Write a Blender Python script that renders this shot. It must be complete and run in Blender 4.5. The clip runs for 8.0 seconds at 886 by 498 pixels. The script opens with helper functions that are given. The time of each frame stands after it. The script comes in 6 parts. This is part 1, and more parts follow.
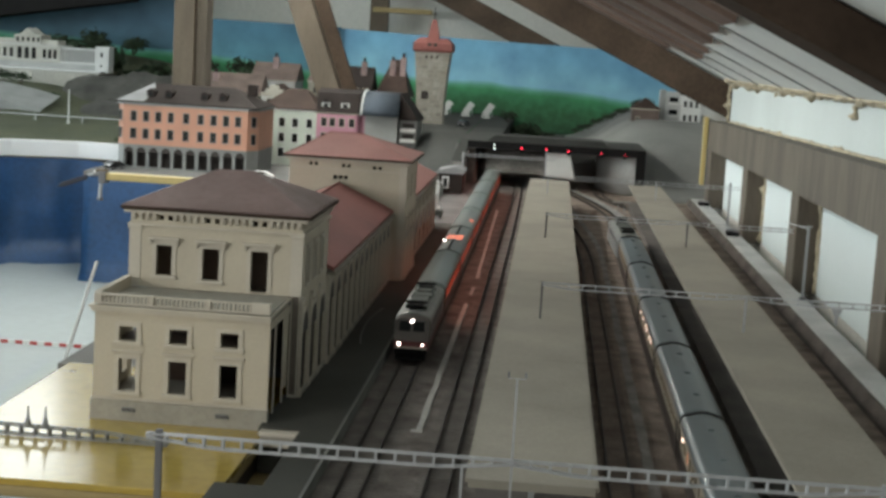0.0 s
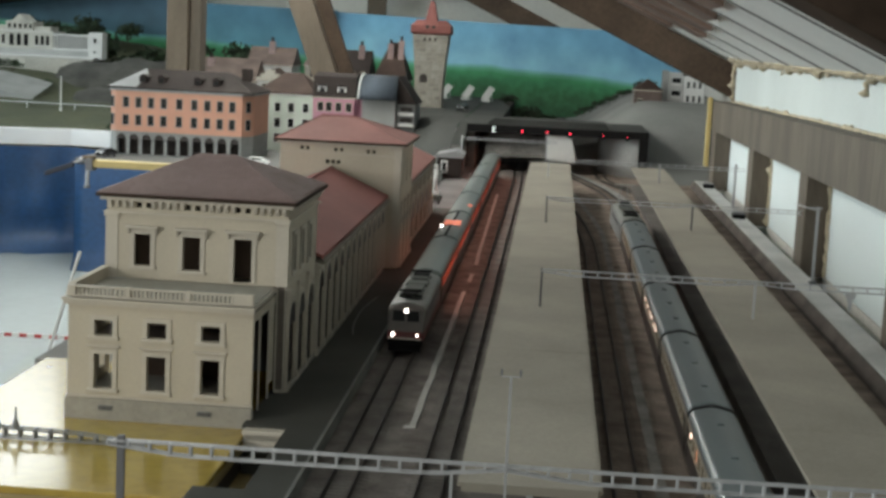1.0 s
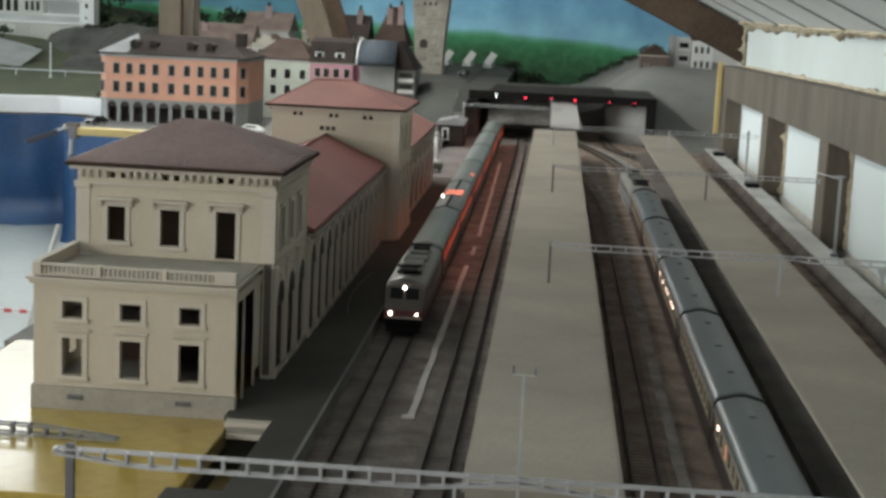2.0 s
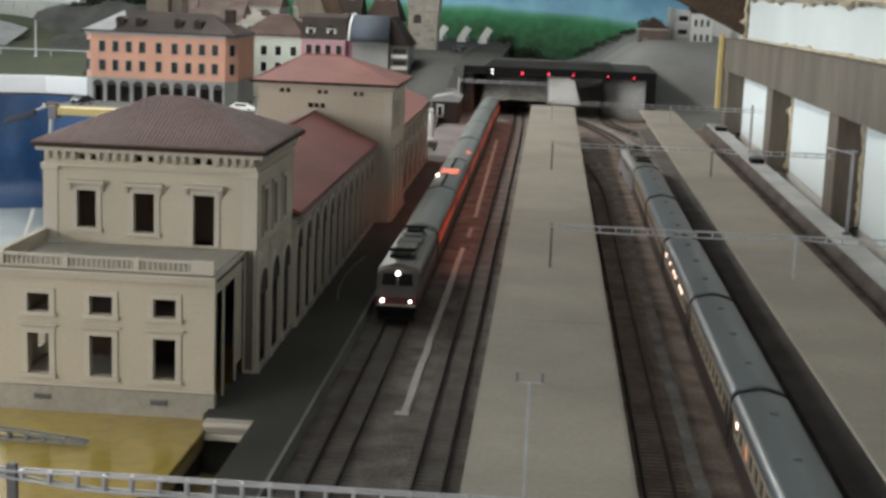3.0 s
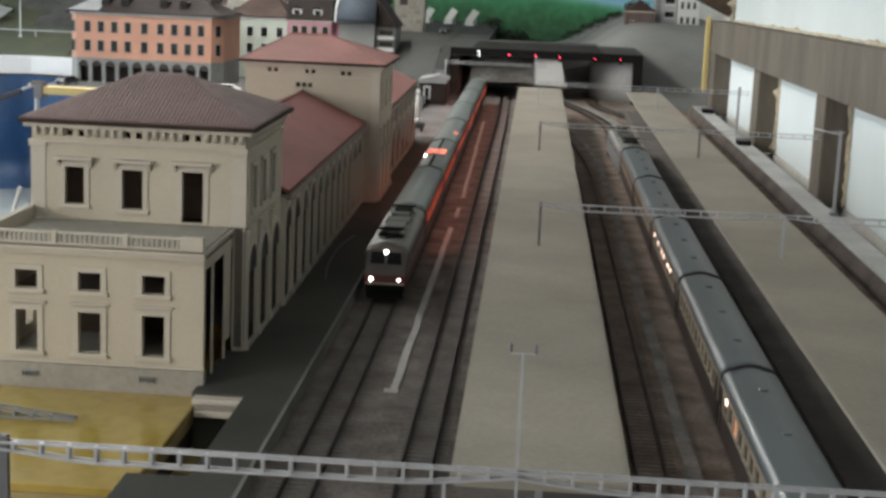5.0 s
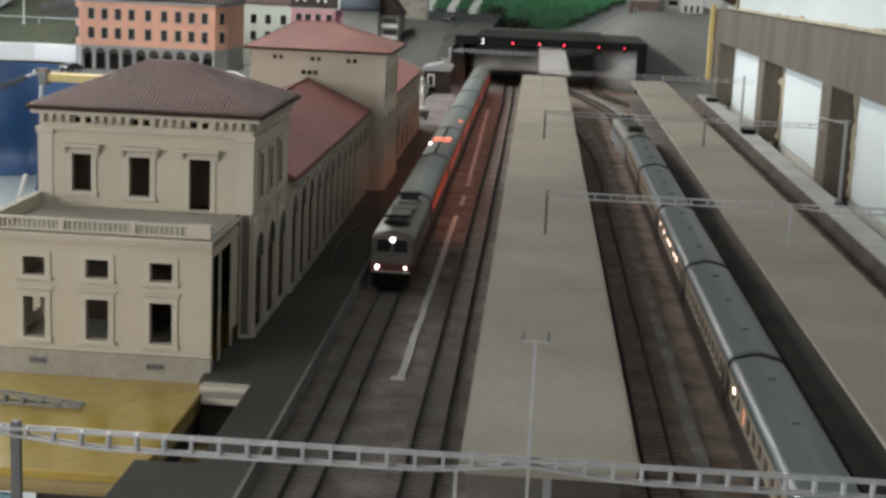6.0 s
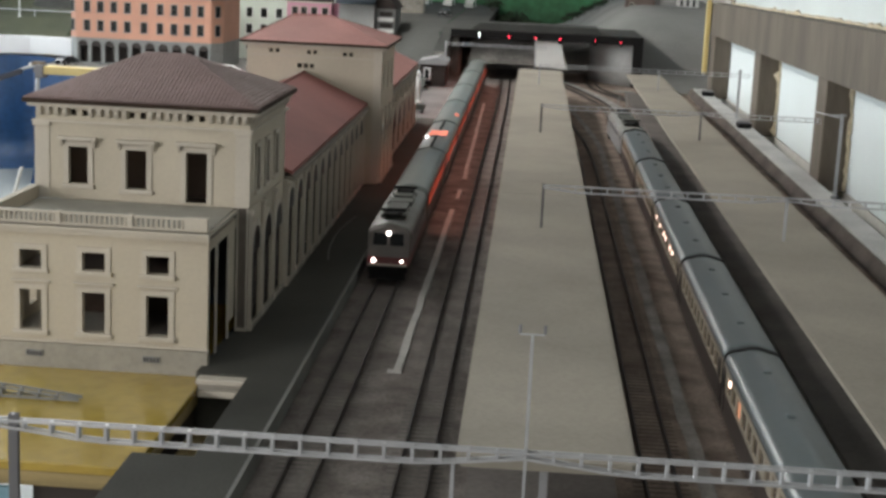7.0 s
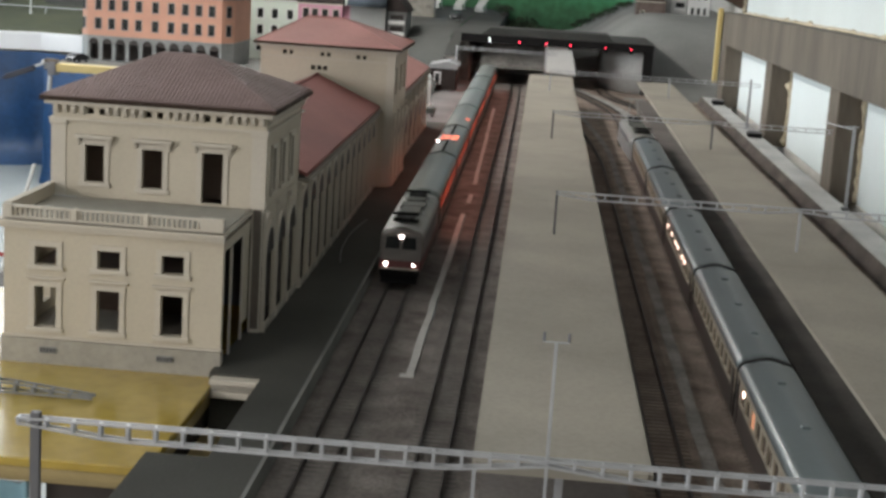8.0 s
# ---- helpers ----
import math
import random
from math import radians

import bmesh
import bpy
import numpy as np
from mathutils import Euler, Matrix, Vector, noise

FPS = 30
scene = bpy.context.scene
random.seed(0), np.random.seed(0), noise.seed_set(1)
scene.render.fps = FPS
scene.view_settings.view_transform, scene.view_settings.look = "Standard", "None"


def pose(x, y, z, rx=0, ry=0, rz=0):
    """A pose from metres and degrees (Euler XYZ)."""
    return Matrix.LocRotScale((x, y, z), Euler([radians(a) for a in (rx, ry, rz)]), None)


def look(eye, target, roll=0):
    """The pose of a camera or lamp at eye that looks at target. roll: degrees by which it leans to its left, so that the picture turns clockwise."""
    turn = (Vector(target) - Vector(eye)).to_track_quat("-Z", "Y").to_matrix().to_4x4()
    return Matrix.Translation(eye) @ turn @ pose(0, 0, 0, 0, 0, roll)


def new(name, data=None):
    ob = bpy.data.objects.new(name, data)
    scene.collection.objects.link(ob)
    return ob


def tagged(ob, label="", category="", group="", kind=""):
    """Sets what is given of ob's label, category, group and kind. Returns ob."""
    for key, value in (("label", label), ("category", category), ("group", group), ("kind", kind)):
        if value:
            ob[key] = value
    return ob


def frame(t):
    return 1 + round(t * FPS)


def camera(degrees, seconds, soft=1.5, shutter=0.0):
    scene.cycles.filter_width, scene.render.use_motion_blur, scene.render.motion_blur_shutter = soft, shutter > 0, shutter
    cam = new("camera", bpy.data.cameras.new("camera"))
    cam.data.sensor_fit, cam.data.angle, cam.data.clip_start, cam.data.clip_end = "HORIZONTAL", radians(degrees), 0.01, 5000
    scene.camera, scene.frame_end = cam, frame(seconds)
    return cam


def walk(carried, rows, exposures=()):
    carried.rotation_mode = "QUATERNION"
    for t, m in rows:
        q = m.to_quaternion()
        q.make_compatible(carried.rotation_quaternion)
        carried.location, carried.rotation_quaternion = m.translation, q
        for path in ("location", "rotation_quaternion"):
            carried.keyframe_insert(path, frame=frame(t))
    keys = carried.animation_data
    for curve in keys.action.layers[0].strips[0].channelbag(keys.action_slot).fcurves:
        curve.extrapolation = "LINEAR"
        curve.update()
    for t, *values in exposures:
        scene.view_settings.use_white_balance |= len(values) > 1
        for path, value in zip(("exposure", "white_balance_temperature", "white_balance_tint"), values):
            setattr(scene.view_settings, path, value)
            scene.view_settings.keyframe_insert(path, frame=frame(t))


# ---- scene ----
# ---- camera and its way ----
cam = camera(32.96, 8.0, soft=3.1)


def eye_row(t, x, y, z, yaw, pitch, roll):
    """A row for walk(): seconds and a pose; yaw to the left, pitch up, roll turns the picture clockwise, in degrees."""
    return t, pose(x, y, z, 90 + pitch, 0, yaw) @ pose(0, 0, 0, 0, 0, roll)


PATH = [
    (0.0, .0072, -.2290, .2971, 3.8615, -7.6231, 3.3616),
    (0.5, .0084, -.2113, .2946, 3.8723, -7.7907, 2.9804),
    (1.0, .0108, -.1664, .2895, 3.9623, -8.1795, 2.7915),
    (1.5, .0078, -.1240, .2842, 3.9694, -8.7131, 2.8021),
    (3.0, .0005, .0004, .2710, 3.7890, -10.2088, 2.2173),
    (3.5, 0, 0, .2700, 3.4429, -10.2016, 2.3000),
    (4.0, -.0014, -.0010, .2698, 3.2802, -10.3230, 2.4143),
    (4.5, -.0017, -.0005, .2677, 3.1838, -10.5448, 2.2879),
    (5.0, -.0023, .0008, .2664, 3.1799, -10.7978, 2.4258),
    (6.5, -.0067, .0001, .2660, 3.1872, -11.4053, 2.6084),
    (7.0, -.0064, -.0004, .2660, 3.0411, -11.4793, 2.6801),
    (7.5, -.0082, -.0003, .2657, 3.0998, -11.4176, 2.9194),
    (8.0, -.0137, -.0010, .2664, 3.1745, -11.3468, 3.6896),
]
walk(cam, [eye_row(*r) for r in PATH], [(0.0, -.28, 6500, 5), (1.5, -.30, 6500, 5), (3.0, -.15, 6500, 10), (5.0, -.12, 6500, 10), (8.0, -.04, 6500, 11)])

# ---- world and lights ----
world = bpy.data.worlds.new("room_dusk")
scene.world = world
world.use_nodes = True
world.node_tree.nodes["Background"].inputs[0].default_value = (.8, .9, 1, 1)
world.node_tree.nodes["Background"].inputs[1].default_value = .1


def area_light(name, eye, target, wide, high, watts, colour):
    data = bpy.data.lights.new(name, "AREA")
    data.shape, data.size, data.size_y, data.energy, data.color = "RECTANGLE", wide, high, watts, colour
    lamp = new(name, data)
    lamp.matrix_world = look(eye, target)
    return lamp


# daylight from unseen long-wall and far windows; unseen fill lamps added behind and overhead
area_light("window_light", (-3.3, 2.45, .50), (.2, 2.45, .12), 3.3, .8, 112, (.86, .95, 1))
area_light("gable_window_light", (-1.75, -.75, .50), (-.4, 1.1, .10), 1.1, .5, 26, (1, .965, .93))
area_light("far_window_light", (-2.0, 4.3, 1.1), (-.4, .9, 0), 1.0, .6, 6, (.96, .98, 1))
area_light("tube_light", (-.70, 2.82, .73), (-.08, 2.82, 0), 2.3, .12, 23, (1, .98, .93))
area_light("tube_light", (-1.30, 2.6, .85), (-1.2, 2.6, 0), 2.4, .12, 3, (.96, .98, 1))

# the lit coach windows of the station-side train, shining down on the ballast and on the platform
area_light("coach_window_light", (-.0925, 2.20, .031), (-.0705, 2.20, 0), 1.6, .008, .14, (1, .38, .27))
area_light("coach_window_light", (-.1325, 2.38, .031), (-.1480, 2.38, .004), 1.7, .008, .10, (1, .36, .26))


# ---- materials ----
def rgb(c):
    return (*c, 1)


def material(name, colour, rough=.6, metal=0., vary=.15, grain=60., coarse=6., bump=.15, second=None, coat=0., stretch=(1, 1, 1), spread=0.):
    """A surface with variation at two scales: coarse stains and fine grain with relief."""
    m = bpy.data.materials.new(name)
    m.use_nodes = True
    nt = m.node_tree
    b = nt.nodes["Principled BSDF"]
    b.inputs["Roughness"].default_value = rough
    b.inputs["Metallic"].default_value = metal
    b.inputs["Coat Weight"].default_value = coat
    b.inputs["Coat Roughness"].default_value = .12
    tc = nt.nodes.new("ShaderNodeTexCoord")
    mp = nt.nodes.new("ShaderNodeMapping")
    mp.inputs["Scale"].default_value = stretch
    nt.links.new(tc.outputs["Object"], mp.inputs[0])
    big, fine = nt.nodes.new("ShaderNodeTexNoise"), nt.nodes.new("ShaderNodeTexNoise")
    big.inputs["Scale"].default_value, big.inputs["Detail"].default_value = coarse, 5
    fine.inputs["Scale"].default_value, fine.inputs["Detail"].default_value = grain, 4
    nt.links.new(mp.outputs[0], big.inputs[0])
    nt.links.new(mp.outputs[0], fine.inputs[0])
    second = second or tuple(max(0, c * (1 - 2.2 * vary)) for c in colour)
    ramp = nt.nodes.new("ShaderNodeValToRGB")
    ramp.color_ramp.elements[0].position, ramp.color_ramp.elements[1].position = .3, .68
    ramp.color_ramp.elements[0].color, ramp.color_ramp.elements[1].color = rgb(second), rgb(colour)
    nt.links.new(big.outputs[0], ramp.inputs[0])
    mix = nt.nodes.new("ShaderNodeMix")
    mix.data_type, mix.blend_type = "RGBA", "MULTIPLY"
    mix.inputs[0].default_value = min(1, vary * 3)
    fr = nt.nodes.new("ShaderNodeValToRGB")
    fr.color_ramp.elements[0].position, fr.color_ramp.elements[1].position = .3, .6
    fr.color_ramp.elements[0].color, fr.color_ramp.elements[1].color = (.62, .62, .62, 1), (1, 1, 1, 1)
    nt.links.new(fine.outputs[0], fr.inputs[0])
    nt.links.new(ramp.outputs[0], mix.inputs[6])
    nt.links.new(fr.outputs[0], mix.inputs[7])
    last = mix.outputs[2]
    if spread:
        info, hsv = nt.nodes.new("ShaderNodeObjectInfo"), nt.nodes.new("ShaderNodeHueSaturation")
        rng = nt.nodes.new("ShaderNodeMapRange")
        rng.inputs[3].default_value, rng.inputs[4].default_value = 1 - spread, 1 + spread
        nt.links.new(info.outputs["Random"], rng.inputs[0])
        nt.links.new(rng.outputs[0], hsv.inputs["Value"])
        nt.links.new(last, hsv.inputs["Color"])
        last = hsv.outputs[0]
    nt.links.new(last, b.inputs["Base Color"])
    if bump:
        bp = nt.nodes.new("ShaderNodeBump")
        bp.inputs["Strength"].default_value, bp.inputs["Distance"].default_value = bump, .002
        nt.links.new(fine.outputs[0], bp.inputs["Height"])
        nt.links.new(bp.outputs[0], b.inputs["Normal"])
    return m


def glow(name, colour, strength):
    m = bpy.data.materials.new(name)
    m.use_nodes = True
    b = m.node_tree.nodes["Principled BSDF"]
    b.inputs["Base Color"].default_value = rgb(colour)
    b.inputs["Emission Color"].default_value = rgb(colour)
    b.inputs["Emission Strength"].default_value = strength
    return m


M = dict(
    plaster=material("cream_plaster", (.55, .492, .392), .75, vary=.055, grain=420, coarse=16, bump=.05),
    trim_cream=material("cream_trim", (.57, .52, .44), .7, vary=.055, grain=420, coarse=18, bump=.04),
    porch_shade=material("shaded_brown_panel", (.20, .17, .145), .8, vary=.12, grain=300, coarse=24),
    plinth=material("plinth_grey", (.40, .375, .32), .8, vary=.12, grain=300, coarse=20),
    roof_brown=material("brown_tile_roof", (.335, .235, .225), .55, vary=.14, grain=220, coarse=16, bump=.2),
    roof_red=material("red_tile_roof", (.26, .088, .075), .75, vary=.14, grain=320, coarse=14, bump=.3),
    roof_pink=material("faded_red_roof", (.34, .15, .13), .75, vary=.12, grain=320, coarse=14, bump=.3),
    # near-black colour that puts the shade of insides and gaps into the surface
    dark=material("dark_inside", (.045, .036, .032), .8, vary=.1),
    inside=material("inside_boards", (.15, .105, .08), .8, vary=.15, grain=120, coarse=20),
    ballast=material("ballast", (.245, .218, .20), .95, vary=.27, grain=420, coarse=38, bump=.7, second=(.115, .098, .088)),
    ballast_rust=material("rusty_ballast", (.34, .277, .232), .95, vary=.27, grain=420, coarse=34, bump=.7, second=(.155, .116, .094)),
    sleeper=material("sleepers", (.185, .168, .154), .85, vary=.2, grain=300, coarse=40),
    rail=material("rail_sides", (.035, .026, .021), .55, .2, vary=.2, grain=300, coarse=40),
    asphalt=material("platform_asphalt", (.078, .077, .068), .92, vary=.14, grain=500, coarse=9, bump=.2),
    kerb=material("platform_kerb", (.2, .2, .185), .8, vary=.15, grain=300, coarse=20),
    canopy=material("canopy_board", (.338, .303, .25), .72, vary=.11, grain=380, coarse=11, bump=.1),
    canopy_edge=material("canopy_edge", (.30, .275, .228), .7, vary=.08),
    strip=material("white_strip", (.5, .485, .455), .7, vary=.13, grain=260, coarse=16),
    steel=material("mast_grey", (.52, .53, .55), .45, .35, vary=.1, grain=300, coarse=30, bump=0),
    steel_dark=material("mast_dark", (.17, .17, .18), .5, .3, vary=.1, bump=0),
    train_roof=material("train_roof_grey", (.118, .142, .150), .33, .2, vary=.07, grain=300, coarse=12, bump=.02),
    train_roof_warm=material("train_roof_silver", (.235, .26, .245), .3, .2, vary=.08, grain=300, coarse=12, bump=.03),
    train_nose=material("pale_train_nose", (.34, .36, .36), .35, .1, vary=.1, grain=300, coarse=12, bump=.03),
    train_side=material("train_side_beige", (.42, .36, .28), .4, vary=.1, grain=200, coarse=40, bump=0),
    train_low=material("train_side_dark", (.055, .04, .035), .4, vary=.1, grain=200, coarse=40, bump=0),
    train_red=material("train_side_red", (.36, .12, .085), .35, vary=.1, grain=200, coarse=40, bump=0),
    loco_body=material("locomotive_beige_grey", (.145, .122, .11), .4, vary=.1, grain=200, coarse=30, bump=0),
    loco_roof=material("locomotive_roof", (.26, .265, .245), .45, .2, vary=.12, grain=300, coarse=30, bump=.05),
    black=material("black_underframe", (.011, .010, .010), .8, vary=.1, bump=0),
    rubber=material("rubber_bellows", (.02, .02, .02), .8, vary=.1, bump=.1),
    pane_dark=material("dark_pane", (.009, .009, .010), .3, vary=.05, bump=0),
    lit=glow("lit_coach_window", (1, .27, .14), 2.6),
    lit_soft=glow("lit_coach_window_dim", (1, .22, .11), 1.2),
    lit_red=glow("lit_roof_pane", (1, .24, .14), .9),
    loco_low=material("locomotive_dark_red", (.12, .017, .016), .45, vary=.1, grain=200, coarse=30, bump=0),
    train_pane=material("train_window_band", (.17, .13, .10), .25, vary=.2, grain=200, coarse=60, bump=0),
    lit_pale=glow("lit_window_pale", (1, .68, .55), 5),
    lit_dim=glow("lit_window_dim", (1, .45, .25), .35),
    lamp_white=glow("headlamp", (1, .9, .85), 8),
    lamp_red=glow("red_signal", (1, .03, .07), 5),
    lamp_sig=glow("white_signal", (.9, 1, .95), 6),
    yellow=material("yellow_varnished_board", (.50, .365, .08), .22, vary=.14, grain=90, coarse=5, bump=.03, coat=.5, second=(.34, .215, .035)),
    ply=material("plywood_edge", (.45, .34, .15), .6, vary=.2, grain=200, coarse=8, stretch=(1, 1, 20)),
    timber=material("brown_timber", (.150, .122, .094), .75, vary=.14, grain=110, coarse=8, bump=.2, stretch=(3, 3, .35)),
    timber_beam=material("brown_beam", (.150, .127, .098), .75, vary=.22, grain=90, coarse=9, bump=.25, stretch=(2, 1.1, .22)),
    rafter_brown=material("brown_rafter", (.125, .088, .064), .75, vary=.22, grain=120, coarse=9, bump=.4),
    lath=material("reddish_lath", (.21, .14, .11), .75, vary=.2, grain=120, coarse=9, bump=.3, spread=.12),
    timber_light=material("pale_timber", (.165, .128, .092), .75, vary=.15, grain=120, coarse=7, bump=.3, stretch=(4, 4, .6)),
    timber_dark=material("dark_timber", (.075, .051, .037), .8, vary=.22, grain=100, coarse=8, bump=.4),
    foam_board=material("white_foam_board", (.67, .735, .74), .7, vary=.03, grain=300, coarse=3, bump=.05),
    fascia=material("white_fascia_board", (.57, .62, .61), .75, vary=.05, grain=200, coarse=5, bump=.06),
    foam=material("yellow_building_foam", (.64, .55, .39), .85, vary=.2, grain=180, coarse=25, bump=.8),
    ceiling=material("pale_roof_lining", (.86, .88, .86), .75, vary=.06, grain=120, coarse=4, bump=.05),
    wall_white=material("white_wall", (.85, .84, .79), .8, vary=.07, grain=80, coarse=3, bump=.1),
    wall_plain=material("plain_wall", (.62, .60, .56), .85, vary=.1, grain=60, coarse=2),
    floor=material("grey_floor", (.42, .46, .47), .5, vary=.06, grain=50, coarse=3, bump=.03),
    cloth_white=material("white_cloth", (.86, .88, .90), .8, vary=.04, grain=300, coarse=6, bump=.1),
    cloth_blue=material("blue_tarpaulin", (.024, .085, .22), .45, vary=.2, grain=90, coarse=7, bump=.2, second=(.016, .055, .14)),
    grass=material("grass_mat", (.070, .076, .036), .95, vary=.25, grain=500, coarse=8, bump=.8, second=(.040, .048, .024)),
    rock=material("grey_rock", (.30, .285, .265), .9, vary=.25, grain=140, coarse=16, bump=1.),
    crag=material("dark_crag", (.075, .073, .064), .95, vary=.25, grain=140, coarse=16, bump=1.),
    stone_wall=material("pale_stone_wall", (.50, .49, .44), .85, vary=.12, grain=220, coarse=14, bump=.4),
    concrete=material("grey_plaster_ground", (.39, .39, .375), .85, vary=.12, grain=200, coarse=5, bump=.15),
    platform_brown=material("dusty_platform", (.155, .135, .12), .9, vary=.2, grain=300, coarse=18, bump=.3),
    sleeper_rust=material("rusty_sleepers", (.17, .132, .108), .9, vary=.2, grain=300, coarse=40),
    ramp=material("weathered_street", (.066, .067, .062), .85, vary=.15, grain=240, coarse=7, bump=.2),
    ledge_top=material("pale_ledge", (.50, .495, .475), .8, vary=.14, grain=240, coarse=14, bump=.2),
    bank=material("grey_bank", (.215, .215, .205), .88, vary=.14, grain=220, coarse=7, bump=.2),
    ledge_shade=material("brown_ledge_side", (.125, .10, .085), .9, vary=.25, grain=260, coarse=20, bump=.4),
    platform_pale=material("pale_platform", (.185, .17, .165), .85, vary=.18, grain=260, coarse=12, bump=.2),
    road=material("dark_road", (.19, .185, .18), .8, vary=.1, grain=300, coarse=6),
    museum=material("white_stucco", (.58, .585, .575), .75, vary=.06, grain=260, coarse=20, bump=.05),
    orange=material("orange_stucco", (.54, .28, .195), .75, vary=.08, grain=260, coarse=16, bump=.08),
    arcade=material("grey_arcade_stone", (.27, .275, .27), .8, vary=.12, grain=260, coarse=20),
    mint=material("mint_stucco", (.60, .66, .58), .75, vary=.06, grain=260, coarse=18, bump=.08),
    pink=material("pink_stucco", (.56, .28, .36), .75, vary=.07, grain=260, coarse=18, bump=.08),
    grey_house=material("grey_stucco", (.37, .375, .365), .8, vary=.1, grain=260, coarse=14),
    sheet_metal=material("grey_sheet_metal", (.27, .27, .275), .6, vary=.12, grain=200, coarse=20, bump=.05),
    rear_roof=material("faded_rear_roof", (.18, .13, .112), .85, vary=.22, grain=260, coarse=22, bump=.4),
    slate=material("slate_roof", (.043, .033, .030), .75, vary=.18, grain=240, coarse=18, bump=.4),
    town_roof=material("brown_town_roof", (.082, .056, .047), .8, vary=.2, grain=240, coarse=16, bump=.4),
    zinc=material("blue_zinc_roof", (.075, .09, .11), .9, 0, vary=.12, grain=200, coarse=14, bump=.05),
    tower_stone=material("tower_stone", (.36, .335, .29), .9, vary=.2, grain=150, coarse=40, bump=.7, second=(.25, .23, .2)),
    shutter=material("dark_green_shutter", (.055, .06, .05), .7, vary=.1, bump=0),
    white=material("white_paint", (.78, .78, .76), .6, vary=.05, bump=.03),
    foliage=material("dark_foliage", (.04, .07, .03), .9, vary=.3, grain=300, coarse=40, bump=.5, spread=.3),
    car_black=material("black_car_paint", (.015, .015, .018), .2, vary=.05, bump=0, coat=.5),
    red_tape=material("red_tape", (.5, .05, .05), .5, vary=.05, bump=0),
    yellow_bar=material("yellow_level", (.60, .47, .19), .45, vary=.08, bump=.02),
    blue_handle=material("dark_blue_handle", (.008, .012, .028), .45, vary=.08, bump=.02),
)


for k in ("ramp", "asphalt", "ballast", "ballast_rust", "road", "sleeper", "sleeper_rust", "slate", "town_roof", "rafter_brown", "timber_dark", "pane_dark", "black", "zinc"):
    M[k].node_tree.nodes["Principled BSDF"].inputs["Specular IOR Level"].default_value = .15


def backdrop_material(name, low, middle, top):
    """Painted scenery: blue sky above a band of green hills with an uneven outline and darker woods at their foot."""
    m = bpy.data.materials.new(name)
    m.use_nodes = True
    nt = m.node_tree
    b = nt.nodes["Principled BSDF"]
    b.inputs["Roughness"].default_value = .7
    tc, sep = nt.nodes.new("ShaderNodeTexCoord"), nt.nodes.new("ShaderNodeSeparateXYZ")
    nt.links.new(tc.outputs["Object"], sep.inputs[0])
    n = nt.nodes.new("ShaderNodeTexNoise")
    n.inputs["Scale"].default_value, n.inputs["Detail"].default_value = 3.2, 6
    nt.links.new(tc.outputs["Object"], n.inputs[0])

    def maths(op, a, c):
        q = nt.nodes.new("ShaderNodeMath")
        q.operation = op
        for i, v in enumerate((a, c)):
            if isinstance(v, (int, float)):
                q.inputs[i].default_value = v
            else:
                nt.links.new(v, q.inputs[i])
        return q.outputs[0]

    wob = maths("MULTIPLY", maths("SUBTRACT", n.outputs[0], .5), .06)
    lean = maths("MULTIPLY", sep.outputs[0], .05)
    h = maths("ADD", maths("ADD", sep.outputs[2], wob), lean)
    scaled = maths("DIVIDE", h, .5)
    ramp = nt.nodes.new("ShaderNodeValToRGB")
    cr = ramp.color_ramp
    cr.elements[0].position, cr.elements[0].color = 0, (.04, .13, .06, 1)
    cr.elements[1].position, cr.elements[1].color = 1, (*top, 1)
    for pos, c in ((.20, (.04, .15, .065, 1)), (.25, (.045, .20, .085, 1)), (.31, (.06, .29, .13, 1)), (.335, (.13, .38, .27, 1)), (.36, (*low, 1)), (.55, (*middle, 1))):
        e = cr.elements.new(pos)
        e.color = c
    nt.links.new(scaled, ramp.inputs[0])
    fine = nt.nodes.new("ShaderNodeTexNoise")
    fine.inputs["Scale"].default_value, fine.inputs["Detail"].default_value = 11, 6
    nt.links.new(tc.outputs["Object"], fine.inputs[0])
    mix = nt.nodes.new("ShaderNodeMix")
    mix.data_type, mix.blend_type = "RGBA", "OVERLAY"
    mix.inputs[0].default_value = .55
    nt.links.new(ramp.outputs[0], mix.inputs[6])
    nt.links.new(fine.outputs[0], mix.inputs[7])
    woods = nt.nodes.new("ShaderNodeTexNoise")
    woods.inputs["Scale"].default_value, woods.inputs["Detail"].default_value = 42, 8
    nt.links.new(tc.outputs["Object"], woods.inputs[0])
    tree = nt.nodes.new("ShaderNodeValToRGB")
    tree.color_ramp.elements[0].position, tree.color_ramp.elements[1].position = .42, .6
    tree.color_ramp.elements[0].color, tree.color_ramp.elements[1].color = (.45, .5, .42, 1), (1.0, 1.0, 1.0, 1)
    nt.links.new(woods.outputs[0], tree.inputs[0])
    foot = nt.nodes.new("ShaderNodeMapRange")
    foot.inputs[1].default_value, foot.inputs[2].default_value = .34, .24
    foot.inputs[3].default_value, foot.inputs[4].default_value = 0, .5
    nt.links.new(scaled, foot.inputs[0])
    dab = nt.nodes.new("ShaderNodeMix")
    dab.data_type, dab.blend_type = "RGBA", "MULTIPLY"
    nt.links.new(foot.outputs[0], dab.inputs[0])
    nt.links.new(mix.outputs[2], dab.inputs[6])
    nt.links.new(tree.outputs[0], dab.inputs[7])
    nt.links.new(dab.outputs[2], b.inputs["Base Color"])
    return m


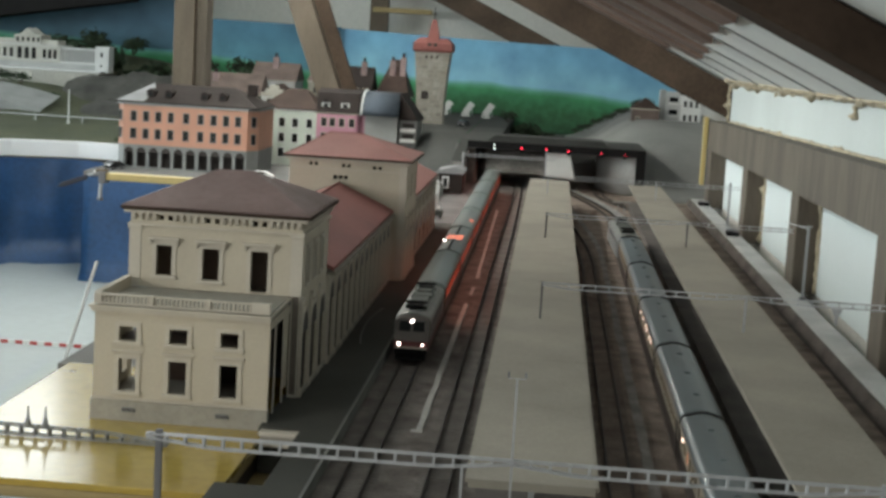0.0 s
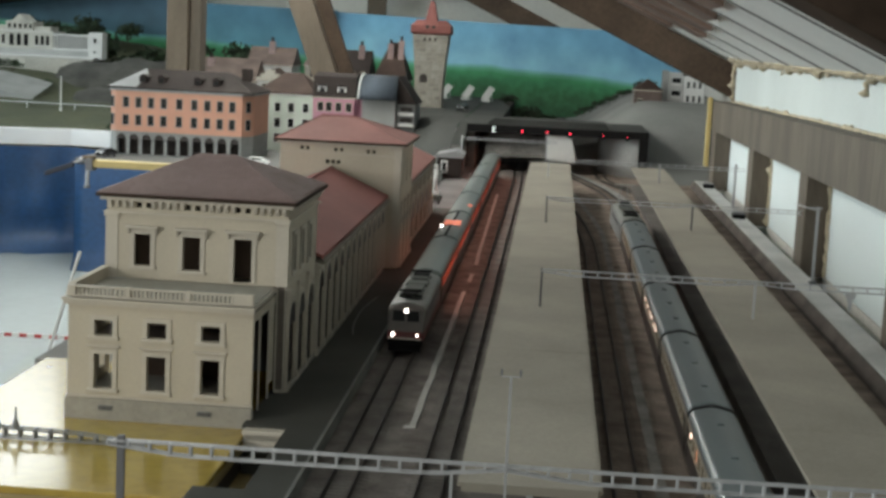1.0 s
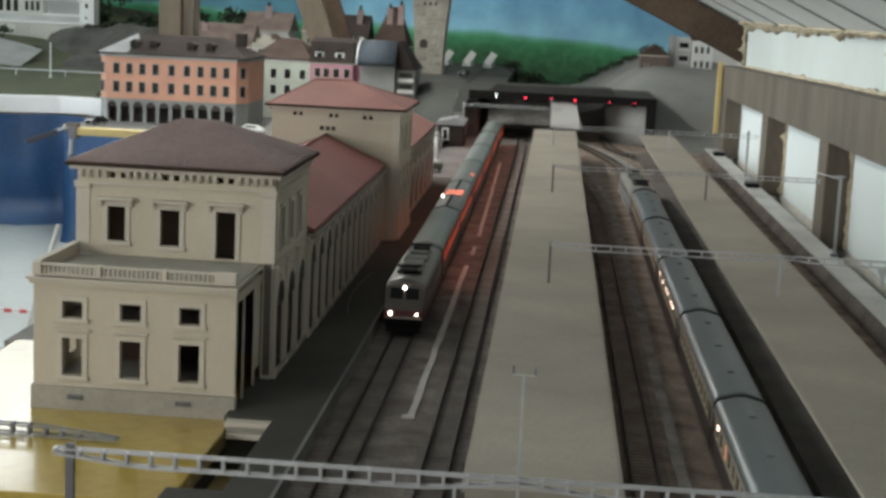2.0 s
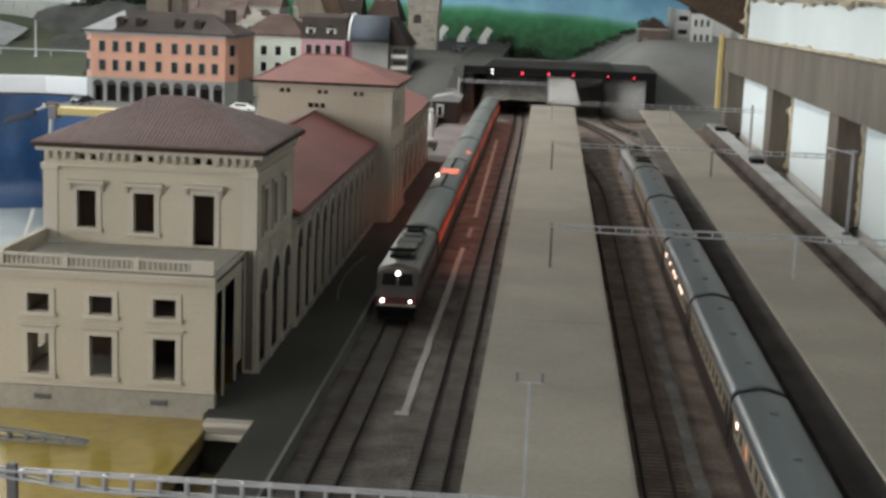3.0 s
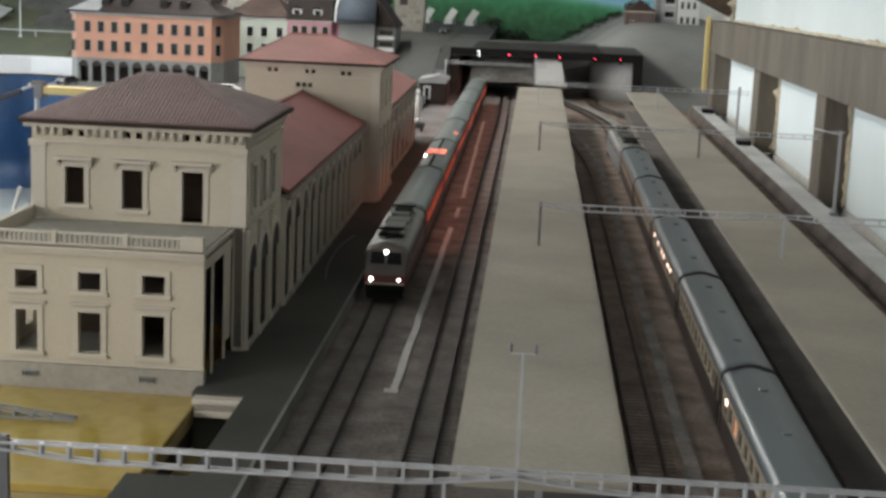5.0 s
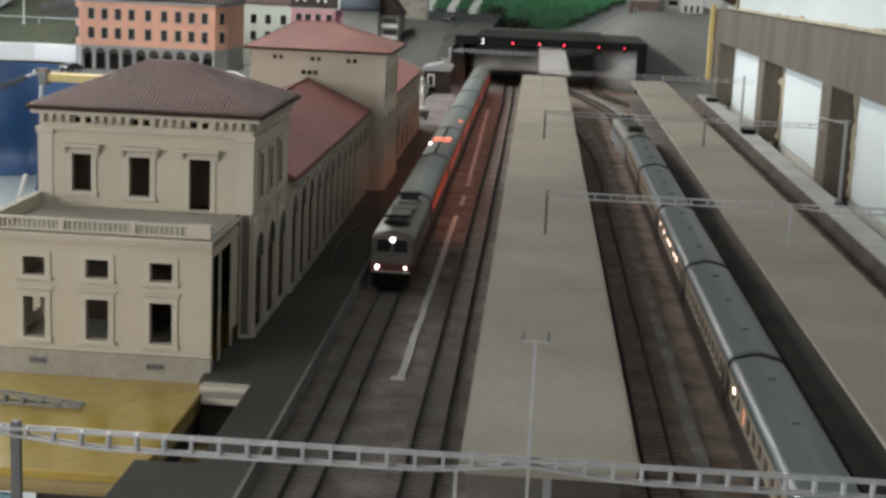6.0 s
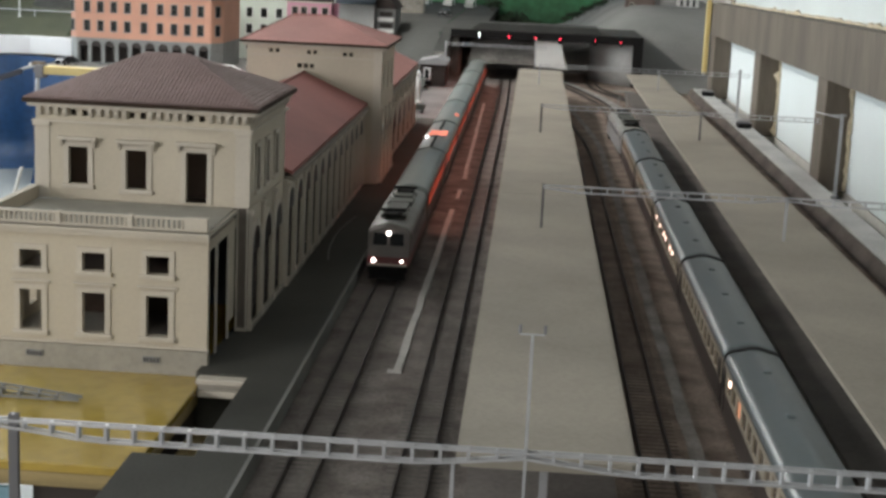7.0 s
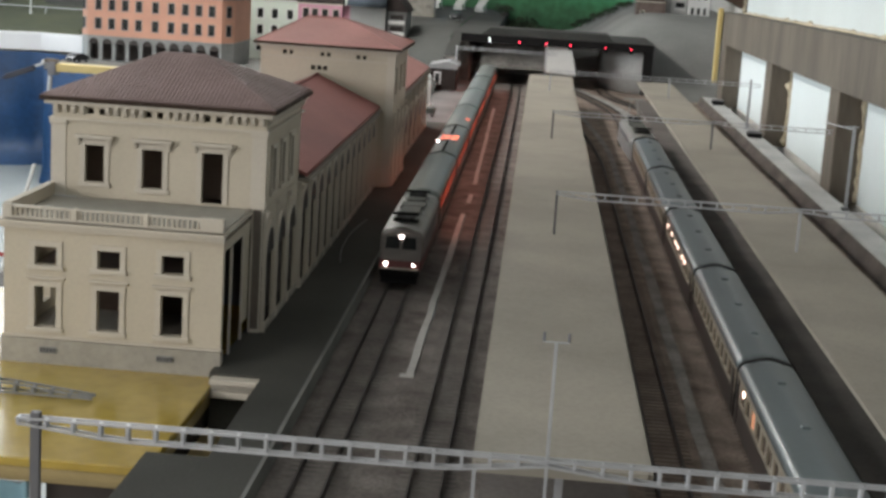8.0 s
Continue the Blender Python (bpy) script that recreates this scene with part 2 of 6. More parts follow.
M["backdrop"] = backdrop_material("painted_backdrop", (.26, .53, .68), (.18, .41, .60), (.12, .30, .49))
# the roof's shade on the end panel is put into these darker blues
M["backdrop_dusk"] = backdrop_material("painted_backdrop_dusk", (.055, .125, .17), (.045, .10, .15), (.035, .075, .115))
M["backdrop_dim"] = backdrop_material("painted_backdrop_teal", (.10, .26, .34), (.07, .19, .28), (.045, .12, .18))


# ---- mesh helpers ----
def box(bm, x0, x1, y0, y1, z0, z1):
    v = [bm.verts.new((x, y, z)) for z in (z0, z1) for x, y in ((x0, y0), (x1, y0), (x1, y1), (x0, y1))]
    for f in ((3, 2, 1, 0), (4, 5, 6, 7), (0, 1, 5, 4), (1, 2, 6, 5), (2, 3, 7, 6), (3, 0, 4, 7)):
        bm.faces.new([v[i] for i in f])
    return bm


def poly(bm, pts):
    return bm.faces.new([bm.verts.new(p) for p in pts])


def prism(bm, profile, a, b, axis="y"):
    """A closed profile drawn out from a to b along an axis. Profile: (x, z) for y, (y, z) for x, (x, y) for z."""
    def at(p, s):
        return {"y": (p[0], s, p[1]), "x": (s, p[0], p[1]), "z": (p[0], p[1], s)}[axis]
    n = len(profile)
    va, vb = [bm.verts.new(at(p, a)) for p in profile], [bm.verts.new(at(p, b)) for p in profile]
    bm.faces.new(va)
    bm.faces.new(vb[::-1])
    for i in range(n):
        bm.faces.new((va[i], vb[i], vb[(i + 1) % n], va[(i + 1) % n]))
    return bm


def rod(bm, p, q, r, n=8, r2=None):
    p, q = Vector(p), Vector(q)
    w = (q - p).normalized()
    u = w.orthogonal().normalized()
    s = w.cross(u)
    rings = []
    for c, rad in ((p, r), (q, r if r2 is None else r2)):
        rings.append([bm.verts.new(c + rad * (math.cos(k) * u + math.sin(k) * s)) for k in (2 * math.pi * i / n for i in range(n))])
    for i in range(n):
        bm.faces.new((rings[0][i], rings[0][(i + 1) % n], rings[1][(i + 1) % n], rings[1][i]))
    bm.faces.new(rings[0][::-1])
    bm.faces.new(rings[1])
    return bm


def beam(bm, p, q, wide, high, up=(0, 0, 1)):
    """A bar of rectangular section from p to q."""
    p, q, up = Vector(p), Vector(q), Vector(up)
    w = (q - p).normalized()
    s = w.cross(up).normalized() * wide / 2
    u = s.cross(w).normalized() * high / 2
    v = [bm.verts.new(c + a * s + b * u) for c in (p, q) for a, b in ((-1, -1), (1, -1), (1, 1), (-1, 1))]
    for f in ((0, 1, 2, 3), (7, 6, 5, 4), (0, 4, 5, 1), (1, 5, 6, 2), (2, 6, 7, 3), (3, 7, 4, 0)):
        bm.faces.new([v[i] for i in f])
    return bm


def hip_roof(bm, x0, x1, y0, y1, z0, rx0, rx1, ry, z1, drop=.004):
    """A hipped roof with a short ridge along x and a fascia of its own thickness."""
    lo = [bm.verts.new((x, y, z0 - drop)) for x, y in ((x0, y0), (x1, y0), (x1, y1), (x0, y1))]
    hi = [bm.verts.new((x, y, z0)) for x, y in ((x0, y0), (x1, y0), (x1, y1), (x0, y1))]
    a, b = bm.verts.new((rx0, ry, z1)), bm.verts.new((rx1, ry, z1))
    for i in range(4):
        bm.faces.new((lo[i], lo[(i + 1) % 4], hi[(i + 1) % 4], hi[i]))
    bm.faces.new(lo[::-1])
    bm.faces.new((hi[0], hi[1], b, a))
    bm.faces.new((hi[1], hi[2], b))
    bm.faces.new((hi[2], hi[3], a, b))
    bm.faces.new((hi[3], hi[0], a))
    return bm


def gable_roof(bm, x0, x1, y0, y1, z0, xr, zr, thick=.003):
    """A saddle roof with its ridge along y."""
    prof = [(x0, z0), (x0, z0 - thick), (xr, zr - thick), (x1, z0 - thick), (x1, z0), (xr, zr)]
    return prism(bm, prof, y0, y1, "y")


def pierced(bm, axis, at, thick, a0, a1, z0, z1, holes):
    """A wall with real openings. axis 'x': in a plane of constant y, running along x; 'y': of constant x. thick goes to the back."""
    us = sorted({a0, a1, *[h[0] for h in holes], *[h[1] for h in holes]})
    zs = sorted({z0, z1, *[h[2] for h in holes], *[h[3] for h in holes]})
    us, zs = [u for u in us if a0 <= u <= a1], [z for z in zs if z0 <= z <= z1]

    def p(u, s, z):
        return (u, s, z) if axis == "x" else (s, u, z)

    def solid(i, j):
        if not (0 <= i < len(us) - 1 and 0 <= j < len(zs) - 1):
            return False
        u, z = (us[i] + us[i + 1]) / 2, (zs[j] + zs[j + 1]) / 2
        return not any(h[0] < u < h[1] and h[2] < z < h[3] for h in holes)

    f, k = at, at + thick
    for i in range(len(us) - 1):
        for j in range(len(zs) - 1):
            if not solid(i, j):
                continue
            u0, u1, w0, w1 = us[i], us[i + 1], zs[j], zs[j + 1]
            poly(bm, [p(u0, f, w0), p(u1, f, w0), p(u1, f, w1), p(u0, f, w1)])
            poly(bm, [p(u0, k, w1), p(u1, k, w1), p(u1, k, w0), p(u0, k, w0)])
            for di, dj, e in ((-1, 0, (u0, w0, u0, w1)), (1, 0, (u1, w1, u1, w0)), (0, -1, (u1, w0, u0, w0)), (0, 1, (u0, w1, u1, w1))):
                if not solid(i + di, j + dj):
                    poly(bm, [p(e[0], f, e[1]), p(e[2], f, e[3]), p(e[2], k, e[3]), p(e[0], k, e[1])])
    bmesh.ops.remove_doubles(bm, verts=bm.verts, dist=1e-6)
    return bm


def part(name, bm, mat, parent=None, label="", smooth=False):
    """Links a bmesh as one mesh object under a thing or a part."""
    bmesh.ops.recalc_face_normals(bm, faces=bm.faces)
    me = bpy.data.meshes.new(name)
    bm.to_mesh(me)
    bm.free()
    me.materials.append(mat)
    for f in me.polygons:
        f.use_smooth = smooth
    ob = new(name, me)
    ob.parent = parent
    if label:
        tagged(ob, label)
    return ob


def again(ob, x, y, z, parent=None, turn=0):
    """Another object on the same mesh."""
    o = new(ob.name.split(".")[0], ob.data)
    o.parent = parent or ob.parent
    o.matrix_basis = pose(x, y, z, 0, 0, turn)
    return o


def thing(name, x, y, z, label, category, group="", kind="", turn=0):
    e = new(name)
    e.matrix_basis = pose(x, y, z, 0, 0, turn)
    e.empty_display_size = .02
    return tagged(e, label, category, group, kind)


def structure(name, bm, mat, label, smooth=False):
    return tagged(part(name, bm, mat, None, "", smooth), label, "structure", "", "structure")


def nb():
    return bmesh.new()


def bevelled(bm, width):
    bmesh.ops.bevel(bm, geom=bm.edges[:], offset=width, segments=2, affect="EDGES", profile=.5)
    return bm


# ---- the room: an attic with a low wall, a sloping roof and timber ----
SLOPE = .47


def roof_z(x):
    return .262 + (.37 - x) * SLOPE


structure("floor", box(nb(), -4, 1, -2.2, 6, -1.0, -.95), M["wall_plain"], "plain grey attic floor")
structure("wall_back", box(nb(), -4, 1, -2.2, -2.1, -.95, 1.6), M["wall_plain"], "plain attic gable wall")
structure("wall_left", box(nb(), -4.1, -4.0, -2.1, 5.6, -.95, 1.6), M["wall_plain"], "plain attic side wall")
structure("wall_end", box(nb(), -4, 1, 5.0, 5.1, -.95, 1.6), M["wall_white"], "off-white plastered gable wall behind the layout")
structure("ceiling", prism(nb(), [(.60, roof_z(.60)), (-1.8, roof_z(-1.8)), (-4, .5), (-4, .56), (-1.8, roof_z(-1.8) + .06), (.60, roof_z(.60) + .06)], -2.1, 5.0), M["ceiling"], "sloping pale roof lining of the attic")
structure("wall_right_lower", box(nb(), .372, .50, -2.1, 2.98, -.95, 0), M["wall_plain"], "low attic wall under the foam boards")
structure("wall_right_outer", box(nb(), .46, .56, -2.1, 5.0, 0, .34), M["wall_plain"], "outer attic wall")

# end of the low wall: brown side wall closing the corner
structure("wall_corner", box(nb(), .374, .459, 2.955, 2.985, -.95, .30), M["timber_dark"], "dark boarded end of the low wall")


def foam_line(name, p, q, r, label, seed, n=26):
    """A lumpy bead of building foam from p to q."""
    rnd = random.Random(seed)
    p, q = Vector(p), Vector(q)
    w = (q - p).normalized()
    u = w.orthogonal().normalized()
    s = w.cross(u)
    b, rings = nb(), []
    for i in range(n + 1):
        c = p.lerp(q, i / n) + rnd.uniform(-.3, .3) * r * u + rnd.uniform(-.3, .3) * r * s
        k = r * (rnd.uniform(1.2, 2.1) if rnd.random() < .09 else rnd.uniform(.45, .95))
        rings.append([b.verts.new(c + k * rnd.uniform(.8, 1.2) * (math.cos(a) * u + math.sin(a) * s)) for a in (2 * math.pi * j / 7 for j in range(7))])
    for ra, rb in zip(rings, rings[1:]):
        for j in range(7):
            b.faces.new((ra[j], ra[(j + 1) % 7], rb[(j + 1) % 7], rb[j]))
    b.faces.new(rings[0][::-1])
    b.faces.new(rings[-1])
    ob = part(name, b, M["foam"], None, "", True)
    return tagged(ob, label, "foam", "beads of foam", "structure")


def beam_foot(y):
    """Height of the underside of the long beam, which rises a little towards the near end."""
    return .118 + .0115 * (3 - y)


# white foam boards between the posts, the lintel beam and the fascia above
POSTS = [2.347, 1.812, 1.262, .72, .18]
ends = [2.95] + POSTS
for k in range(len(POSTS)):
    far, near = ends[k] - .033, POSTS[k] + .033
    structure("foam_board_%d" % (k + 1), bevelled(box(nb(), .372, .40, near - .06, far + .06, .001, .165), .001), M["foam_board"], "white insulating foam board set between timber posts")
for k, y in enumerate(POSTS):
    p = thing("wall_post", .356, y, 0, "brown timber post between white foam boards", "post", "timber posts")
    part("upright", bevelled(box(nb(), -.016, .0155, -.030, .030, 0, beam_foot(y + .03) - .0003), .0015), M["timber"], p)
    foam_line("foam_bead", (.3705, y - .036, .002), (.3705, y - .036, beam_foot(y)), .0042, "yellowish foam squeezed out along a post", 10 + k, 16)
p = thing("corner_post", .356, 2.965, 0, "dark timber corner post with a pale batten", "post", "timber posts")
part("upright", bevelled(box(nb(), -.016, .0155, -.06, .012, 0, .1175), .0015), M["timber"], p)
part("batten", bevelled(box(nb(), -.029, -.0205, -.004, .016, .042, .186), .001), M["yellow_bar"], p, "pale yellowish batten")
# lintel: a little deeper towards the near end
bm = nb()
v = []
for y, zt in ((3.0, .1784), (-1.0, .2364)):
    v.append([bm.verts.new(c) for c in ((.338, y, beam_foot(y)), (.372, y, beam_foot(y)), (.372, y, zt), (.338, y, zt))])
for i in range(4):
    bm.faces.new((v[0][i], v[0][(i + 1) % 4], v[1][(i + 1) % 4], v[1][i]))
bm.faces.new(v[0][::-1]); bm.faces.new(v[1])
tagged(part("lintel_beam", bm, M["timber_beam"]), "long brown timber beam over the posts", "beam")
structure("fascia_board", box(nb(), .3755, .40, -2.0, 2.93, .1655, .262), M["fascia"], "white foam board between beam and roof slope")
foam_line("foam_bead", (.371, 2.93, .259), (.371, -1.0, .272), .0050, "lumpy yellowish foam along the roof edge", 3, 260)
foam_line("foam_bead", (.358, 2.93, .2655), (.360, -1.0, .2655), .0034, "second thin foam line on the roof lining", 8, 240)
foam_line("foam_bead", (.369, 2.93, .1812), (.369, -1.0, .2382), .0030, "thin foam line on top of the beam", 4, 220)
for y, z0, r in ((1.62, .2405, .0042), (2.28, .2500, .0028), (1.05, .248, .003)):
    foam_line("foam_drip", (.372, y, .262), (.371, y + .006, z0), r, "drip of yellowish foam below the roof edge", int(y * 50), 7)
foam_line("foam_bead", (.372, 2.94, .185), (.372, 2.94, .262), .006, "foam in the corner by the rafter", 5, 14)


def rafter(name, y, x0, x1, deep, wide, mat, label, lift=0.):
    b = nb()
    pts = [(x0, roof_z(x0) + lift), (x1, roof_z(x1) + lift), (x1, roof_z(x1) - deep + lift), (x0, roof_z(x0) - deep + lift)]
    prism(b, pts, y, y + wide, "y")
    return tagged(part(name, bevelled(b, .002), mat), label, "rafter", "roof rafters")


rafter("rafter", 2.96, -1.6, .384, .070, .08, M["rafter_brown"], "heavy brown timber rafter ending on the corner post", -.004)
rafter("rafter", .80, -1.6, .46, .036, .085, M["timber_dark"], "dark brown timber rafter under the pale roof lining", -.002)
rafter("rafter", -1.2, -1.6, .46, .05, .08, M["timber_dark"], "dark brown timber rafter overhead", -.002)
rafter("rafter", 4.66, -1.6, .10, .075, .08, M["rafter_brown"], "timber rafter close to the end wall", -.10)
foam_line("foam_bead", (.38, 2.95, .272), (-.1, 2.95, roof_z(-.1) + .002), .007, "foam between rafter and roof lining", 6, 40)
# brown laths that show where the lining stops short
for k, (y, xe) in enumerate(((2.87, .225), (2.58, .262), (2.30, .243), (2.0, .218), (1.73, .197), (1.465, .186), (1.24, .178))):
    b = nb()
    prism(b, [(xe, roof_z(xe) - .001), (-.5, roof_z(-.5) - .001), (-.5, roof_z(-.5) - .009), (xe, roof_z(xe) - .009)], y - .15, y, "y")
    tagged(part("roof_lath", bevelled(b, .001), M["lath"]), "brown roof lath ending at the pale lining", "lath", "roof laths")
    b = nb()
    prism(b, [(.365, roof_z(.365) - .0005), (-.5, roof_z(-.5) - .0005), (-.5, roof_z(-.5) - .003), (.365, roof_z(.365) - .003)], y - .179, y - .177, "y")
    tagged(part("lining_joint", b, M["arcade"]), "dark open joint between lining boards", "joint", "lining joints", "structure")

# upright post and slanting brace behind the town
p = thing("roof_post", -.936, 3.60, 0, "tall pale timber post rising behind the orange house", "post")
part("upright", bevelled(box(nb(), -.042, .012, 0, .09, -.3, 1.0), .002), M["timber_light"], p)
part("side_board", bevelled(box(nb(), .0145, .042, .014, .08, -.3, 1.0), .002), M["timber"], p, "darker board beside the post")
p = thing("roof_brace", -.561, 3.62, .16, "slanting timber brace rising behind the town roofs", "brace")
bm = nb()
beam(bm, (.03, .03, -.1), (-.30, .03, .78), .06, .075, (0, 1, 0))
part("bar", bevelled(bm, .002), M["timber_light"], p)
bm = nb()
beam(bm, (.073, .05, -.1), (-.257, .05, .78), .05, .02, (0, 1, 0))
part("side_board", bevelled(bm, .002), M["rafter_brown"], p, "dark edge board of the brace")
p = thing("wall_stud", -.60, 4.86, .36, "short brown timber stud on the white wall", "stud")
part("upright", bevelled(box(nb(), -.030, .030, 0, .05, -.06, .9), .002), M["timber_light"], p)
part("ledger", bevelled(box(nb(), -.02, .18, -.012, .04, .045, .062), .001), M["ply"], p)
# thin conduit on the end wall
p = thing("wall_conduit", -1.0, 4.99, .46, "thin pale conduit on the plastered wall", "conduit")
bm = nb()
rod(bm, (-1.2, 0, .06), (.45, 0, .045), .004)
rod(bm, (.12, 0, .05), (.12, 0, .5), .004)
part("tube", bm, M["plinth"], p)

# painted backdrop: a light panel behind the bridge, a darker one behind the town, and one darkened for roof shade that
# bends forward at its end
def backdrop_panel(name, run, tops, low, mat, label):
    bm, ring = nb(), []
    for (x, y), zt in zip(run, tops):
        ring.append([bm.verts.new(c) for c in ((x, y, low), (x, y, zt), (x, y + .012, zt), (x, y + .012, low))])
    for a, b in zip(ring, ring[1:]):
        for i in range(4):
            bm.faces.new((a[i], b[i], b[(i + 1) % 4], a[(i + 1) % 4]))
    bm.faces.new(ring[0])
    bm.faces.new(ring[-1][::-1])
    return structure(name, bm, mat, label)


backdrop_panel("backdrop", [(.46, 4.62), (.1, 4.62), (-.3, 4.62), (-.72, 4.62)], [.318, .325, .332, .342], -.1, M["backdrop"], "painted backdrop with blue sky over green hills")
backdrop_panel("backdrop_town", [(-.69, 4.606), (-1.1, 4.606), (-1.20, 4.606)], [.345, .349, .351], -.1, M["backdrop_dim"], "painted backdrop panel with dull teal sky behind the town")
backdrop_panel("backdrop_dusk", [(-1.201, 4.603), (-1.7, 4.603), (-2.1, 4.536), (-2.5, 4.29), (-2.8, 3.89), (-2.95, 3.3)], [.56, .56, .54, .52, .50, .48], -.1, M["backdrop_dusk"], "tall backdrop panel behind the palace, its blue darkened for roof shade")
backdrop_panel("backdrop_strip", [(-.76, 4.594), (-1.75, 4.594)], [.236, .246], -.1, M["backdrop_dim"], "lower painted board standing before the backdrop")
p = thing("roof_purlin", -1.85, 4.45, .310, "nearly black timber purlin under the roof behind the palace", "beam")
bm = nb()
beam(bm, (-.9, 0, -.10), (.52, 0, .135), .09, .12)
part("bar", bevelled(bm, .004), M["black"], p)

# ---- the layout's ground ----
structure("trackbed", box(nb(), -.138, .0095, .25, 4.3, -.03, -.004), M["ballast"], "dark grey ballast of the station tracks")
structure("trackbed_rusty", box(nb(), .0100, .3032, .25, 3.4, -.03, -.0040), M["ballast_rust"], "brownish rusty ballast of the outer tracks")
structure("ground_forecourt", box(nb(), -.43, -.1385, 2.38, 2.859, -.03, -.002), M["road"], "dark grey forecourt before the town")
structure("ground_town", box(nb(), -.97, -.1385, 2.86, 4.6, -.012, -.002), M["road"], "dark grey street level below the town")
structure("ground_station", box(nb(), -.42, -.199, 1.062, 2.38, -.03, -.003), M["road"], "grey ground beneath the station")
bm = nb()
box(bm, -.198, -.1385, .862, 2.27, -.03, .006)
box(bm, -.166, -.1385, .715, .862, -.03, .006)
box(bm, -.198, -.1385, .40, .715, -.03, .006)
structure("platform_1", bm, M["asphalt"], "dark grey asphalt platform along the station")
structure("platform_1_end", box(nb(), -.198, -.1385, 2.2702, 2.9, -.03, .006), M["platform_pale"], "pale grey end of the station platform")
structure("platform_1_edge", box(nb(), -.1385, -.1365, .40, 2.9, -.03, .0068), M["kerb"], "pale worn platform edge")
structure("platform_2", box(nb(), -.027, .047, .30, 2.90, -.02, .007), M["platform_brown"], "grey platform under the first canopy")
structure("platform_3", box(nb(), .172, .236, .30, 2.85, -.02, .007), M["platform_brown"], "grey platform under the second canopy")
structure("ledge", bevelled(box(nb(), .3115, .3385, .25, 2.96, -.03, .0125), .0012), M["ledge_top"], "pale grey ledge along the boarded wall")
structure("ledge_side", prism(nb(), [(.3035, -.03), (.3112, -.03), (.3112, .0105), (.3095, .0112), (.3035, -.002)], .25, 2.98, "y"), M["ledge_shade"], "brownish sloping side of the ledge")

# yellow board under the station and the step beside it
p = thing("yellow_board", -.302, .89, 0, "glossy yellow varnished board under the station front", "board")
part("top", bevelled(box(nb(), -.108, .106, -.18, .172, -.006, -.001), .0008), M["yellow"], p)
part("edge", bevelled(box(nb(), -.107, .105, -.178, .171, -.0145, -.0065), .0008), M["ply"], p, "pale plywood edge")
p = thing("loose_step", -.182, .8575, -.010, "cream moulded step piece at the platform end", "step")
part("tread", bevelled(box(nb(), -.014, .017, -.006, .004, .0115, .0148), .0006), M["trim_cream"], p)
part("riser", bevelled(box(nb(), -.0135, .013, -.003, .004, .0075, .0113), .0006), M["plinth"], p)
part("footing", bevelled(box(nb(), -.0135, .0135, -.0045, .004, .003, .0073), .0006), M["trim_cream"], p)
# added dark block: its colour is the shade down in the gap
structure("dark_gap", box(nb(), -.1955, -.167, .716, .861, -.09, -.05), M["dark"], "dark block painted as the shade between the board and the platform")

# lower grey floor of the operating well, its white rim and blue sheeting
PIT = -.235
structure("well_floor", box(nb(), -1.9, -.20, .2, 3.3, PIT - .02, PIT), M["floor"], "pale grey floor sheet in the operating well")
rim = [(-.90, 3.10), (-1.06, 3.11), (-1.20, 3.06), (-1.29, 2.95), (-1.335, 2.75), (-1.36, 2.4), (-1.38, 1.8), (-1.40, 1.0)]


def ribbon(pts, z0, z1, thick, wob=0., seed=1, steps=1):
    rnd = random.Random(seed)
    fine = []
    for a, b in zip(pts, pts[1:]):
        for i in range(steps):
            t = i / steps
            fine.append((a[0] + (b[0] - a[0]) * t + rnd.uniform(-wob, wob), a[1] + (b[1] - a[1]) * t + rnd.uniform(-wob, wob)))
    fine.append(pts[-1])
    b, rows = nb(), []
    for i, (x, y) in enumerate(fine):
        x2, y2 = fine[min(i + 1, len(fine) - 1)]
        x1, y1 = fine[max(i - 1, 0)]
        d = Vector((x2 - x1, y2 - y1, 0)).normalized()
        n = Vector((d.y, -d.x, 0)) * thick
        dz = rnd.uniform(-1, 1) * wob * .5
        rows.append([b.verts.new(c) for c in ((x, y, z0), (x, y, z1 + dz), (x + n.x, y + n.y, z1 + dz), (x + n.x, y + n.y, z0))])
    for r, s in zip(rows, rows[1:]):
        for i in range(4):
            b.faces.new((r[i], s[i], s[(i + 1) % 4], r[(i + 1) % 4]))
    b.faces.new(rows[0]); b.faces.new(rows[-1][::-1])
    return b


structure("white_rim", ribbon(rim, .002, .038, .02), M["cloth_white"], "white edging band round the landscape board")


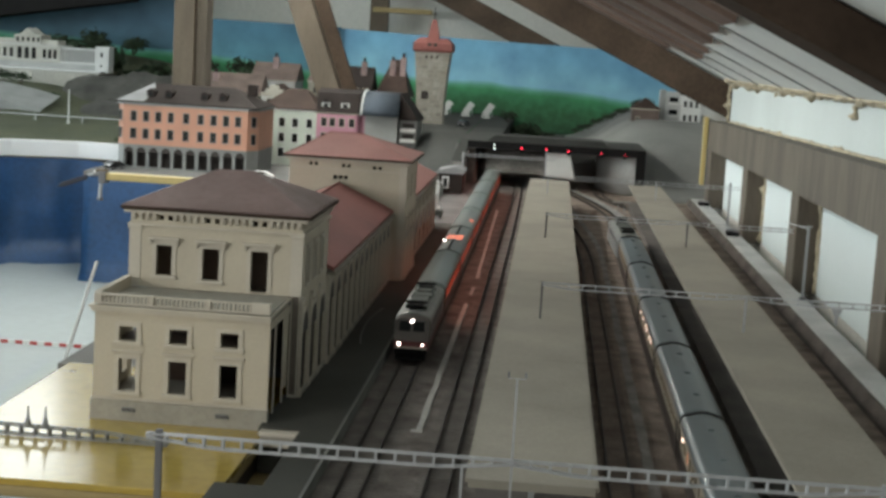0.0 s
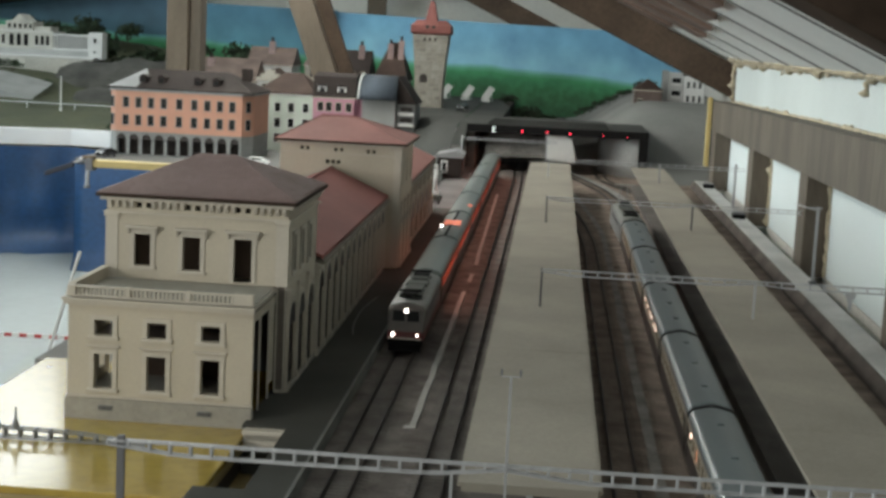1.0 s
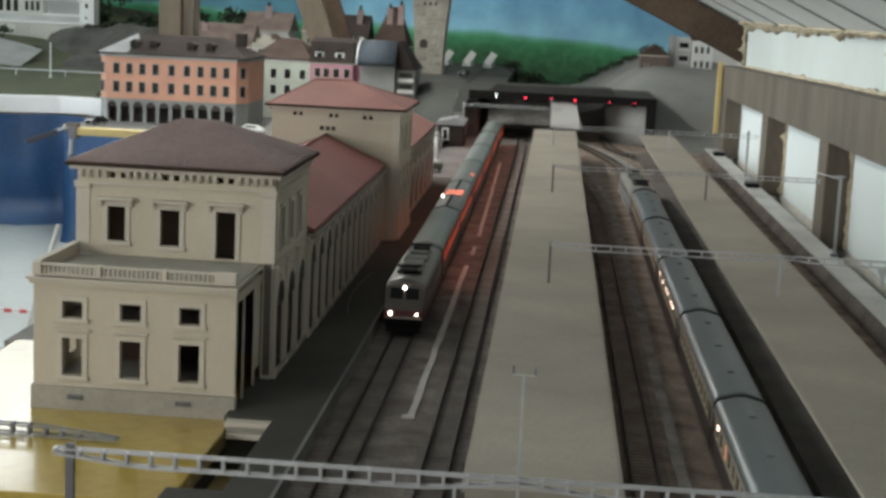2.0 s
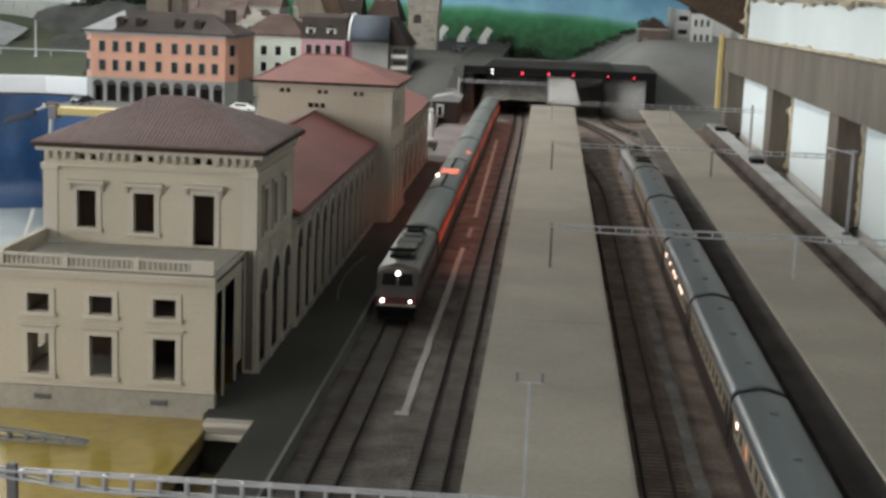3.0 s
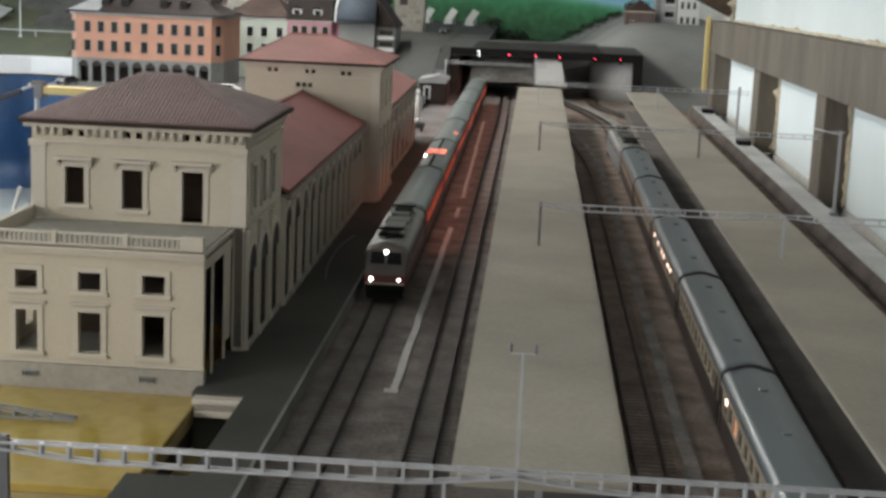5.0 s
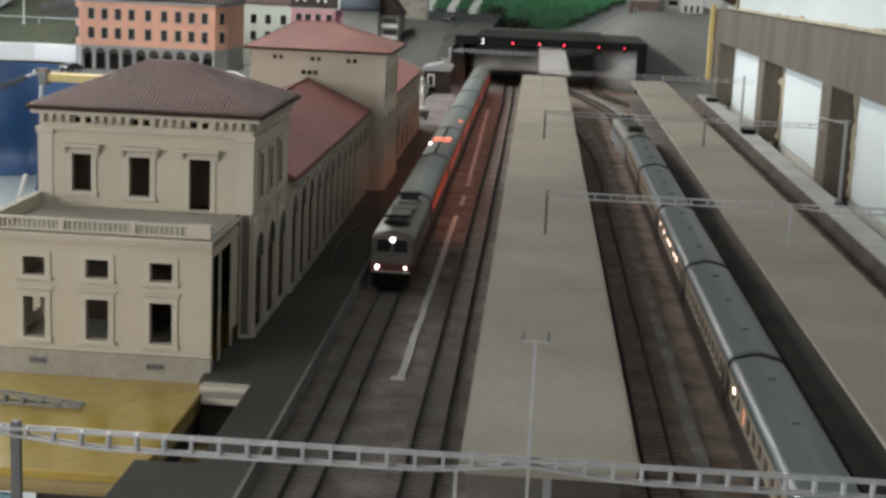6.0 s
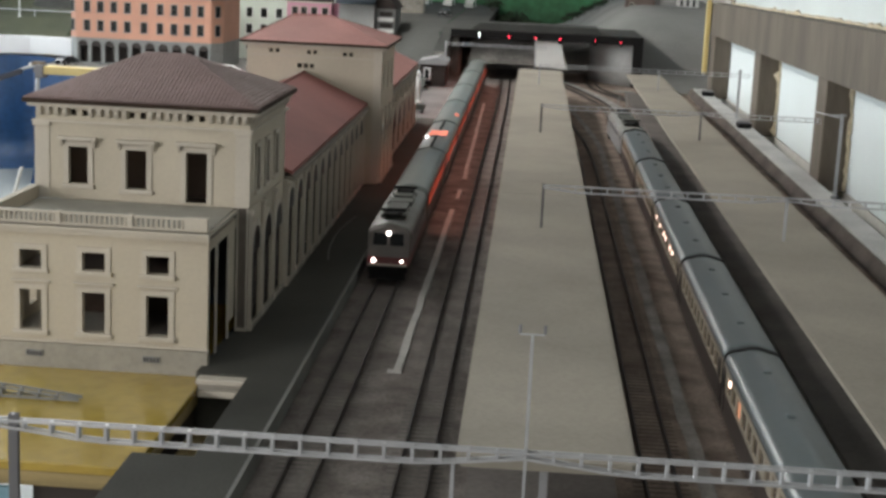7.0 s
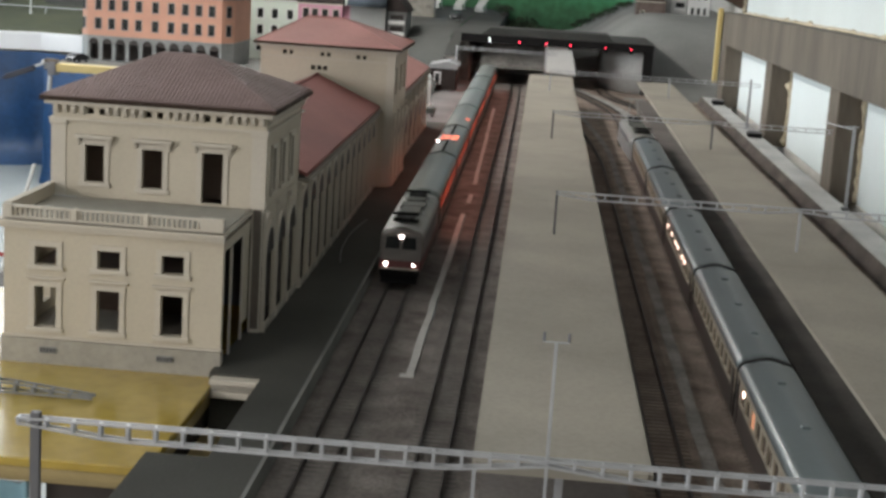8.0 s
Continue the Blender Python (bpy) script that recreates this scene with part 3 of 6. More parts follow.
def drape(pts, z0, z1, seed, out=.03, fold=.012):
    """A hanging sheet along a line of (x, y): vertical folds that deepen downwards, and a hem that flares out on the floor."""
    fine = []
    for a, b in zip(pts, pts[1:]):
        n = max(2, int(math.hypot(b[0] - a[0], b[1] - a[1]) / .018))
        fine += [(a[0] + (b[0] - a[0]) * i / n, a[1] + (b[1] - a[1]) * i / n) for i in range(n)]
    fine.append(pts[-1])
    b, rows, s_ = nb(), [], 0
    for i, (x, y) in enumerate(fine):
        q, r = fine[min(i + 1, len(fine) - 1)], fine[max(i - 1, 0)]
        d = Vector((q[0] - r[0], q[1] - r[1], 0)).normalized()
        n = Vector((d.y, -d.x, 0))
        s_ += math.hypot(x - fine[max(i - 1, 0)][0], y - fine[max(i - 1, 0)][1])
        col = []
        for j in range(13):
            v = j / 12
            w = fold * (.15 + v) * (noise.noise(Vector((s_ * 9, v * 1.4, seed))) + .5 * noise.noise(Vector((s_ * 26, v * 3, seed + 7)))) + out * max(0, v - .8) ** 2 * 25
            sag = .008 * noise.noise(Vector((s_ * 6, 0, seed + 3))) * (1 - v)
            col.append(b.verts.new((x - n.x * w, y - n.y * w, z1 + (z0 - z1) * v + sag)))
        rows.append(col)
    for r, q in zip(rows, rows[1:]):
        for j in range(12):
            b.faces.new((r[j], q[j], q[j + 1], r[j + 1]))
    return b


structure("blue_sheet", drape([(x + .004, y - .014) for x, y in rim], PIT + .001, .0, 4, .04, .034), M["cloth_blue"], "crumpled blue tarpaulin hung below the white rim", True)
structure("blue_sheet_town", drape([(-.44, 2.846), (-.965, 2.846), (-.985, 2.95), (-.97, 3.08)], PIT + .001, -.013, 14, .01, .008), M["cloth_blue"], "blue tarpaulin hung below the town's edge", True)
bm = nb()
rnd = random.Random(8)
grid = []
for j in range(15):
    v = j / 14
    row = []
    for i in range(37):
        a = 2 * math.pi * i / 36
        r = (.17 + .03 * noise.noise(Vector((2 * math.cos(a), 2 * math.sin(a), 5)))) * v
        h = (.035 * (1 - v) + .028 * noise.noise(Vector((14 * r * math.cos(a), 9 * r * math.sin(a), 2))) + .014) * (1 - v ** 6)
        row.append(bm.verts.new((-1.25 + r * .95 * math.cos(a), 2.42 + r * 2.8 * math.sin(a), PIT + .003 + max(0, h))))
    grid.append(row)
for r0, r1 in zip(grid, grid[1:]):
    for i in range(36):
        bm.faces.new((r0[i], r0[i + 1], r1[i + 1], r1[i]))
bmesh.ops.remove_doubles(bm, verts=bm.verts, dist=1e-5)
tagged(part("sheet_fold", bm, M["cloth_blue"], None, "", True), "blue tarpaulin spread in folds on the floor", "tarpaulin")
# barrier tape
p = thing("barrier_tape", -.85, 2.17, PIT + .003, "thin red and white barrier tape above the grey floor", "tape")
seg_r = part("red_stripe", box(nb(), 0, .0125, -.001, .001, .0, .0055), M["red_tape"], p)
seg_w = part("white_stripe", box(nb(), 0, .0125, -.001, .001, .0, .0055), M["white"], p)
seg_r.location, seg_w.location = (-.36, 0, 0), (-.3475, 0, 0)
for i in range(1, 24):
    again(seg_r, -.36 + .025 * i, 0, 0)
    again(seg_w, -.3475 + .025 * i, 0, 0)


# ---- the station building ----
def window_at(parent, x, y, z0, z1, w, frame_w=.0034, proud=.0010, hood=False, sill=True, mat=None, deep=.004):
    """A framed opening in a wall that faces the camera: surround, sill, sash and, above, a hood on brackets."""
    mat = mat or M["trim_cream"]
    b = nb()
    box(b, x - frame_w, x, y - proud, y + .001, z0, z1)
    box(b, x + w, x + w + frame_w, y - proud, y + .001, z0, z1)
    box(b, x - frame_w, x + w + frame_w, y - proud, y + .001, z1, z1 + frame_w)
    win = part("window", b, mat, parent)
    if sill:
        part("sill", bevelled(box(nb(), x - frame_w - .001, x + w + frame_w + .001, y - proud - .0012, y + .001, z0 - .003, z0), .0004), mat, win)
    if hood == "slim":
        zt = z1 + frame_w + .0014
        part("hood", bevelled(box(nb(), x - frame_w - .002, x + w + frame_w + .002, y - .0026, y + .001, zt, zt + .0014), .0003), mat, win)
    elif hood:
        b = nb()
        zt = z1 + frame_w + .0012
        box(b, x - frame_w - .003, x + w + frame_w + .003, y - .005, y + .001, zt, zt + .0022)
        for s in (x - frame_w - .0018, x + w + frame_w):
            prism(b, [(y - .004, zt), (y + .001, zt), (y + .001, zt - .005), (y - .0012, zt - .005)], s, s + .0018, "x")
        part("hood", b, mat, win)
    return win


def pavilion(x0, x1, y0, y1, z0, z1, st, front_holes, side_holes, mat, name="upper_storey"):
    b = nb()
    pierced(b, "x", y0, .004, x0, x1, z0, z1, front_holes)
    pierced(b, "y", x1, -.004, y0 + .0042, y1, z0, z1, side_holes)
    pierced(b, "y", x0, .004, y0 + .0042, y1, z0, z1, side_holes)
    box(b, x0 + .0042, x1 - .0042, y1 - .004, y1, z0, z1)
    return part(name, b, mat, st)


st = thing("station_building", -.197, .878, 0, "cream model station with red tiled roofs and arcades", "station")
OX, OY = -.197, .878


# lower front block
lx0, lx1 = -.331 - OX, .0018
cols = [(-.3116 - OX, .0136), (-.2726 - OX, .0140), (-.2329 - OX, .0138)]
holes = []
for x, w in cols:
    holes += [(x, x + w, .0222, .0478), (x, x + w, .0612, .0727)]
b = nb()
pierced(b, "x", 0, .005, lx0, lx1, .0145, .0865, holes)
part("front_wall", b, M["plaster"], st)
b = nb()
side = [(.03, .044, .0222, .0478), (.06, .074, .0222, .0478), (.03, .044, .0612, .0727), (.06, .074, .0612, .0727)]
pierced(b, "y", lx0, .005, .0052, .088, .0145, .0865, side)
part("side_wall", b, M["plaster"], st)
b = nb()
box(b, lx0 - .0015, lx1 + .0006, -.0018, .0052, -.001, .0145)
box(b, lx0 - .0015, -.0165, .0053, .0835, -.001, .0145)
part("plinth", b, M["plinth"], st)
for x in (-.3075, -.2345):
    b = nb()
    gx = x - OX
    box(b, gx, gx + .0105, -.0028, -.0017, .0062, .0098)
    gr = part("vent_grille", b, M["arcade"], st, "small grey vent grille")
    for k in range(5):
        part("slot", box(nb(), gx + .001 + .002 * k, gx + .0018 + .002 * k, -.0031, -.0027, .0067, .0093), M["dark"], gr)
for x, w in cols:
    window_at(st, x, 0, .0222, .0478, w, hood="slim")
    window_at(st, x, 0, .0612, .0727, w)
# string course and cornice
part("string_course", bevelled(box(nb(), lx0 - .001, lx1 + .001, -.0012, .001, .0148, .0165), .0004), M["trim_cream"], st)
b = nb()
box(b, lx0 - .004, lx1 + .0012, -.005, .0835, .0866, .0885)
box(b, lx0 - .0025, lx1 + .0008, -.003, .002, .0835, .0864)
part("cornice", b, M["trim_cream"], st)
part("terrace", box(nb(), lx0 + .002, lx1 - .001, .0, .0835, .0886, .0896), M["plinth"], st, "grey terrace floor")
# balustrade
z0, z1 = .0897, .0975
piers = [lx0, -.2885 - OX, -.2445 - OX, -.2095 - OX]
widths = [.006, .0035, .0035, .0145]
for x, w in zip(piers, widths):
    part("pier", bevelled(box(nb(), x, x + w, -.0035, .0015, z0, z1 + .0006), .0004), M["trim_cream"], st)
for a, w, c in zip(piers, widths, piers[1:]):
    b = nb()
    box(b, a + w, c, -.0030, .001, z1 - .0012, z1)
    box(b, a + w, c, -.0030, .001, z0, z0 + .0012)
    part("handrail", b, M["trim_cream"], st)
    n = max(6, int((c - a - w) / .0029))
    for k in range(n):
        x = a + w + (k + .5) * (c - a - w) / n
        if k == 0:
            b = nb()
            rod(b, (0, 0, 0), (0, 0, .0022), .0007, 6, .0011)
            rod(b, (0, 0, .0022), (0, 0, .0054), .0011, 6, .0006)
            bal = part("baluster", b, M["trim_cream"], st)
            bal.location = (x, -.001, z0 + .0012)
        else:
            again(bal, x, -.001, z0 + .0012)
part("side_parapet", bevelled(box(nb(), lx0 - .001, lx0 + .004, .002, .084, z0, z1 + .001), .0004), M["plaster"], st)
# inside floors
for z in (.0, .052):
    part("inner_floor", box(nb(), lx0 + .006, lx1 - .022, .02, .081, z + .0005, z + .0015), M["inside"], st)
part("inner_wall", box(nb(), -.066, -.063, .02, .08, .002, .05), M["inside"], st)
part("inner_back", box(nb(), lx0 + .03, lx1 - .022, .0815, .0830, .002, .086), M["inside"], st)
part("upper_inner_wall", box(nb(), -.130, .004, .106, .108, .0905, .152), M["inside"], st)
part("upper_ceiling", box(nb(), -.126, .004, .09, .22, .1422, .1430), M["dark"], st)

# porch on the platform side of the front block: slim pillars before dark openings
part("porch_panel", box(nb(), lx1 - .0012, lx1 - .0003, .0662, .0834, .0165, .0768), M["plaster"], st)
for y, w in ((.0255, .0036), (.0622, .0036)):
    part("porch_pillar", bevelled(box(nb(), lx1 - .0013, lx1, y, y + w, .0062, .0768), .0004), M["trim_cream"] if w < .01 else M["plaster"], st)
# black sheet stands in for the shade of the enclosed porch
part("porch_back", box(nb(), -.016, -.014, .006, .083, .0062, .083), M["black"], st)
part("porch_beam", box(nb(), lx1 - .003, lx1 + .0002, .0055, .0835, .0769, .0833), M["plaster"], st)
part("corner_panel", box(nb(), .0022, .010, .0850, .0885, .006, .0895), M["porch_shade"], st, "shaded brown panel beside the porch")
for x in (.0022, .0088):
    part("panel_frame", bevelled(box(nb(), x, x + .0012, .0838, .0852, .006, .0895), .0003), M["trim_cream"], st)
part("panel_frame", bevelled(box(nb(), .0034, .0088, .0838, .0852, .006, .0085), .0003), M["trim_cream"], st)

# front pavilion, upper storey
ux0, ux1 = -.329 - OX, -.187 - OX
uy0, uy1 = .962 - OY, 1.103 - OY
ucols = [(-.3070 - OX, .0128, .1003, .1250), (-.2688 - OX, .0138, .0985, .1245), (-.2288 - OX, .0140, .0912, .1250)]
attic = []
for cx in (-.300, -.2615, -.2225):
    attic += [(cx - OX - .0058, cx - OX - .0018, .1452, .1492), (cx - OX + .0018, cx - OX + .0058, .1452, .1492)]
sides = [(uy0 + .022 + .036 * k, uy0 + .034 + .036 * k, .0985, .128) for k in range(3)]
pavilion(ux0, ux1, uy0, uy1, .0898, .1538, st, [(x, x + w, a, c) for x, w, a, c in ucols] + attic, sides, M["plaster"])
for x, w, a, c in ucols:
    window_at(st, x, uy0, a, c, w, hood=True, sill=a > .095)
for y0_, y1_, a, c in sides:
    b = nb()
    for s in (y0_ - .003, y1_):
        box(b, ux1 - .001, ux1 + .0014, s, s + .003, a, c)
    box(b, ux1 - .001, ux1 + .002, y0_ - .004, y1_ + .004, c, c + .003)
    box(b, ux1 - .001, ux1 + .002, y0_ - .004, y1_ + .004, a - .0025, a)
    part("window", b, M["trim_cream"], st)
for x in (ux0 - .0008, ux1 - .0092):
    part("corner_pilaster", bevelled(box(nb(), x, x + .010, uy0 - .0007, uy0 + .001, .09, .1402), .0003), M["trim_cream"], st)
    part("pilaster_cap", bevelled(box(nb(), x - .0008, x + .0108, uy0 - .0024, uy0 + .001, .1377, .1405), .0004), M["trim_cream"], st)
part("panel_line", box(nb(), -.2715 - OX, -.2510 - OX, uy0 - .0008, uy0 + .001, .1318, .133), M["trim_cream"], st)
b = nb()
box(b, ux0 - .002, ux1 + .002, uy0 - .0022, uy1 + .002, .1405, .1419)
part("frieze_line", b, M["trim_cream"], st)
b = nb()
box(b, ux0 - .0045, ux1 + .0045, uy0 - .0045, uy1 + .0045, .1508, .1540)
part("eaves_board", b, M["trim_cream"], st)
n = 25
for k in range(n):
    x = ux0 + .003 + k * (ux1 - ux0 - .006) / (n - 1)
    if k == 0:
        b = nb()
        prism(b, [(-.0036, .0062), (.001, .0062), (.001, 0), (-.0006, 0), (-.0024, .0016), (-.0036, .0040)], -.0015, .0015, "x")
        den = part("dentil", bevelled(b, .0004), M["trim_cream"], st)
        den.location = (x, uy0, .1446)
    elif min(abs(x - cx + OX) for cx in (-.300, -.2615, -.2225)) > .0066:
        again(den, x, uy0, .1446)
for k in range(18):
    again(den, ux1, uy0 + .006 + k * .0076, .1446, None, 90)


def ribbed_hip(x0, x1, y0, y1, z0, rx0, rx1, ry, z1, mat, name="roof", pitch=.0027, ribs=True):
    r = part(name, hip_roof(nb(), x0, x1, y0, y1, z0, rx0, rx1, ry, z1, .0012), mat, st)
    if ribs:
        b = nb()
        x = x0 + pitch
        while x < x1 - pitch / 2:
            t = 1.0
            if x < rx0:
                t = (x - x0) / (rx0 - x0)
            elif x > rx1:
                t = (x1 - x) / (x1 - rx1)
            p, q = Vector((x, y0, z0 + .0004)), Vector((x, y0 + (ry - y0) * t, z0 + (z1 - z0) * t + .0004))
            beam(b, p, q, .0013, .0014)
            x += pitch
        y = y0 + pitch
        while y < y1 - pitch / 2:
            t = (y - y0) / (ry - y0) if y < ry else (y1 - y) / (y1 - ry)
            for s, rx in ((x1, rx1), (x0, rx0)):
                beam(b, (s, y, z0 + .0004), (s + (rx - s) * t, y, z0 + (z1 - z0) * t + .0004), .0013, .0014)
            y += pitch
        for k in range(1, 22):
            t = k / 22
            z = z0 + (z1 - z0) * t + .0007
            xa, xe, ya, ye = x0 + (rx0 - x0) * t, x1 + (rx1 - x1) * t, y0 + (ry - y0) * t, y1 + (ry - y1) * t
            beam(b, (xa, ya, z), (xe, ya, z), .0007, .0012)
            beam(b, (xe, ya, z), (xe, ye, z), .0007, .0012)
            beam(b, (xa, ya, z), (xa, ye, z), .0007, .0012)
        tagged(part("tile_ribs", b, mat, r), kind="stuff")
    b = nb()
    for (ax, ay), (cx, cy) in (((x0, y0), (x1, y0)), ((x1, y0), (x1, y1)), ((x0, y0), (x0, y1))):
        beam(b, (ax, ay, z0 - .0012), (cx, cy, z0 - .0012), .0022, .0026)
    part("gutter", b, M["timber_dark"], r, "dark brown gutter")
    b = nb()
    rod(b, (rx0, ry, z1), (rx1, ry, z1), .0014)
    for c in ((x0, y0, rx0), (x1, y0, rx1), (x1, y1, rx1), (x0, y1, rx0)):
        rod(b, (c[0], c[1], z0), (c[2], ry, z1), .0008)
    part("ridge_tiles", b, mat, r)
    return r


ribbed_hip(ux0 - .0062, ux1 + .0062, uy0 - .0062, uy1 + .0062, .1560, -.274 - OX, -.243 - OX, 1.032 - OY, .1825, M["roof_brown"])

# long hall with arcade, middle pavilion and far wing
hx0, hx1 = -.314 - OX, -.185 - OX
hy0, hy1 = uy1 + .0005, 1.612 - OY


def arcade(y0, y1, x, z0, z1, n, u=.24, rise=.62, gallery=None):
    """Arched bays between slender pilasters on a wall that faces the tracks."""
    step = (y1 - y0) / n
    holes = []
    for k in range(n):
        holes.append((y0 + step * (k + u), y0 + step * (k + 1 - u), z0 + .001, z0 + (z1 - z0) * rise))
        if gallery:
            for h in (.10, .55):
                holes.append((y0 + step * (k + h), y0 + step * (k + h + .35), *gallery))
    if gallery:
        part("gallery_pane", box(nb(), x - .004, x - .003, y0, y1, gallery[0] - .002, gallery[1] + .002), M["pane_dark"], st)
        part("gallery_sill", box(nb(), x, x + .002, y0, y1, gallery[0] - .004, gallery[0] - .002), M["trim_cream"], st)
    part("arcade_plinth", bevelled(box(nb(), x + .0016, x + .0026, y0, y1, z0 - .0005, z0 + .0035), .0004), M["plinth"], st)
    b = nb()
    pierced(b, "y", x, -.0014, y0, y1, z0, z1, holes)
    part("arcade_wall", b, M["plaster"], st)
    for k in range(n):
        a, c = y0 + step * (k + u), y0 + step * (k + 1 - u)
        zt = z0 + (z1 - z0) * rise
        b = nb()
        m, r = (a + c) / 2, (c - a) / 2
        pts_in = [(m - r * math.cos(t), zt + r * 1.1 * math.sin(t)) for t in (math.pi * i / 8 for i in range(9))]
        pts_out = [(m - r * 1.22 * math.cos(t), zt + r * 1.34 * math.sin(t)) for t in (math.pi * i / 8 for i in range(9))]
        for i in range(8):
            poly(b, [(x + .0014, *pts_in[i]), (x + .0014, *pts_in[i + 1]), (x + .0014, *pts_out[i + 1]), (x + .0014, *pts_out[i])])
            poly(b, [(x - .001, *pts_in[i]), (x - .001, *pts_in[i + 1]), (x + .0014, *pts_in[i + 1]), (x + .0014, *pts_in[i])])
            poly(b, [(x - .001, *pts_out[i]), (x - .001, *pts_out[i + 1]), (x + .0014, *pts_out[i + 1]), (x + .0014, *pts_out[i])])
        arch = part("arch", b, M["trim_cream"], st)
        b = nb()
        vs = [(x + .0004, *q) for q in pts_in]
        poly(b, vs)
        part("fanlight", b, M["pane_dark"], arch)
        # dark sheet behind each bay, coloured as its unlit inside
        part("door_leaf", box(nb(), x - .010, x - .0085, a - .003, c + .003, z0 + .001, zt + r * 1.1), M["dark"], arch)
    b = nb()
    for k in range(n + 1):
        y = y0 + step * k
        if k == 0:
            box(b, 0, .0022, -.0018, .0018, 0, z1 - z0 - .004)
            box(b, 0, .0034, -.0026, .0026, z1 - z0 - .004, z1 - z0 - .001)
            box(b, 0, .0030, -.0023, .0023, 0, .0055)
            pil = part("pilaster", b, M["trim_cream"], st)
            pil.location = (x, y, z0)
        else:
            again(pil, x, y, z0)


arcade(.0888, uy1 - .0004, ux1, .006, .0890, 3, .13, .60)
arcade(uy1 + .0004, hy1 - .003, hx1, .006, .0865, 12, .13, .70)
part("hall_gutter", bevelled(box(nb(), hx1 - .004, hx1 + .006, uy1 + .001, hy1 - .001, .0868, .0905), .0006), M["canopy_edge"], st, "pale stone eaves gutter")
part("hall_back_wall", box(nb(), hx0, hx0 + .004, .088, hy1, -.001, .09), M["plaster"], st)
b = nb()
hc = (hx0 + hx1) / 2 - .001
beam(b, (hx0 - .006, hy1 - .0042, .0960), (hc, hy1 - .0042, .1265), .0016, .0012)
part("verge", b, M["trim_cream"], st, "pale verge strip where the roof meets the pavilion")
r = part("hall_roof", gable_roof(nb(), hx0 - .006, hx1 + .004, hy0, hy1 - .0005, .0945, (hx0 + hx1) / 2 - .001, .125), M["roof_red"], st)
b = nb()
rod(b, ((hx0 + hx1) / 2 - .001, hy0, .125), ((hx0 + hx1) / 2 - .001, hy1 - .001, .125), .0014)
part("ridge_tiles", b, M["roof_red"], r)
part("verge", box(nb(), hx0, hx0 + .05, hy1 - .004, hy1 - .001, .0945, .0955), M["trim_cream"], st)

px0, px1 = -.314 - OX, -.168 - OX
py0, py1 = 1.613 - OY, 1.765 - OY
small = []
for px, z in ((-.2845, .1462), (-.2435, .1458), (-.2045, .1452)):
    small += [(px - OX - .0056, px - OX - .0012, z - .0022, z + .0022), (px - OX + .0012, px - OX + .0056, z - .0022, z + .0022)]
small += [(-.2590 - OX + .0066 * k, -.2540 - OX + .0066 * k, .1285, .1335) for k in range(3)]
pavilion(px0, px1, py0, py1, .0, .1525, st, small, [(py0 + .02 + .05 * k, py0 + .036 + .05 * k, .105, .135) for k in range(3)], M["plaster"], "middle_pavilion")
part("eaves_board", box(nb(), px0 - .004, px1 + .004, py0 - .004, py1 + .004, .1510, .1535), M["trim_cream"], st)
part("pavilion_pilaster", box(nb(), px1 - .008, px1 + .001, py0 - .0014, py0 + .001, .01, .150), M["trim_cream"], st)
small_den = None
for k in range(26):
    x = px0 + .004 + k * .0056
    if min(abs(x + OX - c) for c in (-.2845, -.2435, -.2045)) < .0085:
        continue
    if small_den is None:
        small_den = part("dentil", box(nb(), -.0012, .0012, -.0009, .0004, 0, .0042), M["trim_cream"], st)
        small_den.location = (x, py0, .1462)
    else:
        again(small_den, x, py0, .1462)
part("frieze", box(nb(), px0 - .0008, px1 + .0008, py0 - .0008, py0 + .001, .1402, .1418), M["trim_cream"], st)
# dark sheet behind the small windows in place of an unlit room
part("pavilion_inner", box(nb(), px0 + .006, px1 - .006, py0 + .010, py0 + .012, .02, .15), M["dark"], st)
ribbed_hip(px0 - .0065, px1 + .0065, py0 - .0065, py1 + .0065, .1565, -.277 - OX, -.234 - OX, 1.69 - OY, .1815, M["roof_pink"], "roof", .0045, False)
arcade(py0 + .012, py1 - .012, px1 + .0005, .006, .088, 3)
# far wing
wx0, wx1, wy0, wy1 = -.31 - OX, -.176 - OX, py1 + .001, 2.205 - OY
arcade(wy0 + .006, wy1 - .004, wx1, .006, .0865, 6, .18, .34, (.066, .083))
part("wing_end_wall", box(nb(), wx0, wx1 - .006, wy1 - .004, wy1, -.001, .09), M["plaster"], st)
part("wing_back_wall", box(nb(), wx0, wx0 + .004, wy0, wy1 - .0045, -.001, .09), M["plaster"], st)
part("wing_gutter", bevelled(box(nb(), wx1 - .004, wx1 + .005, wy0, wy1, .0868, .0905), .0006), M["canopy_edge"], st)
part("wing_roof", gable_roof(nb(), wx0 - .005, wx1 + .003, wy0, wy1, .0945, (wx0 + wx1) / 2, .125), M["roof_pink"], st)


def loft(bm, rings):
    vs = [[bm.verts.new(p) for p in r] for r in rings]
    n = len(vs[0])
    for a, b_ in zip(vs, vs[1:]):
        for i in range(n):
            bm.faces.new((a[i], a[(i + 1) % n], b_[(i + 1) % n], b_[i]))
    bm.faces.new(vs[0][::-1]); bm.faces.new(vs[-1])
    return bm


# ---- tracks ----
def curve_x(y, pts):
    """Smooth sideways place of a track at y through a few (y, x) stations."""
    if y <= pts[0][0]:
        return pts[0][1]
    for (a, xa), (b_, xb) in zip(pts, pts[1:]):
        if y <= b_:
            t = (y - a) / (b_ - a)
            t = t * t * (3 - 2 * t)
            return xa + (xb - xa) * t
    return pts[-1][1]


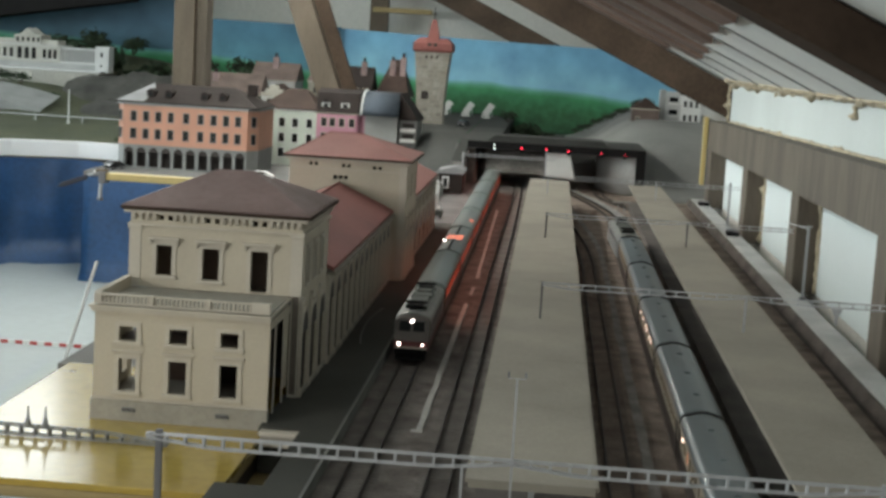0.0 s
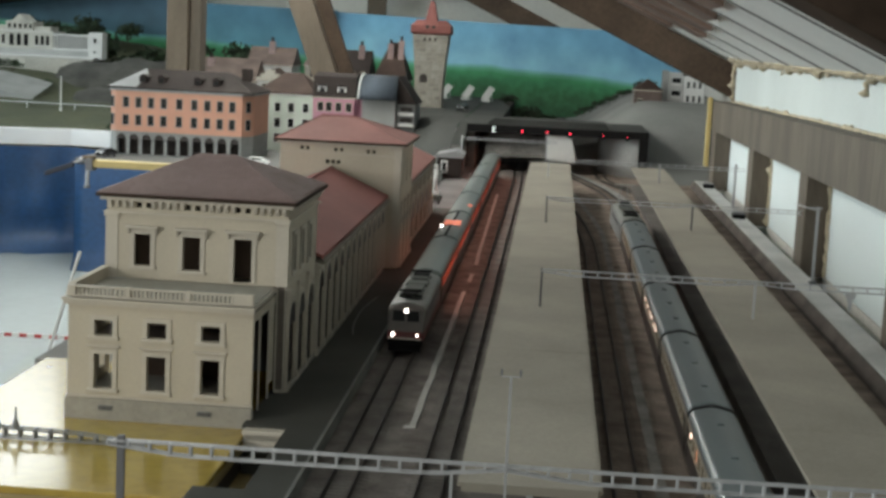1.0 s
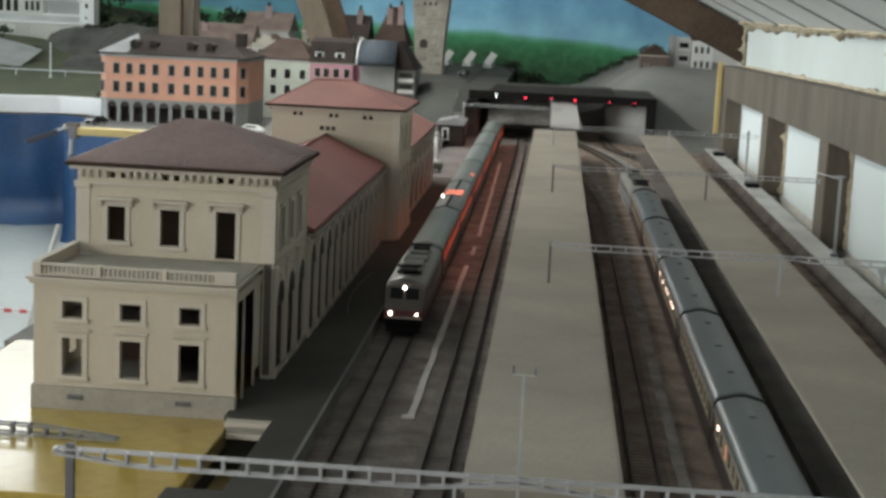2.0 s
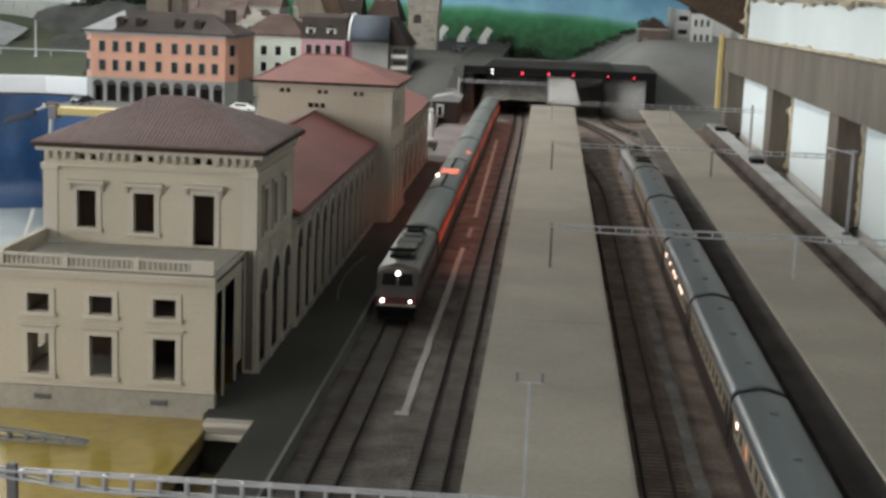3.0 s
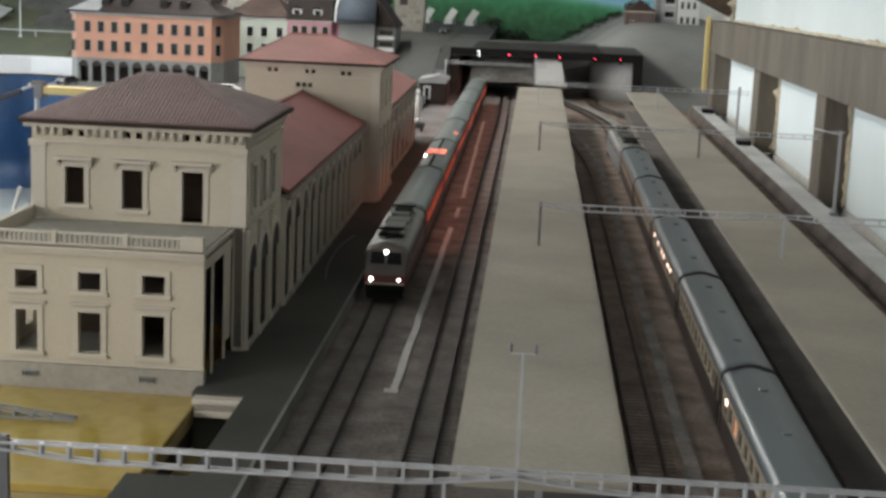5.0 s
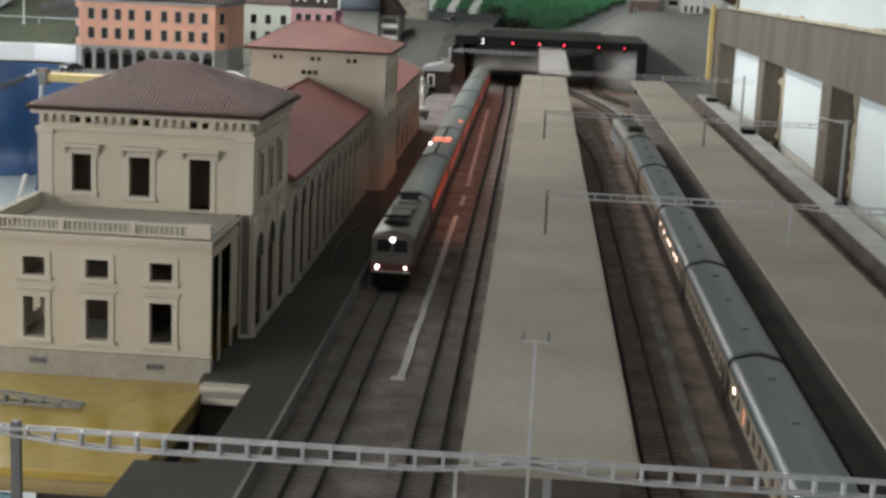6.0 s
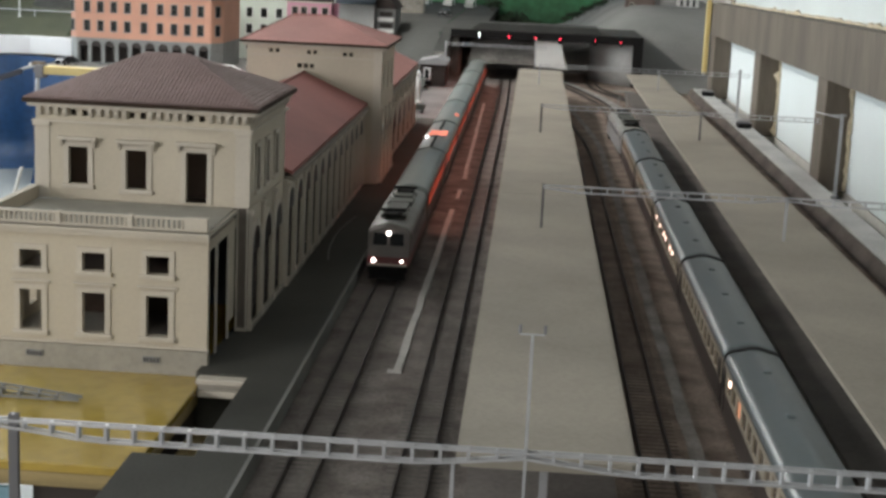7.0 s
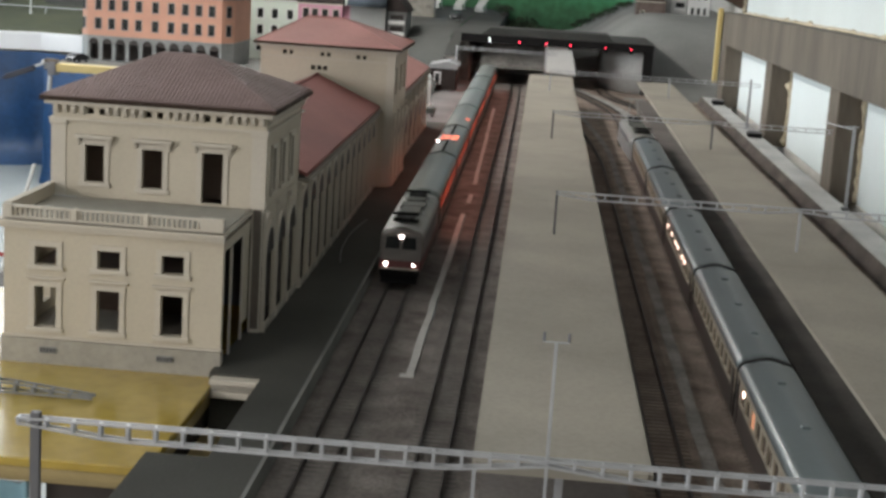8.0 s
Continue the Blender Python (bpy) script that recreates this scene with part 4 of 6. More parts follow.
def track(name, pts, y0, y1, label, bed="sleeper", step=.06):
    tr = thing(name, 0, 0, 0, label, "track", "station tracks")
    n = int((y1 - y0) / step)
    ys = [y0 + (y1 - y0) * i / n for i in range(n + 1)]
    for side in (-.00825, .00825):
        b = nb()
        rows = []
        for y in ys:
            x = curve_x(y, pts) + side
            rows.append([b.verts.new((x + dx, y, z)) for dx, z in ((-.0009, -.0038), (.0009, -.0038), (.0005, 0), (-.0005, 0))])
        for r0, r1 in zip(rows, rows[1:]):
            for i in range(4):
                b.faces.new((r0[i], r0[(i + 1) % 4], r1[(i + 1) % 4], r1[i]))
        b.faces.new(rows[0]); b.faces.new(rows[-1][::-1])
        part("rail", b, M["rail"], tr)
    b = nb()
    y = y0
    while y < y1:
        x = curve_x(y, pts)
        box(b, x - .0148, x + .0148, y - .0014, y + .0014, -.0048, -.00394)
        y += .0069
    tagged(part("sleeper_bed", b, M[bed], tr), kind="stuff")
    return tr


T1 = [(2.4, -.1125), (4.2, -.107)]
T2 = [(2.5, -.055), (3.4, -.06)]
T3 = [(1.9, .073), (3.2, .0)]
T4 = [(2.55, .133), (3.6, -.02)]
T5 = [(2.4, .266), (3.1, .12)]
track("track", T1, .25, 4.2, "model railway track beside the station platform")
track("track", T2, .25, 3.6, "empty model railway track beside the canopy platform")
track("track", T3, .25, 3.6, "empty model railway track between two canopies", "sleeper_rust")
track("track", T4, .25, 3.6, "model railway track carrying the grey train", "sleeper_rust")
track("track", T5, .25, 3.3, "model railway track beside the boarded wall", "sleeper_rust")
# pale worn strips lying between the rails
def worn_strip(y0, y1, x0, x1, w, seed):
    p = thing("pale_strip", x0, y0, -.0038, "pale worn strip lying between two tracks", "strip", "pale strips")
    b, rows = nb(), []
    n = int((y1 - y0) / .008)
    for i in range(n + 1):
        t = i / n
        c = (x1 - x0) * t + .0006 * noise.noise(Vector((t * 9, seed, 0)))
        h = w / 2 * (1 + .22 * noise.noise(Vector((t * 13, seed, 3))))
        k = w / 2 * (1 + .22 * noise.noise(Vector((t * 13, seed, 9))))
        rows.append([b.verts.new(q) for q in ((c - h, (y1 - y0) * t, 0), (c + k, (y1 - y0) * t, 0), (c + k * .8, (y1 - y0) * t, .0014), (c - h * .8, (y1 - y0) * t, .0014))])
    for r0, r1 in zip(rows, rows[1:]):
        for i in range(4):
            b.faces.new((r0[i], r0[(i + 1) % 4], r1[(i + 1) % 4], r1[i]))
    b.faces.new(rows[0][::-1])
    b.faces.new(rows[-1])
    part("strip", b, M["strip"], p)
    return p


p = worn_strip(.921, 1.53, -.0812, -.0800, .0058, 1)
part("foot", bevelled(box(nb(), -.0062, .0032, -.003, .003, 0, .0013), .0003), M["strip"], p)
worn_strip(1.60, 1.66, -.0785, -.0785, .0050, 2)
worn_strip(1.74, 2.62, -.078, -.086, .0050, 3)
p = thing("pale_path", .0965, .5, -.0039, "grey dusty strip between two tracks", "strip", "pale strips")
b = nb()
rows = [[b.verts.new((curve_x(.5 + y, [(2.0, 0), (3.1, -.055)]) + s + .0012 * noise.noise(Vector((7 * y, 0, 1))) + .0014 * noise.noise(Vector((23 * y, s * 900, 4))), y, .001)) for s in (-.0042, .0042)] for y in [2.6 * i / 90 for i in range(91)]]
for r0, r1 in zip(rows, rows[1:]):
    b.faces.new((*r0, *r1[::-1]))
part("strip", b, material("dusty_ballast", (.34, .315, .29), .95, vary=.25, grain=400, coarse=30, bump=.6), p)


p = thing("pale_curve", 0, 0, -.0038, "pale dusty trackbed curving towards the bridge", "strip", "pale strips")
b = nb()
rows = [[b.verts.new((curve_x(y, T4) + s, y, .0012 + (.0002 if abs(s) < .01 else 0))) for s in (.012, .030)] for y in [2.16 + 1.1 * i / 30 for i in range(31)]]
for r0, r1 in zip(rows, rows[1:]):
    b.faces.new((*r0, *r1[::-1]))
part("strip", b, material("pale_gravel", (.36, .35, .33), .95, vary=.25, grain=400, coarse=30, bump=.6), p)


# ---- platform canopies ----
def canopy(x0, x1, y0, y1, z, label, taper=0.):
    c = thing("platform_canopy", (x0 + x1) / 2, y0, .007, label, "canopy", "platform canopies")
    h, ln = (x1 - x0) / 2, y1 - y0
    z = z - .007
    n = max(1, round(ln / .33))
    for k in range(n):
        a, e = ln * k / n, ln * (k + 1) / n
        wa, we = h - .0008 - taper * a / ln, h - .0008 - taper * e / ln
        part("roof_panel", loft(nb(), [[(-h + .0008, y, z - .0022), (w, y, z - .0022), (w, y, z), (-h + .0008, y, z)] for y, w in ((a + .0003, wa), (e - .0003, we))]), M["canopy"], c)
    for s in (-1, 1):
        k = taper if s > 0 else 0
        part("edge_trim", loft(nb(), [[(s * h - .0007 - q, y, z - .0026), (s * h + .0007 - q, y, z - .0026), (s * h + .0007 - q, y, z - .0002), (s * h - .0007 - q, y, z - .0002)] for y, q in ((0, 0), (ln, k))]), M["canopy"], c)
    part("end_trim", box(nb(), -h + .0014, h - .0014, -.0014, 0, z - .005, z + .0002), M["canopy_edge"], c)
    col = None
    y = .03
    while y < ln - .02:
        if col is None:
            b = nb()
            box(b, -.0018, .0018, -.0018, .0018, 0, z - .0022)
            prism(b, [(-h * .7, z - .0022), (h * .7, z - .0022), (.002, z - .008), (-.002, z - .008)], -.001, .001, "y")
            col = part("column", b, M["steel"], c)
            col.location = (0, y, 0)
        else:
            again(col, 0, y, 0)
        y += .155
    return c


canopy(-.0288, .0482, .618, 2.76, .05, "long flat beige canopy over the middle platform")
canopy(.1672, .2392, .45, 2.76, .05, "long flat beige canopy over the outer platform", .0095)


# ---- overhead line gantries ----
def gantry(name, y, x0, x1, z, label, masts, bay=.0108, high=.0062, dips=()):
    """A lattice cross-beam on masts: two chords, posts between them; dips: places where the beam necks at a mast."""
    g = thing(name, x0, y, 0, label, "gantry", "overhead line gantries")
    n = round((x1 - x0) / bay)
    step = (x1 - x0) / n

    def depth(x):
        k = high
        for d in dips:
            k = min(k, .0018 + abs(x - d) * .11)
        return k
    for part_name, low, dy in (("top_chord", 0, -.0016), ("bottom_chord", 1, -.0016), ("top_chord", 0, .0016), ("bottom_chord", 1, .0016)):
        b, rings = nb(), []
        for i in range(n + 1):
            a = x0 + step * i
            zz = z - low * depth(a)
            rings.append([(a - x0, dy + u, zz + w) for u, w in ((-.00035, -.0004), (.00035, -.0004), (.00035, .0004), (-.00035, .0004))])
        loft(b, rings)
        part(part_name, b, M["steel"], g)
    for i in range(n + 1):
        x = x0 + step * i
        h = depth(x)
        b = nb()
        box(b, -.0005, .0005, -.0018, .0018, -h, .0003)
        o = part("lattice_post", b, M["steel"], g)
        o.location = (x - x0, 0, z)
    for x, zb, zt, r, cap in masts:
        b = nb()
        box(b, -r, r, -.0012, -.0006, zb, zt)
        box(b, -r, r, .0006, .0012, zb, zt)
        box(b, -.0005, .0005, -.0006, .0006, zb, zt)
        m = part("mast", b, M["steel_dark"] if cap == "dark" else M["steel"], g)
        m.location = (x - x0, 0, 0)
        if cap == "tee":
            b = nb()
            box(b, -.0041, .0041, -.0002, .0002, zt - .0001, zt + .0003)
            t = part("cross_arm", b, M["steel"], m)
            for s in (-.0041, .0041):
                b = nb()
                rod(b, (s, 0, zt + .0004), (s, 0, zt + .0012), .0005, 8)
                rod(b, (s, 0, zt + .0012), (s, 0, zt + .0034), .0006, 8, .0005)
                part("insulator", b, M["steel_dark"], m)
    return g


gantry("catenary_gantry", .475, -.180, .366, .1020, "near lattice overhead-line gantry across the tracks", [(-.1742, -.031, .1043, .0016, "dark"), (-.0250, .007, .0965, .0006, ""), (-.0010, .007, .1424, .00042, "tee"), (.176, .0502, .104, .0011, "")], bay=.0094, high=.0054, dips=(-.180, -.0010, .176))
gantry("catenary_gantry", 1.17, .0085, .36, .084, "lattice overhead-line gantry over the grey train", [(.0085, .05, .085, .0009, "dark"), (.199, .05, .084, .0009, "")], bay=.0125, high=.0048, dips=(.0085, .199))
gantry("catenary_gantry", 1.80, .0085, .350, .0835, "lattice overhead-line gantry over platforms and tracks", [(.0085, .05, .0845, .001, "dark"), (.199, .05, .0835, .001, "dark")], bay=.0135, high=.0046, dips=(.0085, .199))
gantry("catenary_gantry", 2.45, .007, .345, .083, "distant lattice overhead-line gantry", [(.007, .05, .083, .001, ""), (.20, .05, .083, .001, ""), (.33, .004, .09, .0018, "")], bay=.0145, high=.0048)
gantry("catenary_gantry", 2.88, -.172, .02, .083, "thin distant lattice gantry before the road bridge", [(-.172, .006, .086, .0014, ""), (.0, .007, .1, .0012, "")], bay=.016, high=.004)
p = thing("line_mast", .333, 1.645, .0127, "slim grey line mast standing on the ledge", "mast", "overhead line gantries")
b = nb()
box(b, -.0016, .0016, -.0014, -.0007, 0, .093)
box(b, -.0016, .0016, .0007, .0014, 0, .093)
box(b, -.0005, .0005, -.0007, .0007, 0, .093)
part("mast", b, M["steel"], p)
part("foot", bevelled(box(nb(), -.004, .004, -.004, .004, 0, .003), .0005), M["steel_dark"], p)
part("arm", rod(nb(), (0, .0015, .0885), (-.004, .154, .0800), .0008, 6), M["steel"], p)
part("cross_arm", rod(nb(), (-.010, 0, .0915), (.005, 0, .0915), .0009, 6), M["steel"], p)
# hanging insulator bracket on the outer span
p = thing("line_hanger", .283, 1.17, .062, "small pale hanger bracket below the gantry", "hanger")
bm = nb()
prism(bm, [(-.005, .016), (.005, .016), (.0015, .008), (.001, 0), (-.001, 0), (-.0015, .008)], -.001, .001, "y")
part("bracket", bm, M["steel"], p)


# ---- trains ----
def section(half, top, shoulder, base, n=6):
    """Cross-section of a coach: flat sides, rounded shoulders and a slightly domed roof."""
    pts = [(-half, base), (-half, shoulder)]
    for i in range(1, n + 1):
        a = math.pi / 2 * i / n
        pts.append((-half + half * .42 * (1 - math.cos(a)), shoulder + (top - .0022 - shoulder) * math.sin(a)))
    for i in range(1, 6):
        t = i / 6
        pts.append((-half * .58 + 2 * half * .58 * t, top - .0022 + .0022 * math.sin(math.pi * t)))
    return pts + [(-x, z) for x, z in reversed(pts[:2 + n])]


def bogie(parent, y):
    b = nb()
    box(b, -.012, .012, y - .016, y + .016, .004, .0095)
    bo = part("bogie", b, M["black"], parent)
    for s in (-.0085, .0085):
        for dy in (-.011, .011):
            b = nb()
            rod(b, (s - .0012, y + dy, .0052), (s + .0012, y + dy, .0052), .0052, 14)
            part("wheel", b, M["steel_dark"], bo)


def coach(x, y, length, label, group, side, low, roof, lit_from, n_win=11, turn=0., vents=True, glass=M["pane_dark"], hoop_mat=M["rubber"]):
    """A passenger coach: curved roof, two-tone sides, window row, bogies and a bellows at its far end."""
    c = thing("coach", x, y, 0, label, "coach", group, "", turn)
    h = .0166
    e = length - .006
    s = section(h, .0462, .0375, .0105)
    roof_pts = [q for q in s if q[1] >= .0374]
    b = nb()
    ends = [(0, .90), (.004, .985), (.009, 1), (e - .009, 1), (e - .004, .985), (e, .90)]
    loft(b, [[(px * (k * .35 + .65), yy, .0375 + (pz - .0375) * k) for px, pz in roof_pts] for yy, k in ends])
    part("roof", b, roof, c, "", True)
    zl, zh = .0245, .0345
    for sx in (-1, 1):
        holes = []
        w = (e - .036) / n_win
        for k in range(n_win):
            holes.append((.018 + w * k + w * .16, .018 + w * k + w * .84, zl, zh))
        b = nb()
        pierced(b, "y", sx * h, -sx * .0012, 0, e, .0225, .0374, holes)
        part("side", b, side, c)
        part("lower_side", box(nb(), *sorted((sx * (h - .0012), sx * (h + .0001))), 0, e, .0085, .0224), low, c)
        for k, (a, q, z0, z1) in enumerate(holes):
            lit = lit_from(k, sx)
            bulb = lit == "lit_pale"
            w_ = part("window", box(nb(), *sorted((sx * (h - .0018), sx * (h - .0009))), a, q, z0, z1), M[lit] if lit and not bulb else glass, c)
            if bulb:
                m_ = (a + q) / 2
                part("lamp", box(nb(), *sorted((sx * (h - .0008), sx * (h - .0001))), m_ - .0018, m_ + .0018, z1 - .0042, z1 - .0010), M["lit_pale"], w_, "small bright lamp behind the glass")
        for yy in (.0045, e - .0135):
            d = part("door", box(nb(), *sorted((sx * (h + .00015), sx * (h + .0006))), yy, yy + .009, .0105, .036), low, c)
            part("door_window", box(nb(), *sorted((sx * (h + .0005), sx * (h + .0009))), yy + .0022, yy + .0068, .0245, .033), M["pane_dark"], d)
    b = nb()
    box(b, -h + .0002, h - .0002, 0, .0008, .0085, .0374)
    box(b, -h + .0002, h - .0002, e - .0008, e, .0085, .0374)
    part("end_wall", b, low, c)
    part("underframe", box(nb(), -.0125, .0125, .02, e - .02, .0055, .0084), M["black"], c)
    part("floor_pan", box(nb(), -h + .0014, h - .0014, .001, e - .001, .0086, .0095), M["black"], c)
    bogie(c, .045)
    bogie(c, e - .045)
    b = nb()
    prof = section(.0135, .0435, .035, .012)
    loft(b, [[(px, yy, pz) for px, pz in prof] for yy in (e, e + .003, e + .006)])
    part("bellows", b, M["rubber"], c)
    b = nb()
    hoop = section(h * 1.02, .0472, .038, .011)
    loft(b, [[(px, yy, pz) for px, pz in hoop] for yy in (e - .0006, e + .0012)])
    part("end_hoop", b, hoop_mat, c)
    if vents:
        for k in range(3):
            b = nb()
            box(b, -.0022, .0022, e * (.2 + .3 * k), e * (.2 + .3 * k) + .005, .0458, .0472)
            part("roof_vent", bevelled(b, .0004), roof, c)
    return c


def locomotive(x, y, label, body, front_lamps=True, turn=0.):
    """An electric locomotive with sloped cab ends, roof gear and a folded pantograph."""
    lo = thing("locomotive", x, y, 0, label, "locomotive", "", "", turn)
    h, ln = .0172, .205
    prof = section(h, .0445, .037, .012)
    b = nb()
    loft(b, [[(px * kx, yy + max(0, (pz - .012)) * sl, .012 + (pz - .012) * kz) for px, pz in prof]
             for yy, kx, kz, sl in ((.0, .93, .93, .28), (.006, .99, .985, .18), (.016, 1, 1, .0), (ln - .016, 1, 1, 0), (ln - .006, .99, .985, -.18), (ln, .93, .93, -.28))])
    part("body", b, body, lo, "", False)
    if front_lamps:
        b = nb()
        loft(b, [[(px * kx * 1.012, yy + max(0, (pz - .012)) * sl - (.0004 if yy < .1 else -.0004), pz) for px, pz in ((-h, .0118), (-h, .0192), (h, .0192), (h, .0118))]
                 for yy, kx, sl in ((.0, .93, .28), (.006, .99, .18), (.016, 1, 0), (ln - .016, 1, 0), (ln - .006, .99, -.18), (ln, .93, -.28))])
        part("lower_band", b, M["loco_low"], lo, "dark red lower band")
    rp = [q for q in section(h * 1.006, .0450, .0372, .012) if q[1] >= .0371]
    b = nb()
    loft(b, [[(px * k, yy, pz) for px, pz in rp] for yy, k in ((.0125, .97), (.018, 1), (ln - .018, 1), (ln - .0125, .97))])
    part("roof", b, M["loco_roof"], lo)
    for k, (yy, dy, w, hh) in enumerate(((.04, .020, .0105, .0022), (.068, .030, .0085, .0032), (.104, .022, .0105, .0026), (.132, .034, .008, .003))):
        part("roof_box", bevelled(box(nb(), -w, w, yy, yy + dy, .0442, .0446 + hh), .0005), M["shutter"], lo)
    for yy in (.030, .150):
        pan = part("pantograph", bevelled(box(nb(), -.0075, .0075, yy - .001, yy + .024, .0480, .0488), .0002), M["black"], lo)
        for s in (-.0062, .0062):
            part("arm", rod(nb(), (s, yy, .0488), (s * .5, yy + .020, .0500), .0006, 6), M["black"], pan)
            part("arm", rod(nb(), (s * .5, yy + .020, .0500), (s, yy + .004, .0515), .0006, 6), M["black"], pan)
        for dy in (.004, .007):
            part("collector_strip", rod(nb(), (-.0105, yy + dy, .0517), (.0105, yy + dy, .0517), .0008, 6), M["black"], pan)
    for s in (-.0125, .0125):
        for k in range(5):
            b = nb()
            rod(b, (s * .8, .045 + .026 * k, .0448), (s * .8, .045 + .026 * k, .0478), .0009, 6)
            part("insulator", b, M["arcade"], lo)
    for sgn, yy in ((1, 0), (-1, ln)):
        def fy(z):
            return yy + sgn * ((z - .012) * .27 - .0006)
        for x0, x1 in ((-.0125, -.0012), (.0012, .0125)):
            b = nb()
            poly(b, [(x0, fy(.0285), .0285), (x1, fy(.0285), .0285), (x1 * .95, fy(.0378), .0378), (x0 * .95, fy(.0378), .0378)])
            r_ = bmesh.ops.extrude_face_region(b, geom=b.faces[:])
            bmesh.ops.translate(b, vec=(0, sgn * .0008, 0), verts=[q for q in r_["geom"] if isinstance(q, bmesh.types.BMVert)])
            part("windscreen", b, M["pane_dark"], lo)
        part("white_band", box(nb(), -.0155, .0155, *sorted((fy(.0140) - sgn * .0012, fy(.0140) + sgn * .002)), .0125, .0138), M["trim_cream"], lo)
        part("buffer_beam", bevelled(box(nb(), -.0158, .0158, *sorted((yy - sgn * .0012, yy + sgn * .004)), .0072, .0125), .0005), M["black"], lo)
        for s in (-.0105, .0105):
            b = nb()
            rod(b, (s, yy - sgn * .001, .0105), (s, yy - sgn * .0055, .0105), .0009, 8)
            rod(b, (s, yy - sgn * .0055, .0105), (s, yy - sgn * .0066, .0105), .0026, 12)
            part("buffer", b, M["black"], lo)
        part("plough", prism(nb(), [(yy, .007), (yy - sgn * .004, .002), (yy + sgn * .003, .002), (yy + sgn * .005, .007)], -.0145, .0145, "x"), M["black"], lo)
        for s, z, r_ in ((-.0112, .0165, .0016), (.0112, .0165, .0010), (0, .0378, .0016)):
            b = nb()
            rod(b, (s, fy(z) - sgn * .0012, z), (s, fy(z) + sgn * .001, z), r_, 12)
            part("headlamp", b, M["lamp_white"] if (sgn == 1 and front_lamps) else M["pane_dark"], lo)
    for sx in (-1, 1):
        for yy in (.016, ln - .024):
            part("cab_window", box(nb(), *sorted((sx * (h - .0004), sx * (h + .0003))), yy, yy + .008, .028, .0365), M["pane_dark"], lo)
        for k in range(5):
            part("side_grille", box(nb(), *sorted((sx * (h - .0004), sx * (h + .0004))), .045 + .024 * k, .062 + .024 * k, .029, .0355), M["steel_dark"], lo)
    bogie(lo, .045)
    bogie(lo, ln - .045)
    return lo


def raised_pantograph(lo, y):
    """A raised scissor pantograph: lower and upper arms, collector head with two strips."""
    pan = part("raised_pantograph", bevelled(box(nb(), -.008, .008, y - .012, y + .012, .0462, .0476), .0003), M["arcade"], lo)
    for s in (-.007, .007):
        part("arm", rod(nb(), (s, y - .010, .0476), (s * .8, y + .006, .060), .0007, 6), M["arcade"], pan)
        part("arm", rod(nb(), (s * .8, y + .006, .060), (s * .6, y - .002, .0735), .0006, 6), M["arcade"], pan)
    for dy in (-.004, .002):
        part("collector_strip", rod(nb(), (-.0145, y + dy, .0738), (.0145, y + dy, .0738), .0009, 6), M["arcade"], pan)


PITCH = .267
y0 = 1.166
locomotive(curve_x(y0, T1), y0, "grey-beige electric locomotive with lit headlamps and dark red skirt", M["loco_body"])
yc = y0 + .210
rnd = random.Random(5)
for k in range(6):
    def pattern(i, sx, k=k):
        if sx < 0:
            return "" if (i + k) % 3 else "lit_soft"
        return ("lit", "lit_soft", "", "lit", "lit_soft", "lit", "")[(k * 3 + i) % 7]
    c = coach(curve_x(yc, T1), yc, PITCH, "silver-roofed coach of the station-side train, windows lit orange", "station-side train", M["train_red"], M["train_low"], M["train_roof_warm"], pattern, vents=False, hoop_mat=M["train_roof_warm"])
    if k == 1:
        # glazed middle of the roof, lit from inside, and a dark rail before and behind it
        for i in range(5):
            for x0, x1 in ((-.0105, -.0065), (-.0055, .0015), (.0025, .0105)):
                b = nb()
                lift = .0004 * rnd.random()
                box(b, x0, x1, .098 + .0115 * i, .107 + .0115 * i, .0432 if abs(x0) > .006 else .0452, .0459 + lift if abs(x0 + x1) > .01 else .0468 + lift)
                part("roof_window", bevelled(b, .0004), M["lit_red"] if rnd.random() < .7 else M["train_roof_warm"], c, "roof pane glowing dim red")
        for a_, e_ in ((.004, .092), (.162, .252)):
            part("roof_rail", bevelled(box(nb(), -.0012, .0012, a_, e_, .0455, .0474), .0004), M["black"], c)
        part("roof_lamp", rod(nb(), (-.012, .1, .0435), (-.012, .1, .0455), .0014, 10), M["lamp_white"], c, "small bright lamp")
    if k == 2:
        part("roof_window", bevelled(prism(nb(), [(.0075, .0452), (.0125, .0425), (.0135, .0436), (.0085, .0464)], .075, .088, "y"), .0002), M["lit_red"], c, "roof pane glowing dim red")
    yc += PITCH

yc = .851 - 2 * PITCH
for k in range(6):
    def pattern(i, sx, k=k):
        if sx > 0:
            return ""
        if k == 3:
            return "lit_pale" if i in (2, 3, 5, 6, 8, 10) else ""
        if k == 1:
            return "lit_dim" if i == 8 else "lit_pale" if i == 10 else ""
        return ""
    coach(.131, yc, PITCH, "grey-roofed coach of the waiting train with beige sides", "waiting grey train", M["train_side"], M["train_low"], M["train_roof"], pattern, glass=M["train_pane"])
    yc += PITCH
head = locomotive(.1305, 1.922, "pale grey locomotive at the head of the waiting train", M["train_nose"], False, 1.5)
head.scale = (1, 1.2, 1)
raised_pantograph(head, .175)



